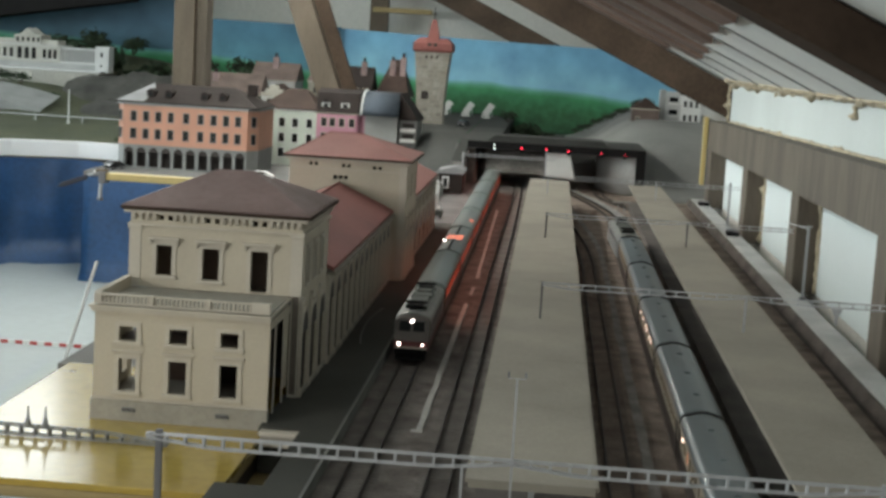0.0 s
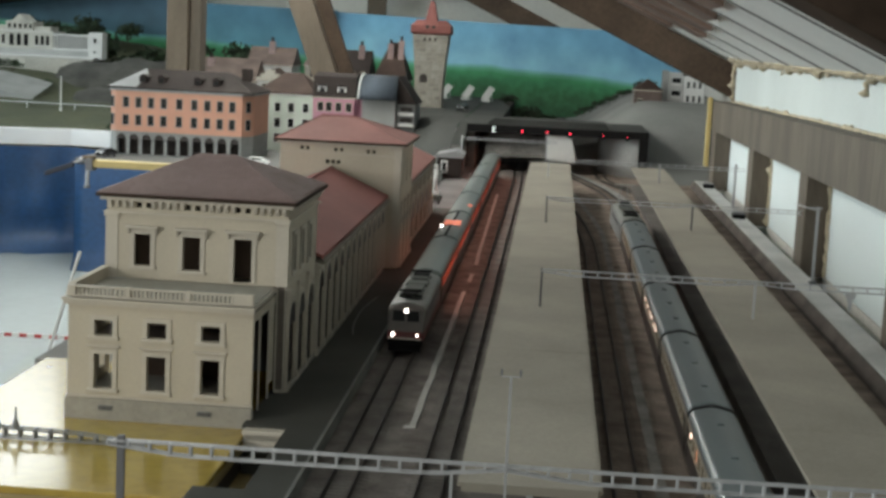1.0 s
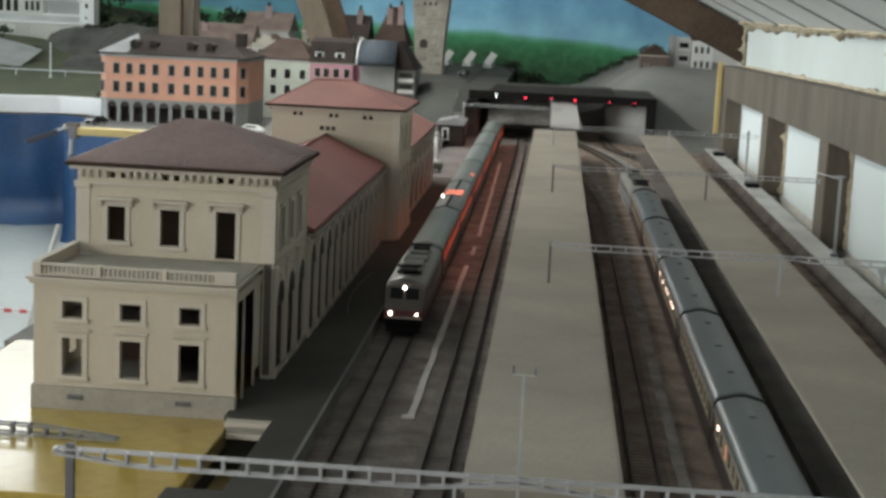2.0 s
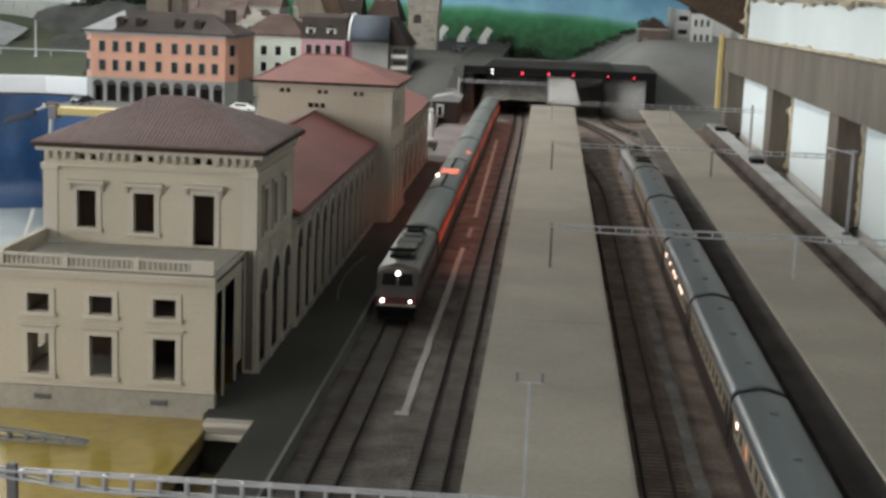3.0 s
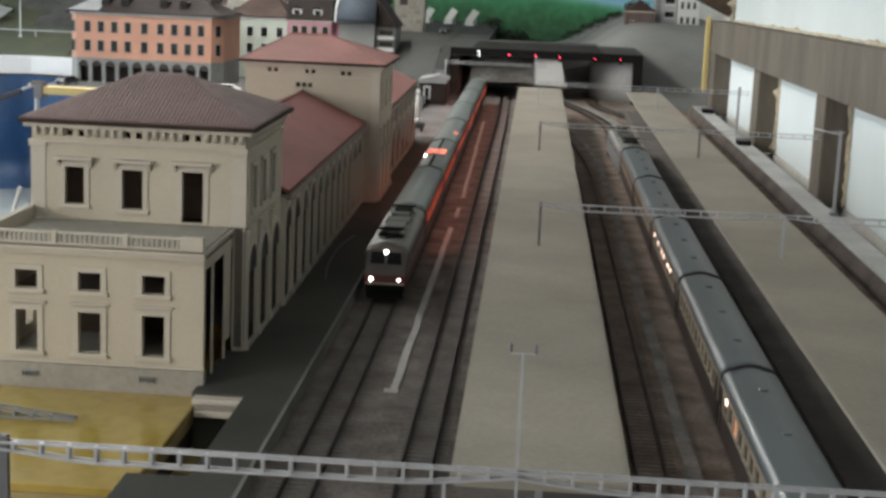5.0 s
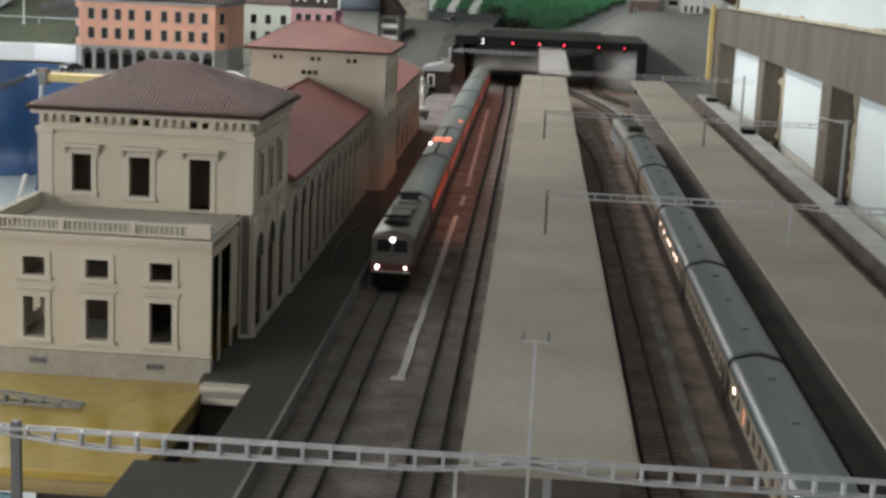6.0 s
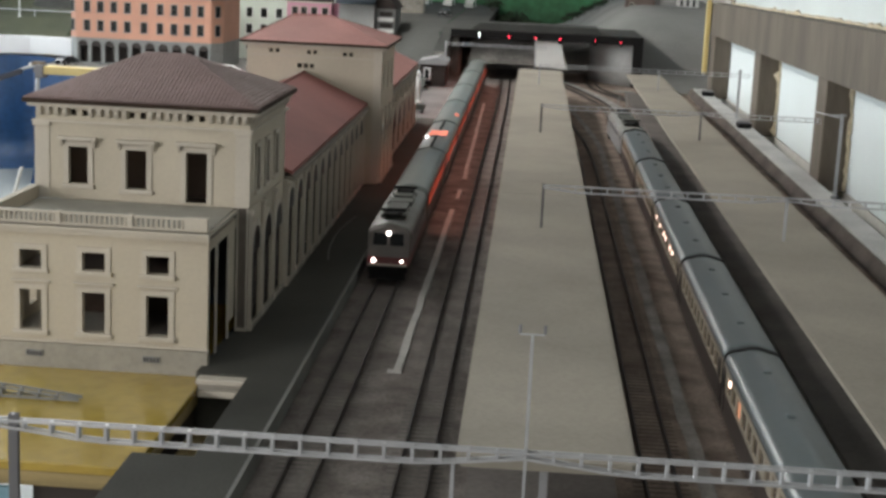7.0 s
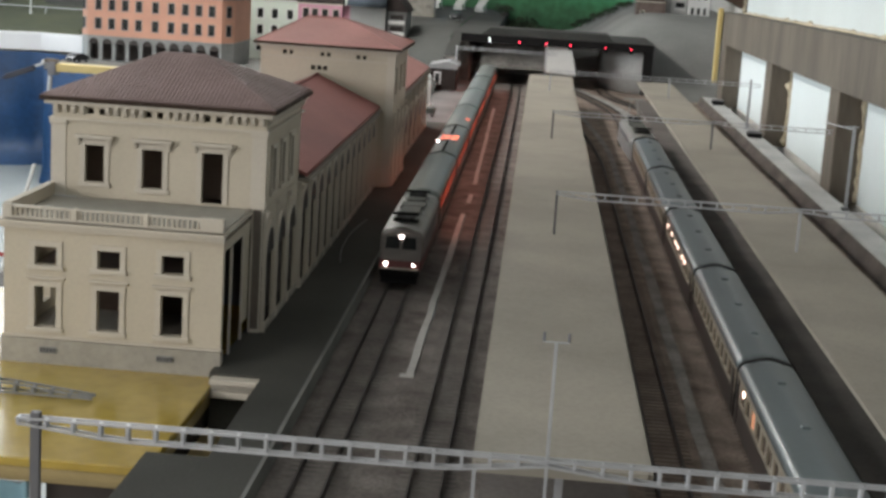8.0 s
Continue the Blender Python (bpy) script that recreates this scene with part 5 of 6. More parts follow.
# ---- the town ----
def small_window(parent, x, y, z, w, h, shutters=False, trim=None):
    """A recessed dark pane in a raised frame, on a wall facing the camera; x and z are its middle."""
    f = .0014
    b = nb()
    box(b, x - w / 2 - f, x - w / 2, y - .0012, y + .0008, z - h / 2, z + h / 2)
    box(b, x + w / 2, x + w / 2 + f, y - .0012, y + .0008, z - h / 2, z + h / 2)
    box(b, x - w / 2 - f, x + w / 2 + f, y - .0012, y + .0008, z + h / 2, z + h / 2 + f)
    box(b, x - w / 2 - f * 1.4, x + w / 2 + f * 1.4, y - .0022, y + .0008, z - h / 2 - f, z - h / 2)
    win = part("window", b, trim or M["trim_cream"], parent)
    part("pane", box(nb(), x - w / 2, x + w / 2, y + .002, y + .0026, z - h / 2, z + h / 2), M["pane_dark"], win)
    b = nb()
    box(b, x - .0005, x + .0005, y + .0012, y + .002, z - h / 2, z + h / 2)
    box(b, x - w / 2, x + w / 2, y + .0012, y + .002, z + h * .12, z + h * .12 + .0008)
    part("sash", b, M["shutter"], win)
    return win


def dormer(parent, x, y, z, w, h, deep, wall, roof):
    d = part("dormer", box(nb(), x - w / 2, x + w / 2, y, y + deep, z, z + h), wall, parent)
    b = nb()
    prism(b, [(x - w / 2 - .002, z + h), (x + w / 2 + .002, z + h), (x, z + h + w * .4)], y - .002, y + deep, "y")
    part("dormer_roof", b, roof, d)
    part("dormer_pane", box(nb(), x - w * .3, x + w * .3, y - .0006, y + .0004, z + h * .15, z + h * .85), M["pane_dark"], d)
    return d


# orange corner house with arcade
oh = thing("orange_house", -.79, 3.0, 0, "orange stuccoed town house over a grey stone arcade", "house")
xs = [-.9054, -.878, -.8507, -.8228, -.789, -.7564, -.7279, -.7005, -.6738]
xs = [x + .79 for x in xs]
fx0, fx1 = -.9275 + .79, -.653 + .79
ox0, ox1 = -.943 + .79, -.634 + .79
ww, wh = .0115, .0205
holes = [(x - ww / 2, x + ww / 2, z - wh / 2, z + wh / 2) for x in xs for z in (.1120, .0740)]
b = nb()
pierced(b, "x", 0, .004, fx0, fx1, .0495, .136, holes)
part("front_wall", b, M["orange"], oh)
for x in xs:
    for z in (.1120, .0740):
        small_window(oh, x, 0, z, ww, wh, trim=M["arcade"])
b = nb()
prism(b, [(fx1, .0), (ox1, .034), (ox1, .20), (ox0, .20), (ox0, .018), (fx0, .0), (fx0 + .0005, .0045), (ox0 + .004, .022), (ox0 + .004, .196), (ox1 - .004, .196), (ox1 - .004, .036), (fx1 - .0005, .0045)], .0495, .136, "z")
part("side_wall", b, M["orange"], oh)
for z in (.1120, .0740):
    for cx, cy, t in (((fx1 + ox1) / 2 + .0006, .0164, 44), ((fx0 + ox0) / 2 - .0008, .0085, -48)):
        b = nb()
        box(b, -.0065, .0065, -.0014, .0004, -.012, .012)
        w_ = part("window", b, M["arcade"], oh)
        w_.matrix_basis = pose(cx, cy, z, 0, 0, t)
        part("pane", box(nb(), -.005, .005, -.0019, -.0013, -.0105, .0105), M["pane_dark"], w_)
b = nb()
prism(b, [(fx1 + .002, -.004), (ox1 + .004, .034), (ox1 + .004, .204), (ox0 - .004, .204), (ox0 - .004, .018), (fx0 - .002, -.004)], .136, .1402, "z")
part("cornice", b, M["arcade"], oh)
b = nb()
prism(b, [(fx1 + .001, -.0024), (ox1 + .002, .034), (ox1 + .002, .202), (ox0 - .002, .202), (ox0 - .002, .018), (fx0 - .001, -.0024)], .0468, .0494, "z")
part("string_course", b, M["arcade"], oh)
n = 10
step = (fx1 - fx0) / n
holes = [(fx0 + step * (k + .13), fx0 + step * (k + .87), 0, .033) for k in range(n)]
b = nb()
pierced(b, "x", 0, .006, fx0, fx1, -.004, .0466, holes)
part("arcade_wall", b, M["arcade"], oh)
for k in range(n):
    a, c = fx0 + step * (k + .13), fx0 + step * (k + .87)
    m, r = (a + c) / 2, (c - a) / 2
    b = nb()
    ins = [(m - r * math.cos(t), .033 + r * 1.1 * math.sin(t)) for t in (math.pi * i / 10 for i in range(11))]
    poly(b, [(px, -.0006, pz) for px, pz in ins])
    arch = part("arch_head", b, M["dark"], oh)
    b = nb()
    outs = [(m - r * 1.2 * math.cos(t), .033 + r * 1.3 * math.sin(t)) for t in (math.pi * i / 10 for i in range(11))]
    for i in range(10):
        poly(b, [(ins[i][0], -.0016, ins[i][1]), (ins[i + 1][0], -.0016, ins[i + 1][1]), (outs[i + 1][0], -.0016, outs[i + 1][1]), (outs[i][0], -.0016, outs[i][1])])
        poly(b, [(ins[i][0], -.0016, ins[i][1]), (ins[i + 1][0], -.0016, ins[i + 1][1]), (ins[i + 1][0], 0, ins[i + 1][1]), (ins[i][0], 0, ins[i][1])])
        poly(b, [(outs[i][0], -.0016, outs[i][1]), (outs[i + 1][0], -.0016, outs[i + 1][1]), (outs[i + 1][0], 0, outs[i + 1][1]), (outs[i][0], 0, outs[i][1])])
    part("arch_ring", b, M["arcade"], arch)
part("shop_front", box(nb(), fx0 + .004, fx1 - .004, .028, .03, 0, .046), M["dark"], oh)
b = nb()
prism(b, [(fx1, .0), (ox1, .034), (ox1, .2), (ox1 - .006, .2), (ox1 - .006, .037), (fx1 - .006, .006)], -.004, .0466, "z")
part("arcade_side", b, M["arcade"], oh)
b = nb()
prism(b, [(fx0, .0), (ox0, .018), (ox0, .2), (ox0 + .006, .2), (ox0 + .006, .021), (fx0 + .006, .006)], -.004, .0466, "z")
part("arcade_side", b, M["arcade"], oh)
b = nb()
hip_roof(b, ox0 - .002, ox1 + .002, -.003, .206, .1437, ox0 + .055, ox1 - .07, .10, .182, .003)
r = part("roof", b, M["slate"], oh)
b = nb()
poly(b, [(ox0 - .002, -.003, .1444), (ox0 + .056, .10, .1827), (ox0 + .070, .06, .170), (ox0 + .060, -.003, .1444)])
poly(b, [(ox0 - .002, -.003, .1440), (ox0 - .002, .206, .1444), (ox0 + .055, .10, .1827)])
part("zinc_hip", b, M["sheet_metal"], r, "pale grey sheet-metal hip")
for x in (-.085, -.045, .035, .075):
    dormer(oh, x, .022, .154, .016, .012, .04, M["slate"], M["slate"])
part("chimney", bevelled(box(nb(), .118, .138, .08, .10, .165, .192), .0006), M["slate"], oh)


def town_house(name, x0, x1, y, deep, z0, zw, zr, wall, roof, cols, rows, w, h, label, kind_="hip", trim=None):
    """A rendered town house: front wall with real window openings, side walls, cornice and roof."""
    cx = (x0 + x1) / 2
    t = thing(name, cx, y, z0, label, "house")
    a, c, zw, zr = x0 - cx, x1 - cx, zw - z0, zr - z0
    hs = [(x - cx - w / 2, x - cx + w / 2, z - z0 - h / 2, z - z0 + h / 2) for x in cols for z in rows]
    b = nb()
    pierced(b, "x", 0, .004, a, c, 0, zw, hs)
    part("front_wall", b, wall, t)
    part("side_wall", box(nb(), c - .004, c, .0042, deep, 0, zw), wall, t)
    part("side_wall", box(nb(), a, a + .004, .0042, deep, 0, zw), wall, t)
    part("back_wall", box(nb(), a + .0042, c - .0042, deep - .004, deep, 0, zw), wall, t)
    for x in cols:
        for z in rows:
            small_window(t, x - cx, 0, z - z0, w, h, trim=trim)
    part("cornice", box(nb(), a - .003, c + .003, -.003, deep + .003, zw, zw + .003), trim or M["trim_cream"], t)
    b = nb()
    if kind_ == "hip":
        hip_roof(b, a - .005, c + .005, -.005, deep + .005, zw + .006, a + (c - a) * .38, c - (c - a) * .3, deep * .55, zr, .003)
    elif kind_ == "gable_x":
        prism(b, [(-.004, zw + .003), (deep + .004, zw + .003), (deep / 2, zr)], a - .004, c + .004, "x")
    elif kind_ == "gable_y":
        prism(b, [(a - .004, zw + .003), (c + .004, zw + .003), (0, zr)], -.004, deep + .004, "y")
    elif kind_ == "mansard":
        prism(b, [(-.004, zw + .003), (.018, zr - .008), (deep * .5, zr), (deep - .018, zr - .008), (deep + .004, zw + .003)], a - .002, c + .002, "x")
    part("roof", b, roof, t)
    return t


town_house("mint_house", -.681, -.5495, 3.3, .16, 0, .130, .180, M["mint"], M["town_roof"], [-.665, -.632, -.600, -.566], [.030, .0655, .1015], .0135, .0205, "pale mint town house with a brown hipped roof", trim=M["white"])
ph = town_house("pink_house", -.5488, -.452, 3.3, .15, 0, .128, .186, M["pink"], M["slate"], [-.5315, -.5115, -.489, -.465], [.036, .072, .1085], .0130, .0195, "pink town house with a dark mansard roof", "mansard")
for x in (-.028, .018):
    d = dormer(ph, x, .002, .138, .020, .017, .04, M["white"], M["slate"])
b = nb()
box(b, .0485, .066, .03, .15, 0, .128)
part("set_back_wing", b, M["pink"], ph)

gh = thing("grey_house", -.39, 3.3, 0, "plain grey house under a curved blue-grey zinc roof", "house")
part("front_wall", box(nb(), -.044, .034, 0, .13, 0, .13), M["grey_house"], gh)
part("side_wing", box(nb(), .0345, .078, .02, .16, .0, .122), M["arcade"], gh, "grey wing with balconies")
for z in (.07, .095):
    part("balcony", bevelled(box(nb(), .040, .076, .008, .0195, z, z + .008), .0005), M["white"], gh)
    # dark box on the wall, painted as the shade above each balcony
    part("balcony_shade", box(nb(), .044, .072, .0185, .0199, z + .010, z + .02), M["dark"], gh)
b = nb()
prof = [(-.03, .1305), (.15, .1305)] + [(.06 + .09 * math.cos(a), .1305 + .055 * math.sin(a)) for a in (math.pi * i / 14 for i in range(1, 14))]
prism(b, prof, -.048, .036, "x")
part("roof", b, M["zinc"], gh, "curved zinc roof", True)
b = nb()
for i in range(12):
    a0, a1 = math.pi * i / 12, math.pi * (i + 1) / 12
    beam(b, (-.0495, .06 + .092 * math.cos(a0), .1305 + .057 * math.sin(a0)), (-.0495, .06 + .092 * math.cos(a1), .1305 + .057 * math.sin(a1)), .003, .004, (1, 0, 0))
part("gable_rim", b, M["museum"], gh, "white rounded gable rim")
b = nb()
prism(b, [(.036, .1225), (.083, .1225), (.036, .185)], .01, .165, "y")
part("wing_roof", b, M["slate"], gh)

# houses further back, seen as roofs
town_house("rear_house", -.685, -.60, 3.98, .14, 0, .182, .262, M["plinth"], M["roof_brown"], [-.665, -.642, -.62], [.13, .16], .011, .016, "rear town house with a faded red-brown roof", "gable_y")
town_house("rear_house", -.585, -.505, 3.95, .14, 0, .165, .232, M["plinth"], M["slate"], [-.57, -.545, -.52], [.13, .165], .011, .016, "rear town house with a dark slate roof", "gable_x")
town_house("rear_house", -.492, -.405, 4.0, .15, 0, .150, .258, M["plinth"], M["town_roof"], [-.47, -.45, -.43], [.10, .13], .011, .016, "rear town house with a tall brown roof", "hip")
town_house("rear_house", -.86, -.735, 4.05, .14, 0, .176, .228, M["museum"], M["rear_roof"], [-.83, -.80, -.77], [.12, .152], .012, .016, "white rear house with a faded reddish roof", "gable_x")
town_house("rear_house", -1.0, -.80, 3.85, .15, 0, .135, .196, M["plinth"], M["rear_roof"], [-.97, -.94, -.9], [.09, .115], .011, .014, "long low rear house with a brown roof", "gable_x")
t = town_house("rear_house", -.735, -.665, 3.56, .12, 0, .150, .182, M["museum"], M["town_roof"], [-.715, -.69], [.10, .135], .011, .018, "white stepped-gable house behind the mint house", "gable_y")
for k in range(3):
    part("gable_step", box(nb(), -.034 + .011 * k, .034 - .011 * k, -.009, -.0045, .150 + .010 * k, .160 + .010 * k), M["plinth"], t)
rnd = random.Random(21)
for cx, cy, z in ((-.64, 4.04, .25), (-.53, 4.0, .232), (-.455, 4.05, .24), (-.425, 4.05, .25), (-.80, 4.10, .23), (-.93, 3.9, .18)):
    p = thing("roof_chimney", cx, cy, z - .02, "small brick chimney standing on a town roof", "chimney", "town chimneys")
    part("stack", bevelled(box(nb(), -.008, .008, -.008, .008, -.02, .034), .0006), M["roof_brown"], p)
    part("pot", rod(nb(), (0, 0, .034), (0, 0, .046), .004, 10), M["slate"], p)

# stone gate tower with red crown and spire
tw = thing("gate_tower", -.324, 3.80, .075, "tall grey stone tower with a red roofed crown and spire", "tower")
b = nb()
rings = []
for z, h in ((-.075, .036), (.10, .037), (.18, .042), (.245, .0475)):
    rings.append([(-h, -.0, z), (h, -.0, z), (h, 2 * h, z), (-h, 2 * h, z)])
loft(b, rings)
tw.scale = (1, 1, .86)
part("shaft", b, M["tower_stone"], tw)
rnd = random.Random(3)
stones_mat = material("tower_ashlar", (.40, .375, .33), .9, vary=.2, grain=200, coarse=50, bump=.6, spread=.22)
for row in range(20):
    z = -.02 + row * .0132
    k = 0
    edge = .035 if z < .1 else .035 + .009 * min(1, (z - .1) / .145)
    x = -edge + (row % 2) * .005
    while x < edge - .007:
        w = rnd.choice((.011, .014, .017))
        w = min(w, edge - x)
        if w > .006 and rnd.random() < .62:
            b = nb()
            box(b, 0, w - .0012, -.0012, .0005, 0, .0118)
            o = part("stone", b, stones_mat, tw)
            o.location = (x, 0, z)
        x += w
part("gateway", prism(nb(), [(-.024, .098), (-.004, .098), (-.004, .116), (-.008, .122), (-.014, .125), (-.020, .122), (-.024, .116)], -.0022, -.0004, "y"), M["dark"], tw, "dark arched gateway")
for x in (-.018, -.004, .010):
    part("loophole", box(nb(), x, x + .006, -.0016, .0, .225, .234), M["dark"], tw)
b = nb()
loft(b, [[(-.049, -.004, .245), (.049, -.004, .245), (.049, .096, .245), (-.049, .096, .245)], [(-.053, -.008, .250), (.053, -.008, .250), (.053, .100, .250), (-.053, .100, .250)], [(-.052, -.007, .272), (.052, -.007, .272), (.052, .099, .272), (-.052, .099, .272)], [(-.036, .010, .289), (.036, .010, .289), (.036, .082, .289), (-.036, .082, .289)]])
part("crown", b, M["roof_red"], tw, "red-brown tiled crown")
b = nb()
loft(b, [[(-.022, -.011, .258), (.022, -.011, .258), (.022, .06, .258), (-.022, .06, .258)], [(-.015, .0, .290), (.015, .0, .290), (.015, .05, .290), (-.015, .05, .290)], [(-.006, .018, .345), (.006, .018, .345), (.006, .03, .345), (-.006, .03, .345)]])
part("spire", b, M["roof_red"], tw)
for x in (-.013, .003):
    part("louvre", box(nb(), x, x + .010, -.0115, -.0085, .262, .272), M["dark"], tw)
b = nb()
rod(b, (0, .024, .343), (0, .024, .385), .0022, 8, .0008)
rod(b, (0, .024, .358), (0, .024, .366), .0045, 10)
part("finial", b, M["slate"], tw)

# ---- road bridge over the far end of the tracks ----
br = thing("road_bridge", 0, 3.1, 0, "dark grey road bridge with small red signals on its face", "bridge")
part("fascia", bevelled(box(nb(), -.176, .219, 0, .012, .0815, .098), .0008), M["black"], br, "nearly black bridge face")
part("deck", box(nb(), -.176, .219, .0125, .30, .084, .098), M["ramp"], br)
b = nb()
prism(b, [(-.135, .0982), (.135, .0982), (.125, .112), (-.118, .112)], .02, .10, "y")
part("parapet", b, M["ramp"], br)
part("ramp_shoulder", prism(nb(), [(-.155, .0605), (.001, .0785), (.15, .0935), (.30, .0945), (.30, .0605)], -.2003, -.1765, "x"), M["ramp"], br)
part("right_pier", box(nb(), .199, .219, .002, .12, -.004, .0812), M["black"], br)
part("left_pier", box(nb(), -.176, -.160, .05, .30, -.004, .0838), M["rock"], br)
for x, m in ((-.0556, "lamp_red"), (-.0012, "lamp_red"), (.0487, "lamp_red"), (.1204, "lamp_red"), (.1726, "lamp_red"), (-.117, "lamp_sig")):
    b = nb()
    box(b, x - .0035, x + .0035, -.0022, .0, .078, .0965)
    s = part("signal", b, M["black"], br)
    dim = x > .1
    r_ = .0012 if dim else .0019
    if m == "lamp_sig":
        for z in (.0845, .091):
            part("signal_lamp", rod(nb(), (x, -.0036, z), (x, -.002, z), .0014, 10), M[m], s)
    else:
        part("signal_lamp", rod(nb(), (x, -.0036, .087), (x, -.002, .087), r_, 12), M[m], s)
# what stands under the bridge
rnd = random.Random(12)


def rough_block(name, x0, x1, y0, y1, z0, z1, mat, label, seed, amp=.004, nx=14, nz=8, cat="rock"):
    """A weathered rock face: a leaning sheet with ledges and gullies at three scales, closed behind."""
    b = nb()
    nx, nz = nx * 3, nz * 3

    def relief(x, z):
        return sum(noise.noise(Vector((x * f, z * f * 1.6, seed))) / k for f, k in ((9, .8), (26, 1.6), (70, 4)))
    g = []
    for j in range(nz + 1):
        v = j / nz
        row = []
        for i in range(nx + 1):
            x, z = x0 + (x1 - x0) * i / nx, z0 + (z1 - z0) * v
            edge = min(1, 5 * i / nx, 5 * (nx - i) / nx)
            q = relief(x, z)
            row.append(b.verts.new((x, y0 + amp * q + (y1 - y0) * v ** 1.5 * .6, z0 + (z - z0) * (.82 + .18 * edge) + (amp * .8 * q * v if j else 0))))
        g.append(row)
    back = [[b.verts.new((v.co.x, y1, v.co.z)) for v in row] for row in (g[0], g[-1])]
    for j in range(nz):
        for i in range(nx):
            b.faces.new((g[j][i], g[j][i + 1], g[j + 1][i + 1], g[j + 1][i]))
    for i in range(nx):
        b.faces.new((g[-1][i], g[-1][i + 1], back[1][i + 1], back[1][i]))
    return tagged(part(name, b, mat, None, "", True), label, cat)


rk = rough_block("rock_face", -.134, .0, 3.118, 3.24, .030, .0835, M["rock"], "rough grey rock face under the bridge deck", 2, .006, 18, 7)
rk.parent, rk.location = br, (0, -3.1, 0)
del rk["category"]
rough_block("rock_face", -.158, -.086, 3.30, 3.40, .004, .0835, M["rock"], "rough grey rock face behind the last coach", 4, .003, 8, 8)
b = nb()
loft(b, [[(0, 0, .028), (.066, 0, .024), (.07, .03, .024), (0, .03, .028)], [(-.001, -.004, .0825), (.052, -.004, .0825), (.052, .02, .0825), (-.001, .02, .0825)]])
tagged(part("pale_slab", b, M["white"]), "pale concrete slab wall under the bridge", "wall").location = (-.001, 3.119, 0)
b = nb()
rows = []
for i in range(15):
    a = math.pi / 2 * i / 14
    x, y = .117 + .088 * (1 - math.cos(a)), 3.30 - .185 * math.sin(a)
    lean = .006 * i / 14
    rows.append([b.verts.new(q) for q in ((x + lean, y, -.004), (x - lean * .6, y, .0805), (x + .006 - lean * .6, y + .006, .0805), (x + .006 + lean, y + .006, -.004))])
for r0, r1 in zip(rows, rows[1:]):
    for i in range(4):
        b.faces.new((r0[i], r0[(i + 1) % 4], r1[(i + 1) % 4], r1[i]))
b.faces.new(rows[0])
b.faces.new(rows[-1][::-1])
tagged(part("curved_wall", b, M["concrete"], None, "", True), "pale grey curved retaining wall", "wall")
b = nb()
box(b, -.176, .219, 3.42, 3.44, -.01, .084)
structure("underpass_back", b, M["concrete"], "grey end wall of the underpass")
structure("underpass_left", box(nb(), -.20, -.178, 2.94, 3.40, -.01, .06), M["rock"], "grey retaining wall beside the far track")

# upper street on the bridge level, rising from the station forecourt
b = nb()
prev = None
for i in range(15):
    t = i / 14
    y = 2.55 + 2.07 * t
    s = min(1, max(0, (y - 2.6) / .65))
    z = .0 + .094 * s * s * (3 - 2 * s)
    row = []
    for x, late in ((-.345, .40), (-.30, .30), (-.25, .10), (-.2005, 0)):
        s = min(1, max(0, (y - 2.6 - late) / .65))
        row.append(b.verts.new((x, y, .094 * s * s * (3 - 2 * s))))
    if prev:
        for k in range(3):
            b.faces.new((prev[k], prev[k + 1], row[k + 1], row[k]))
    prev = row
structure("street_ramp", b, M["ramp"], "grey street rising towards the tower", True)
b = nb()
box(b, -.1140, .46, 3.445, 4.615, -.01, .045)
box(b, -.1995, -.1145, 3.401, 4.615, -.01, .0925)
structure("upper_street", b, M["ramp"], "grey street level behind the bridge")

# grey bank with houses
b = nb()
nx, ny = 16, 22
grid = []
for j in range(ny + 1):
    y = 2.99 + 1.6 * j / ny
    row = []
    for i in range(nx + 1):
        u = i / nx
        x = .2195 + .2395 * u if y < 3.42 else .05 + .409 * u
        t = min(1, max(0, (y - 3.0) / .62))
        t = t * t * (3 - 2 * t)
        rise = max(0, min(1, (x - .05) / .2))
        z = t * (.045 + .097 * rise * rise * (3 - 2 * rise)) - .002 + .0025 * noise.noise(Vector((9 * x, 9 * y, 0)))
        row.append(b.verts.new((x, y, z + (.003 if y >= 3.42 else 0))))
    grid.append(row)
for r0, r1 in zip(grid, grid[1:]):
    for i in range(nx):
        b.faces.new((r0[i], r0[i + 1], r1[i + 1], r1[i]))
structure("grey_bank", b, M["bank"], "bare grey plaster bank beside the bridge", True)
town_house("white_house", .343, .397, 3.78, .07, .13, .208, .226, M["white"], M["town_roof"], [.355, .370, .385], [.152, .188], .007, .016, "white two-storey house on the grey bank", "gable_x", M["white"])
p = thing("house_annex", .323, 3.785, .13, "grey and white stair wing beside the white house", "annex")
part("block", box(nb(), -.020, .018, 0, .06, 0, .088), M["museum"], p)
part("grey_flank", box(nb(), -.034, -.0205, -.004, .055, 0, .092), M["grey_house"], p)
for z in (.022, .055):
    part("balcony", box(nb(), -.012, .014, -.006, -.0005, z, z + .005), M["white"], p)
    part("opening", box(nb(), -.010, .012, -.0012, -.0002, z + .007, z + .019), M["pane_dark"], p)
bh = town_house("brown_house", .216, .286, 3.74, .08, .125, .168, .198, M["rear_roof"], M["town_roof"], [.23], [.142], .008, .010, "low brown-roofed house on the grey bank", "gable_y")
part("white_base", box(nb(), -.03, .0, -.002, .0, .0, .010), M["white"], bh)


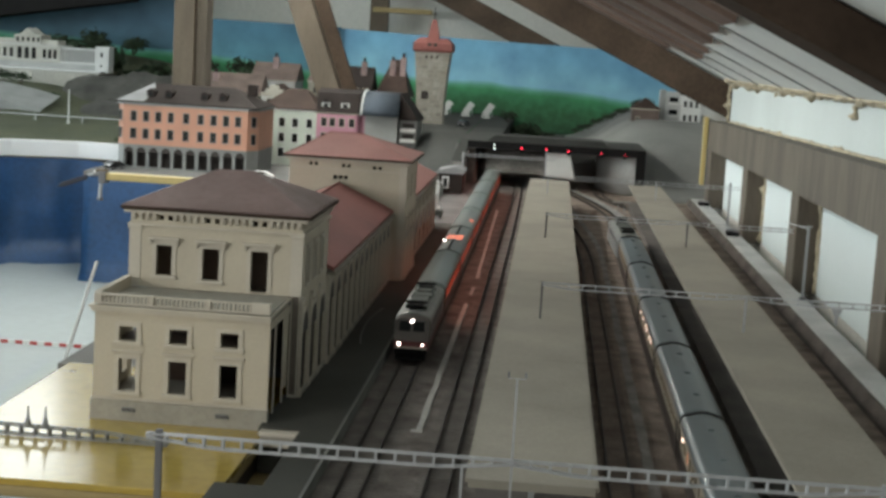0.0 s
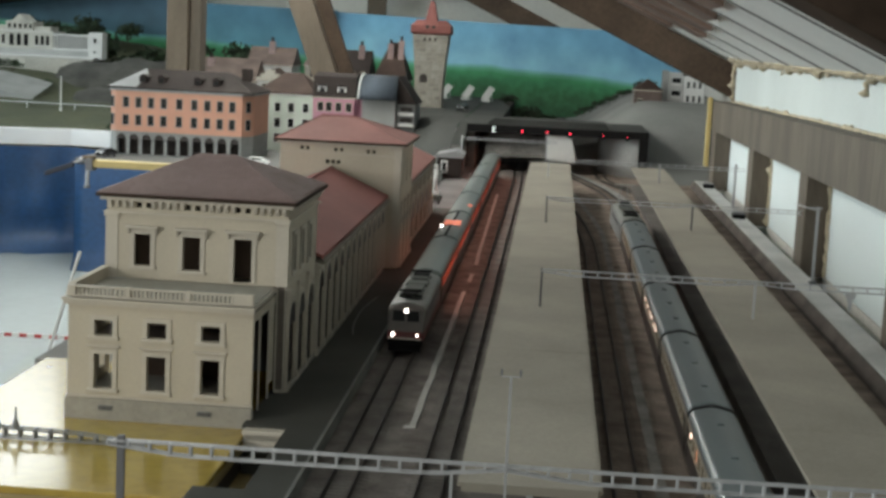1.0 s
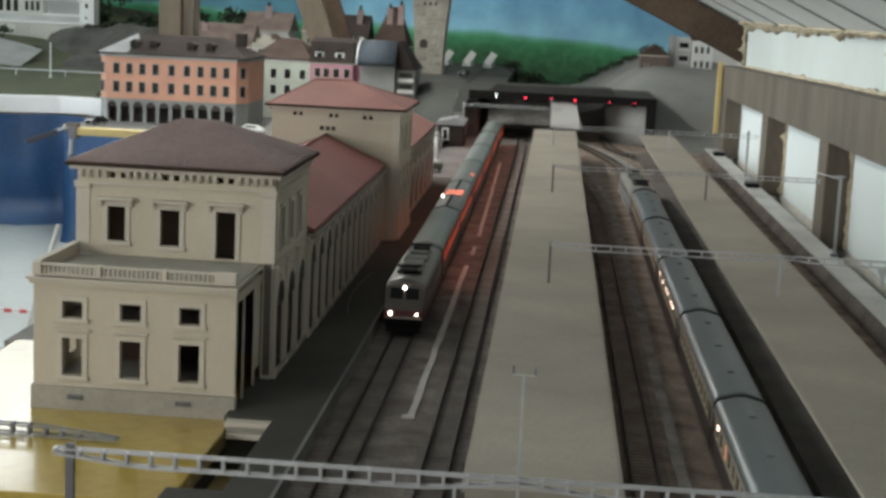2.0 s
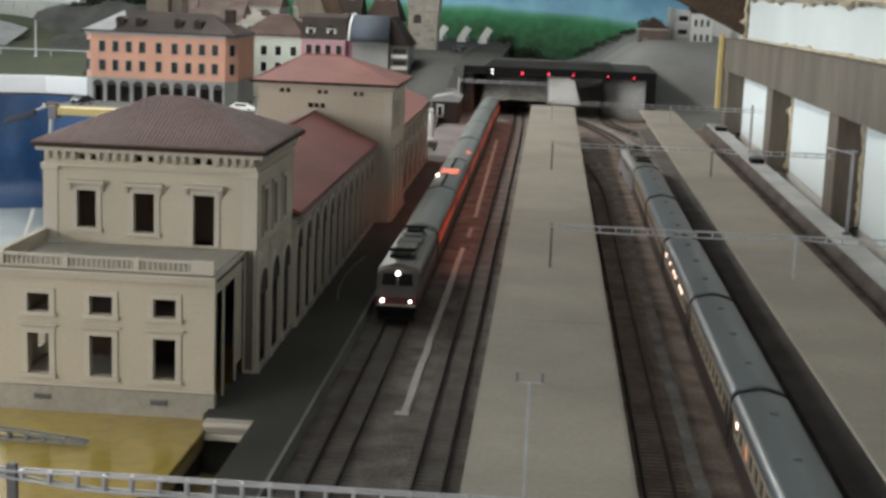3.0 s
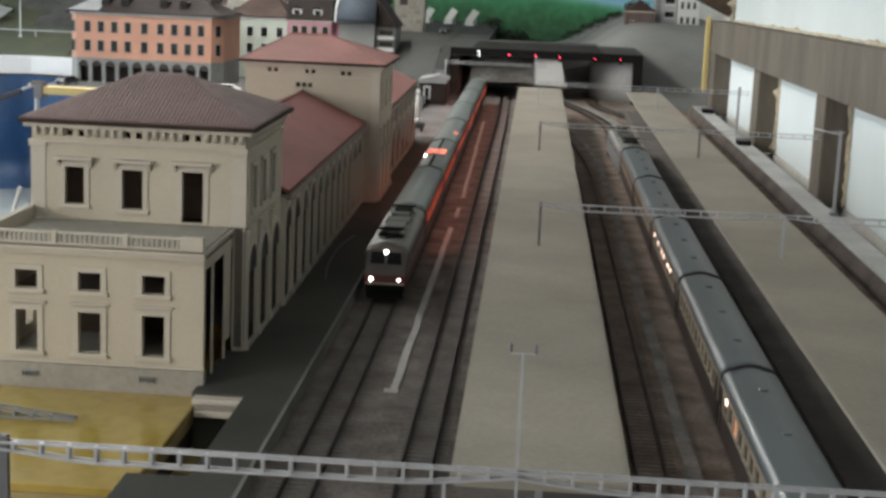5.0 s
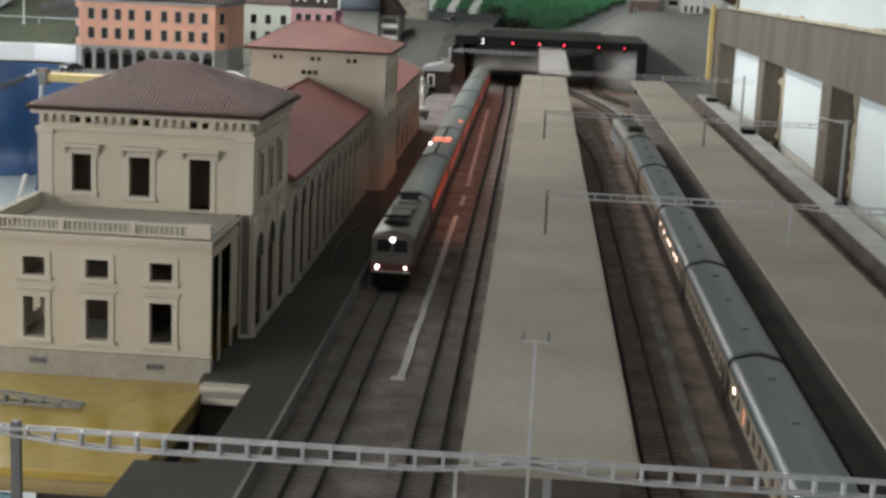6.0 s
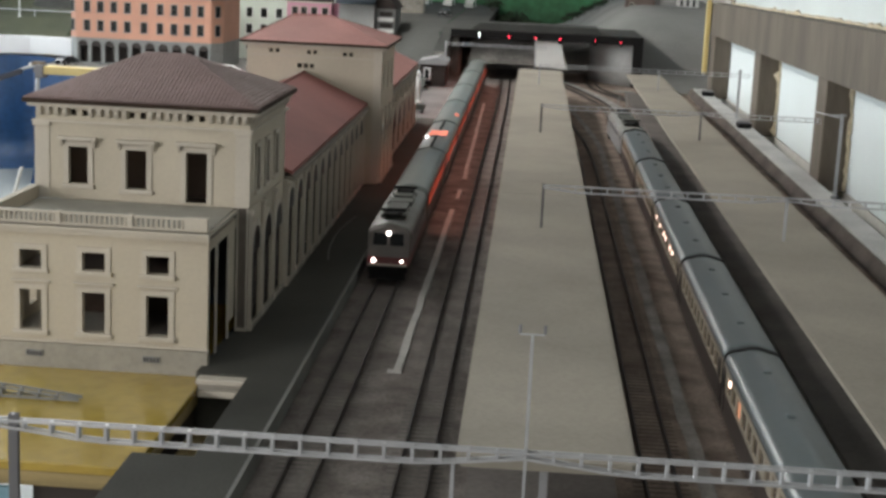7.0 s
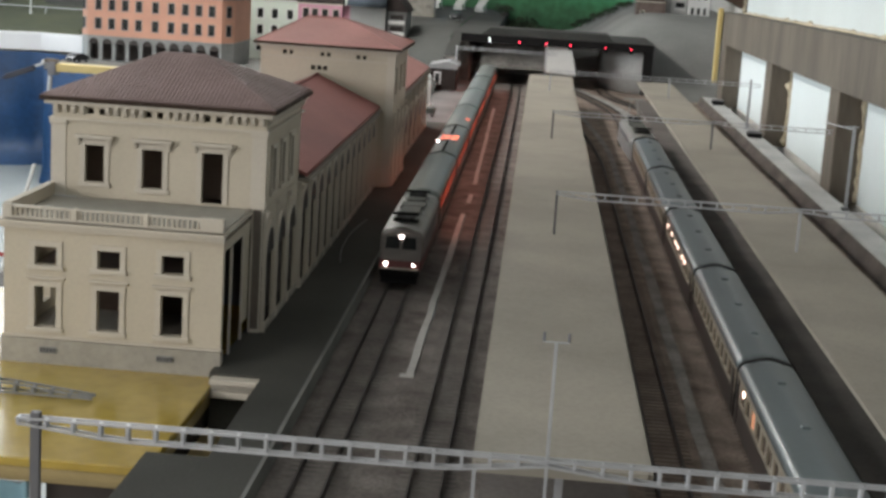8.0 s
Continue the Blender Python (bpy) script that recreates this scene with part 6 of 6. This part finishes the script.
def shrub(x, y, z, r, label, seed, group="shrubs"):
    """A small bush: short stems and a crown of many leaf clumps."""
    rr = random.Random(seed)
    s = thing("shrub", x, y, z, label, "shrub", group)
    b = nb()
    for k in range(4):
        a = rr.uniform(0, 6.28)
        rod(b, (0, 0, -.004), (r * .5 * math.cos(a), r * .5 * math.sin(a), r * rr.uniform(.5, 1)), r * .05, 5, r * .02)
    part("stem", b, M["timber_dark"], s)
    b = nb()
    for k in range(170):
        a, e, q = rr.uniform(0, 6.28), rr.uniform(-.45, 1), rr.uniform(.3, 1.08)
        c = Vector((r * q * math.cos(a) * math.sqrt(max(0, 1 - e * e)), r * q * math.sin(a) * math.sqrt(max(0, 1 - e * e)), r * (.6 + .6 * e * q)))
        d = [Vector((rr.uniform(-1, 1), rr.uniform(-1, 1), rr.uniform(-1, 1))).normalized() * r * rr.uniform(.1, .22) for _ in range(4)]
        vs = [b.verts.new(c + v) for v in d]
        for f in ((0, 1, 2), (0, 2, 3), (0, 3, 1), (1, 3, 2)):
            b.faces.new([vs[i] for i in f])
    part("crown", b, M["foliage"], s)
    return s


shrub(.236, 3.84, .165, .022, "dark small tree behind the brown-roofed house", 1)
shrub(.262, 3.86, .172, .018, "dark small tree above the brown roof", 2)
for k, (x, y, r) in enumerate(((-.122, 4.2, .024), (-.105, 4.22, .030), (-.060, 4.2, .034), (-.044, 4.22, .026), (.0, 4.24, .018))):
    shrub(x, y, .044 if x > -.114 else .092, r * 1.15, "dark brownish shrub before the painted hills", 30 + k)
for k in range(9):
    x = .08 + .018 * k
    shrub(x, 4.3 - .02 * (k % 3), .052 + max(0, x - .05) * .50, .013 + .004 * (k % 2), "low dark scrub along the crest of the grey bank", 50 + k, "crest scrub")

# three pale slanting panels and a dark car on the upper street
for k, (x, y) in enumerate(((-.318, 4.40), (-.25, 4.38), (-.187, 4.35))):
    p = thing("slanting_panel", x, y, .092, "pale slanting board propped on the upper street", "board", "slanting boards")
    b = nb()
    beam(b, (-.012, 0, .010), (.009, .02, .043), .020, .003, (0, -1, .4))
    part("panel", b, M["museum"], p)
    b = nb()
    rod(b, (.010, .035, -.001), (.006, .018, .034), .0014, 6)
    part("prop", b, M["steel"], p)
    b = nb()
    box(b, -.022, .004, -.006, .012, -.001, .010)
    part("foot", b, M["museum"], p)


def car(x, y, z, turn, label, paint=M["car_black"]):
    c = thing("car", x, y, z, label, "car", "", "", turn)
    prof = [(-.026, .005), (-.0265, .011), (-.019, .0135), (-.013, .0185), (.009, .0185), (.017, .013), (.0262, .011), (.0268, .005)]
    b = nb()
    prism(b, prof, -.0098, .0098, "y")
    part("body", bevelled(b, .0008), paint, c)
    for sx in (-.0165, .0165):
        for sy in (-.0098, .0078):
            w = part("wheel", rod(nb(), (sx, sy, .0042), (sx, sy + .002, .0042), .0042, 14), M["rubber"], c)
            part("rim", rod(nb(), (sx, sy - .0003, .0042), (sx, sy + .0023, .0042), .0022, 10), M["steel"], w)
    for sy in (-.0102, .0098):
        part("side_window", prism(nb(), [(-.0115, .0138), (.0135, .0138), (.0082, .0175), (-.0105, .0175)], sy, sy + .0004, "y"), M["pane_dark"], c)
    for sy in (-.008, .005):
        part("tail_lamp", box(nb(), .0262, .0272, sy, sy + .003, .0085, .0105), M["red_tape"], c)
        part("headlamp", box(nb(), -.0272, -.0258, sy, sy + .003, .0085, .0105), M["white"], c)
    return c


car(-.222, 3.66, .0960, 78, "small black car parked on the upper street")

# thin pale tube added to draw a curved pale streak on the asphalt
p = thing("loose_string", -.1648, 1.2033, .0062, "thin pale streak curving along the dark platform", "string")
b = nb()
pts = [(0, 0), (-.004, .03), (-.0062, .0575), (-.0078, .10), (-.0075, .135), (-.0048, .17), (-.0013, .201)]
rings = [[(x + .0007 * math.cos(t), y, .0006 + .0007 * math.sin(t)) for t in (math.pi * i / 3 for i in range(6))] for x, y in pts]
loft(b, rings)
part("strand", b, M["kerb"], p)

# kiosk, white sign post, dark crate and lamp post at the platform's end
k_ = thing("kiosk", -.192, 2.80, .006, "dark kiosk with a grey roof and white framed window", "kiosk")
part("wall", bevelled(box(nb(), -.022, .026, 0, .07, 0, .040), .0006), M["slate"], k_)
b = nb()
prism(b, [(-.029, .0402), (.028, .0402), (.031, .0475), (.012, .0545), (-.024, .0465)], -.008, .078, "y")
part("roof", b, M["sheet_metal"], k_)
b = nb()
box(b, -.015, -.002, -.0018, -.0002, .010, .034)
w_ = part("window", b, M["white"], k_)
part("pane", box(nb(), -.0125, -.0045, -.0024, -.0016, .013, .031), M["pane_dark"], w_)
p = thing("white_pillar", -.1925, 2.477, .006, "white slim advertising pillar on the platform", "pillar")
b = nb()
rod(b, (0, 0, 0), (0, 0, .006), .0075, 14)
rod(b, (0, 0, .006), (0, 0, .046), .0042, 14)
rod(b, (0, 0, .046), (0, 0, .054), .0056, 14, .003)
part("shaft", b, M["white"], p, "", True)
p = thing("crate", -.186, 2.34, .006, "dark green luggage cart on the platform", "cart")
part("load", bevelled(box(nb(), -.013, .016, -.012, .014, .005, .014), .001), M["shutter"], p)
for sx in (-.010, .012):
    part("wheel", rod(nb(), (sx - .001, -.008, .003), (sx + .001, -.008, .003), .003, 10), M["black"], p)
    part("wheel", rod(nb(), (sx - .001, .010, .003), (sx + .001, .010, .003), .003, 10), M["black"], p)
for x, y in ((.313, 2.31), (.314, 2.82)):
    p = thing("ledge_box", x + .01, y, .0127, "small black box lying on the ledge", "box", "black boxes")
    part("case", bevelled(box(nb(), -.010, .010, -.014, .014, 0, .007), .001), M["black"], p)
    part("lid", bevelled(box(nb(), -.0095, .0095, -.0135, .0135, .0072, .0092), .0006), M["steel_dark"], p)

# ---- landscape beyond the operating well ----
def hill_z(x, y):
    """Height of the landscape: a lane, a slope up to the palace and a wooded ridge at the back."""
    t = min(1, max(0, (y - 3.45) / .5))
    hill = min(1, max(0, (-.98 - x) / .45))
    ridge = min(1, max(0, (y - 4.12) / .35))
    z = .034 + .026 * min(1, max(0, (y - 3.1) / .3)) + .080 * t * t * (3 - 2 * t) * hill
    z += .09 * ridge * (.35 + .65 * min(1, max(0, (-1.0 - x) / .22)))
    return z + .012 * noise.noise(Vector((6 * x, 6 * y, 1))) * (t > .15)


b = nb()
nx, ny = 40, 26
grid = []
for j in range(ny + 1):
    row = []
    for i in range(nx + 1):
        x = -.945 - 1.85 * i / nx
        yf = 3.12 if x > -1.2 else 3.12 - min(2.2, (-1.2 - x) * 3.2)
        y = yf + (4.6 - yf) * j / ny
        row.append(b.verts.new((x, y, hill_z(x, y))))
    grid.append(row)
for r0, r1 in zip(grid, grid[1:]):
    for i in range(nx):
        b.faces.new((r0[i], r0[i + 1], r1[i + 1], r1[i]))
structure("ground_hill", b, M["grass"], "grass landscape rising to a wooded hill", True)
structure("ground_board", box(nb(), -2.8, -.972, 3.13, 4.6, -.03, -.004), M["ply"], "board under the landscape")
# grassy lane edge and pale road ramp
b = nb()
pts = [(-1.31, 3.56, .078), (-1.37, 3.57, .091), (-1.46, 3.58, .106), (-1.8, 3.6, .145)]
for (x, y, z), (x2, y2, z2) in zip(pts, pts[1:]):
    vs = [b.verts.new(c) for c in ((x, y, z - .002), (x, y + .16, z + .032), (x2, y2 + .16, z2 + .032), (x2, y2, z2 - .002), (x, y, z - .034), (x2, y2, z2 - .034))]
    b.faces.new(vs[:4]); b.faces.new((vs[0], vs[3], vs[5], vs[4]))
structure("hill_road", b, M["arcade"], "pale grey road ramp crossing the hillside")
p = thing("lane_fence", -1.4, 3.44, .056, "thin pale rail along the grassy lane", "fence")
b = nb()
rod(b, (-.5, 0, .018), (.38, 0, .018), .0016, 6)
part("rail", b, M["steel"], p)
for k in range(8):
    part("post", rod(nb(), (-.48 + .12 * k, 0, -.012), (-.48 + .12 * k, 0, .02), .0016, 6), M["steel"], p)
for x, zt in ((-1.421, .140), (-1.384, .150), (-1.182, .143)):
    p = thing("lane_mast", x, 3.40, .056, "slim pale mast beside the grassy lane", "mast", "lane masts")
    part("pole", rod(nb(), (0, 0, -.01), (0, 0, zt - .056), .0024, 8, .0016), M["museum"], p)
    part("base", rod(nb(), (0, 0, -.006), (0, 0, .010), .005, 10, .003), M["museum"], p)
# retaining wall with stone courses, rock and the white palace on top
rw = thing("retaining_wall", -1.57, 3.93, .078, "pale stone retaining wall below the white palace", "wall")
part("core", prism(nb(), [(-.30, -.02), (.20, -.02), (.27, .045), (.30, .092), (-.30, .092)], 0, .06, "y"), M["stone_wall"], rw)
rnd = random.Random(17)
sm = material("wall_stone", (.52, .51, .46), .85, vary=.12, grain=200, coarse=30, bump=.5, spread=.12)
for row in range(5):
    x = -.29 + (row % 2) * .02
    while x < .20 + row * .014:
        w = rnd.uniform(.03, .05)
        o = part("stone", box(nb(), 0, w - .0022, -.003, .0005, 0, .0195), sm, rw)
        o.location = (x, 0, -.015 + row * .0212)
        x += w
part("coping", bevelled(box(nb(), -.30, .305, -.006, .062, .0922, .098), .0008), M["museum"], rw)
rough_block("crag", -1.36, -1.0, 3.74, 4.05, .03, .168, M["crag"], "weathered grey crag beside the retaining wall", 6, .018, 20, 12)
rough_block("crag", -1.24, -.98, 3.60, 3.76, .03, .105, M["crag"], "low grey crag above the grassy lane", 7, .012, 14, 8)

pa = thing("white_palace", -1.458, 3.97, .192, "white neoclassical palace with arched windows and pediment", "palace")
pa.scale = (.86, .86, .80)
part("terrace_base", box(nb(), -.21, .1904, -.004, .124, -.022, -.0005), M["grey_house"], pa)
part("main_block", box(nb(), -.20, .07, 0, .12, 0, .062), M["stone_wall"], pa)
part("upper_block", box(nb(), -.09, .0, .01, .11, .0622, .094), M["stone_wall"], pa)
b = nb()
prism(b, [(-.07, .0942), (-.018, .0942), (-.044, .118)], .004, .10, "y")
part("pediment", b, M["stone_wall"], pa)
part("attic_block", box(nb(), -.165, .055, .02, .10, .0622, .078), M["stone_wall"], pa)
part("main_cornice", bevelled(box(nb(), -.204, .074, -.004, .124, .0585, .0618), .0006), M["museum"], pa)
for k in range(3):
    b = nb()
    x = -.074 + .024 * k
    box(b, x, x + .014, -.0012, .0004, .010, .044)
    rod(b, (x + .007, -.0012, .044), (x + .007, .0004, .044), .007, 16)
    part("arched_window", b, M["pane_dark"], pa)
for x in (-.185, -.165, -.145, -.122, -.10, .012, .030, .048):
    w_ = part("window", box(nb(), x, x + .010, -.0014, .0004, .014, .046), M["pane_dark"], pa)
    part("sill", box(nb(), x - .002, x + .012, -.003, .0004, .011, .0138), M["museum"], w_)
for x in (-.082, -.064, -.046, -.028, -.012):
    part("attic_window", box(nb(), x, x + .008, .0085, .0104, .070, .085), M["pane_dark"], pa)
part("colonnade_roof", bevelled(box(nb(), .0705, .19, -.002, .06, .050, .056), .0006), M["museum"], pa)
part("colonnade_back", box(nb(), .0705, .19, .04, .058, 0, .0498), M["grey_house"], pa)
part("colonnade_base", box(nb(), .0705, .19, -.002, .0398, 0, .006), M["museum"], pa)
for k in range(13):
    part("column", rod(nb(), (.076 + .0092 * k, .003, .006), (.076 + .0092 * k, .003, .0498), .0022, 8), M["museum"], pa)
part("corner_tower", bevelled(box(nb(), .1905, .236, -.006, .05, -.026, .066), .0006), M["museum"], pa)
part("tower_window", box(nb(), .208, .216, -.0074, -.0055, .030, .046), M["pane_dark"], pa)
part("tower_window", box(nb(), .208, .214, -.0074, -.0055, -.006, .002), M["pane_dark"], pa)
rnd = random.Random(40)
for k in range(44):
    x = rnd.uniform(-1.66, -.90)
    y = rnd.uniform(4.12, 4.45)
    z = .128 + .24 * (y - 4.1) + (.02 if x < -1.3 else -.03)
    shrub(x, y, z, rnd.uniform(.035, .06), "dark green scrub on the wooded hill", 100 + k, "hillside scrub")
for k in range(12):
    x = rnd.uniform(-1.75, -1.2)
    shrub(x, rnd.uniform(3.74, 3.86), .088 + .050 * (x < -1.4), rnd.uniform(.018, .03), "low scrub below the retaining wall", 160 + k, "low scrub")
for k in range(16):
    x, y = -1.30 + .021 * k, 4.10 + .055 * (k % 4)
    shrub(x, y, hill_z(x, y) - .004, .030 + .007 * (k % 3), "dark green bush on the wooded slope beside the palace", 220 + k, "slope bushes")
shrub(-.975, 3.16, .034, .018, "dark bush at the corner of the orange house", 190)

# ---- small things near the station ----
# clamp on a yellow rail above the well
p = thing("rail_clamp", -.640, 1.90, .0875, "metal screw clamp with a dark blue handle on a yellow rail", "clamp")
part("yellow_rail", bevelled(box(nb(), .006, .30, -.012, .012, -.0075, .0025), .0008), M["yellow_bar"], p)
part("jaw", bevelled(box(nb(), .000, .011, -.0145, .006, -.0125, .0045), .0012), M["steel_dark"], p)
part("sliding_arm", bevelled(prism(nb(), [(-.007, .003), (.011, .0045), (.012, .008), (-.004, .0085)], -.010, -.002, "y"), .0008), M["timber_light"], p, "brownish sliding arm")
part("spindle", rod(nb(), (.004, -.0135, -.013), (.003, -.0135, -.033), .0028, 10), M["steel"], p)
part("screw_foot", rod(nb(), (.003, -.0135, -.033), (.003, -.0135, -.037), .0042, 12), M["steel_dark"], p)
part("tension_knob", rod(nb(), (-.0085, -.0075, .0035), (-.0055, -.0075, .0035), .0026, 10), M["white"], p)
part("rod", rod(nb(), (-.002, -.004, .003), (-.022, -.006, -.004), .0018, 8), M["steel"], p)
part("handle", bevelled(prism(nb(), [(-.018, -.001), (-.056, -.015), (-.062, -.021), (-.056, -.023), (-.018, -.0085)], -.010, -.004, "y"), .0012), M["blue_handle"], p)
part("support", box(nb(), .20, .22, -.01, .01, -.3285, -.0077), M["timber_light"], p)
# white leaning batten
p = thing("white_batten", -.57, 1.4, PIT, "thin white batten leaning beside the station", "batten")
bm = nb()
beam(bm, (0, 0, 0), (.080, 0, .273), .003, .005, (0, 1, 0))
part("bar", bevelled(bm, .0005), M["white"], p)
# spare lattice beam lying on the yellow board
p = thing("spare_gantry", -.36, .812, .0, "spare grey lattice beam lying on the yellow board", "gantry")
bm = nb()
for dy in (-.003, .003):
    beam(bm, (-.04, dy, .0078), (.06, dy, .0062), .0008, .0012)
    beam(bm, (.06, dy, .0062), (.106, dy, .0015), .0008, .0012)
    beam(bm, (-.04, dy, .0008), (.106, dy, .0008), .0008, .0012)
part("chord", bm, M["arcade"], p)
for k in range(13):
    x = -.035 + .0106 * k
    h = .0076 if x < .06 else .0062 - (x - .06) * .1
    part("web", box(nb(), x - .0007, x + .0007, -.0034, .0034, .0006, max(.0016, h)), M["arcade"], p)
for x in (.0015, .0145):
    bm = nb()
    rod(bm, (x, 0, .0072), (x, 0, .013), .0032, 8, .0014)
    rod(bm, (x, 0, .013), (x, 0, .022), .0011, 6, .0005)
    part("insulator", bm, M["arcade"], p)
# pale blue sheet hanging under the yellow board
bm = ribbon([(-.62, .717), (-.5, .712), (-.4, .717), (-.3, .711), (-.258, .714)], PIT + .002, -.0155, .003, .004, 9, 6)
tagged(part("hanging_sheet", bm, material("pale_blue_sheet", (.25, .42, .50), .6, vary=.12, grain=90, coarse=9, bump=.1), None, "", True), "pale blue sheet hanging below the yellow board", "sheet")
tagged(part("board_trestle", bevelled(box(nb(), -.252, -.20, .722, 1.04, PIT + .001, -.0155), .001), M["dark"]), "dark trestle block under the yellow board", "trestle")
# small white cars on the forecourt before the orange house
car(-.60, 2.91, -.002, 4, "small white car parked before the town houses", M["white"])
car(-.925, 2.93, -.002, 70, "small black car parked at the corner of the town")

# timber table that carries the railway
p = thing("layout_table", .10, 2.4, -.95, "plain timber table carrying the model railway", "table")
part("table_top", box(nb(), -.30, .27, -2.15, 2.2, .84, .9190), M["ply"], p)
for x in (-.24, .21):
    for y in (-2.0, -.6, .8, 2.1):
        part("leg", bevelled(box(nb(), x, x + .045, y, y + .045, 0, .8395), .002), M["timber_light"], p)
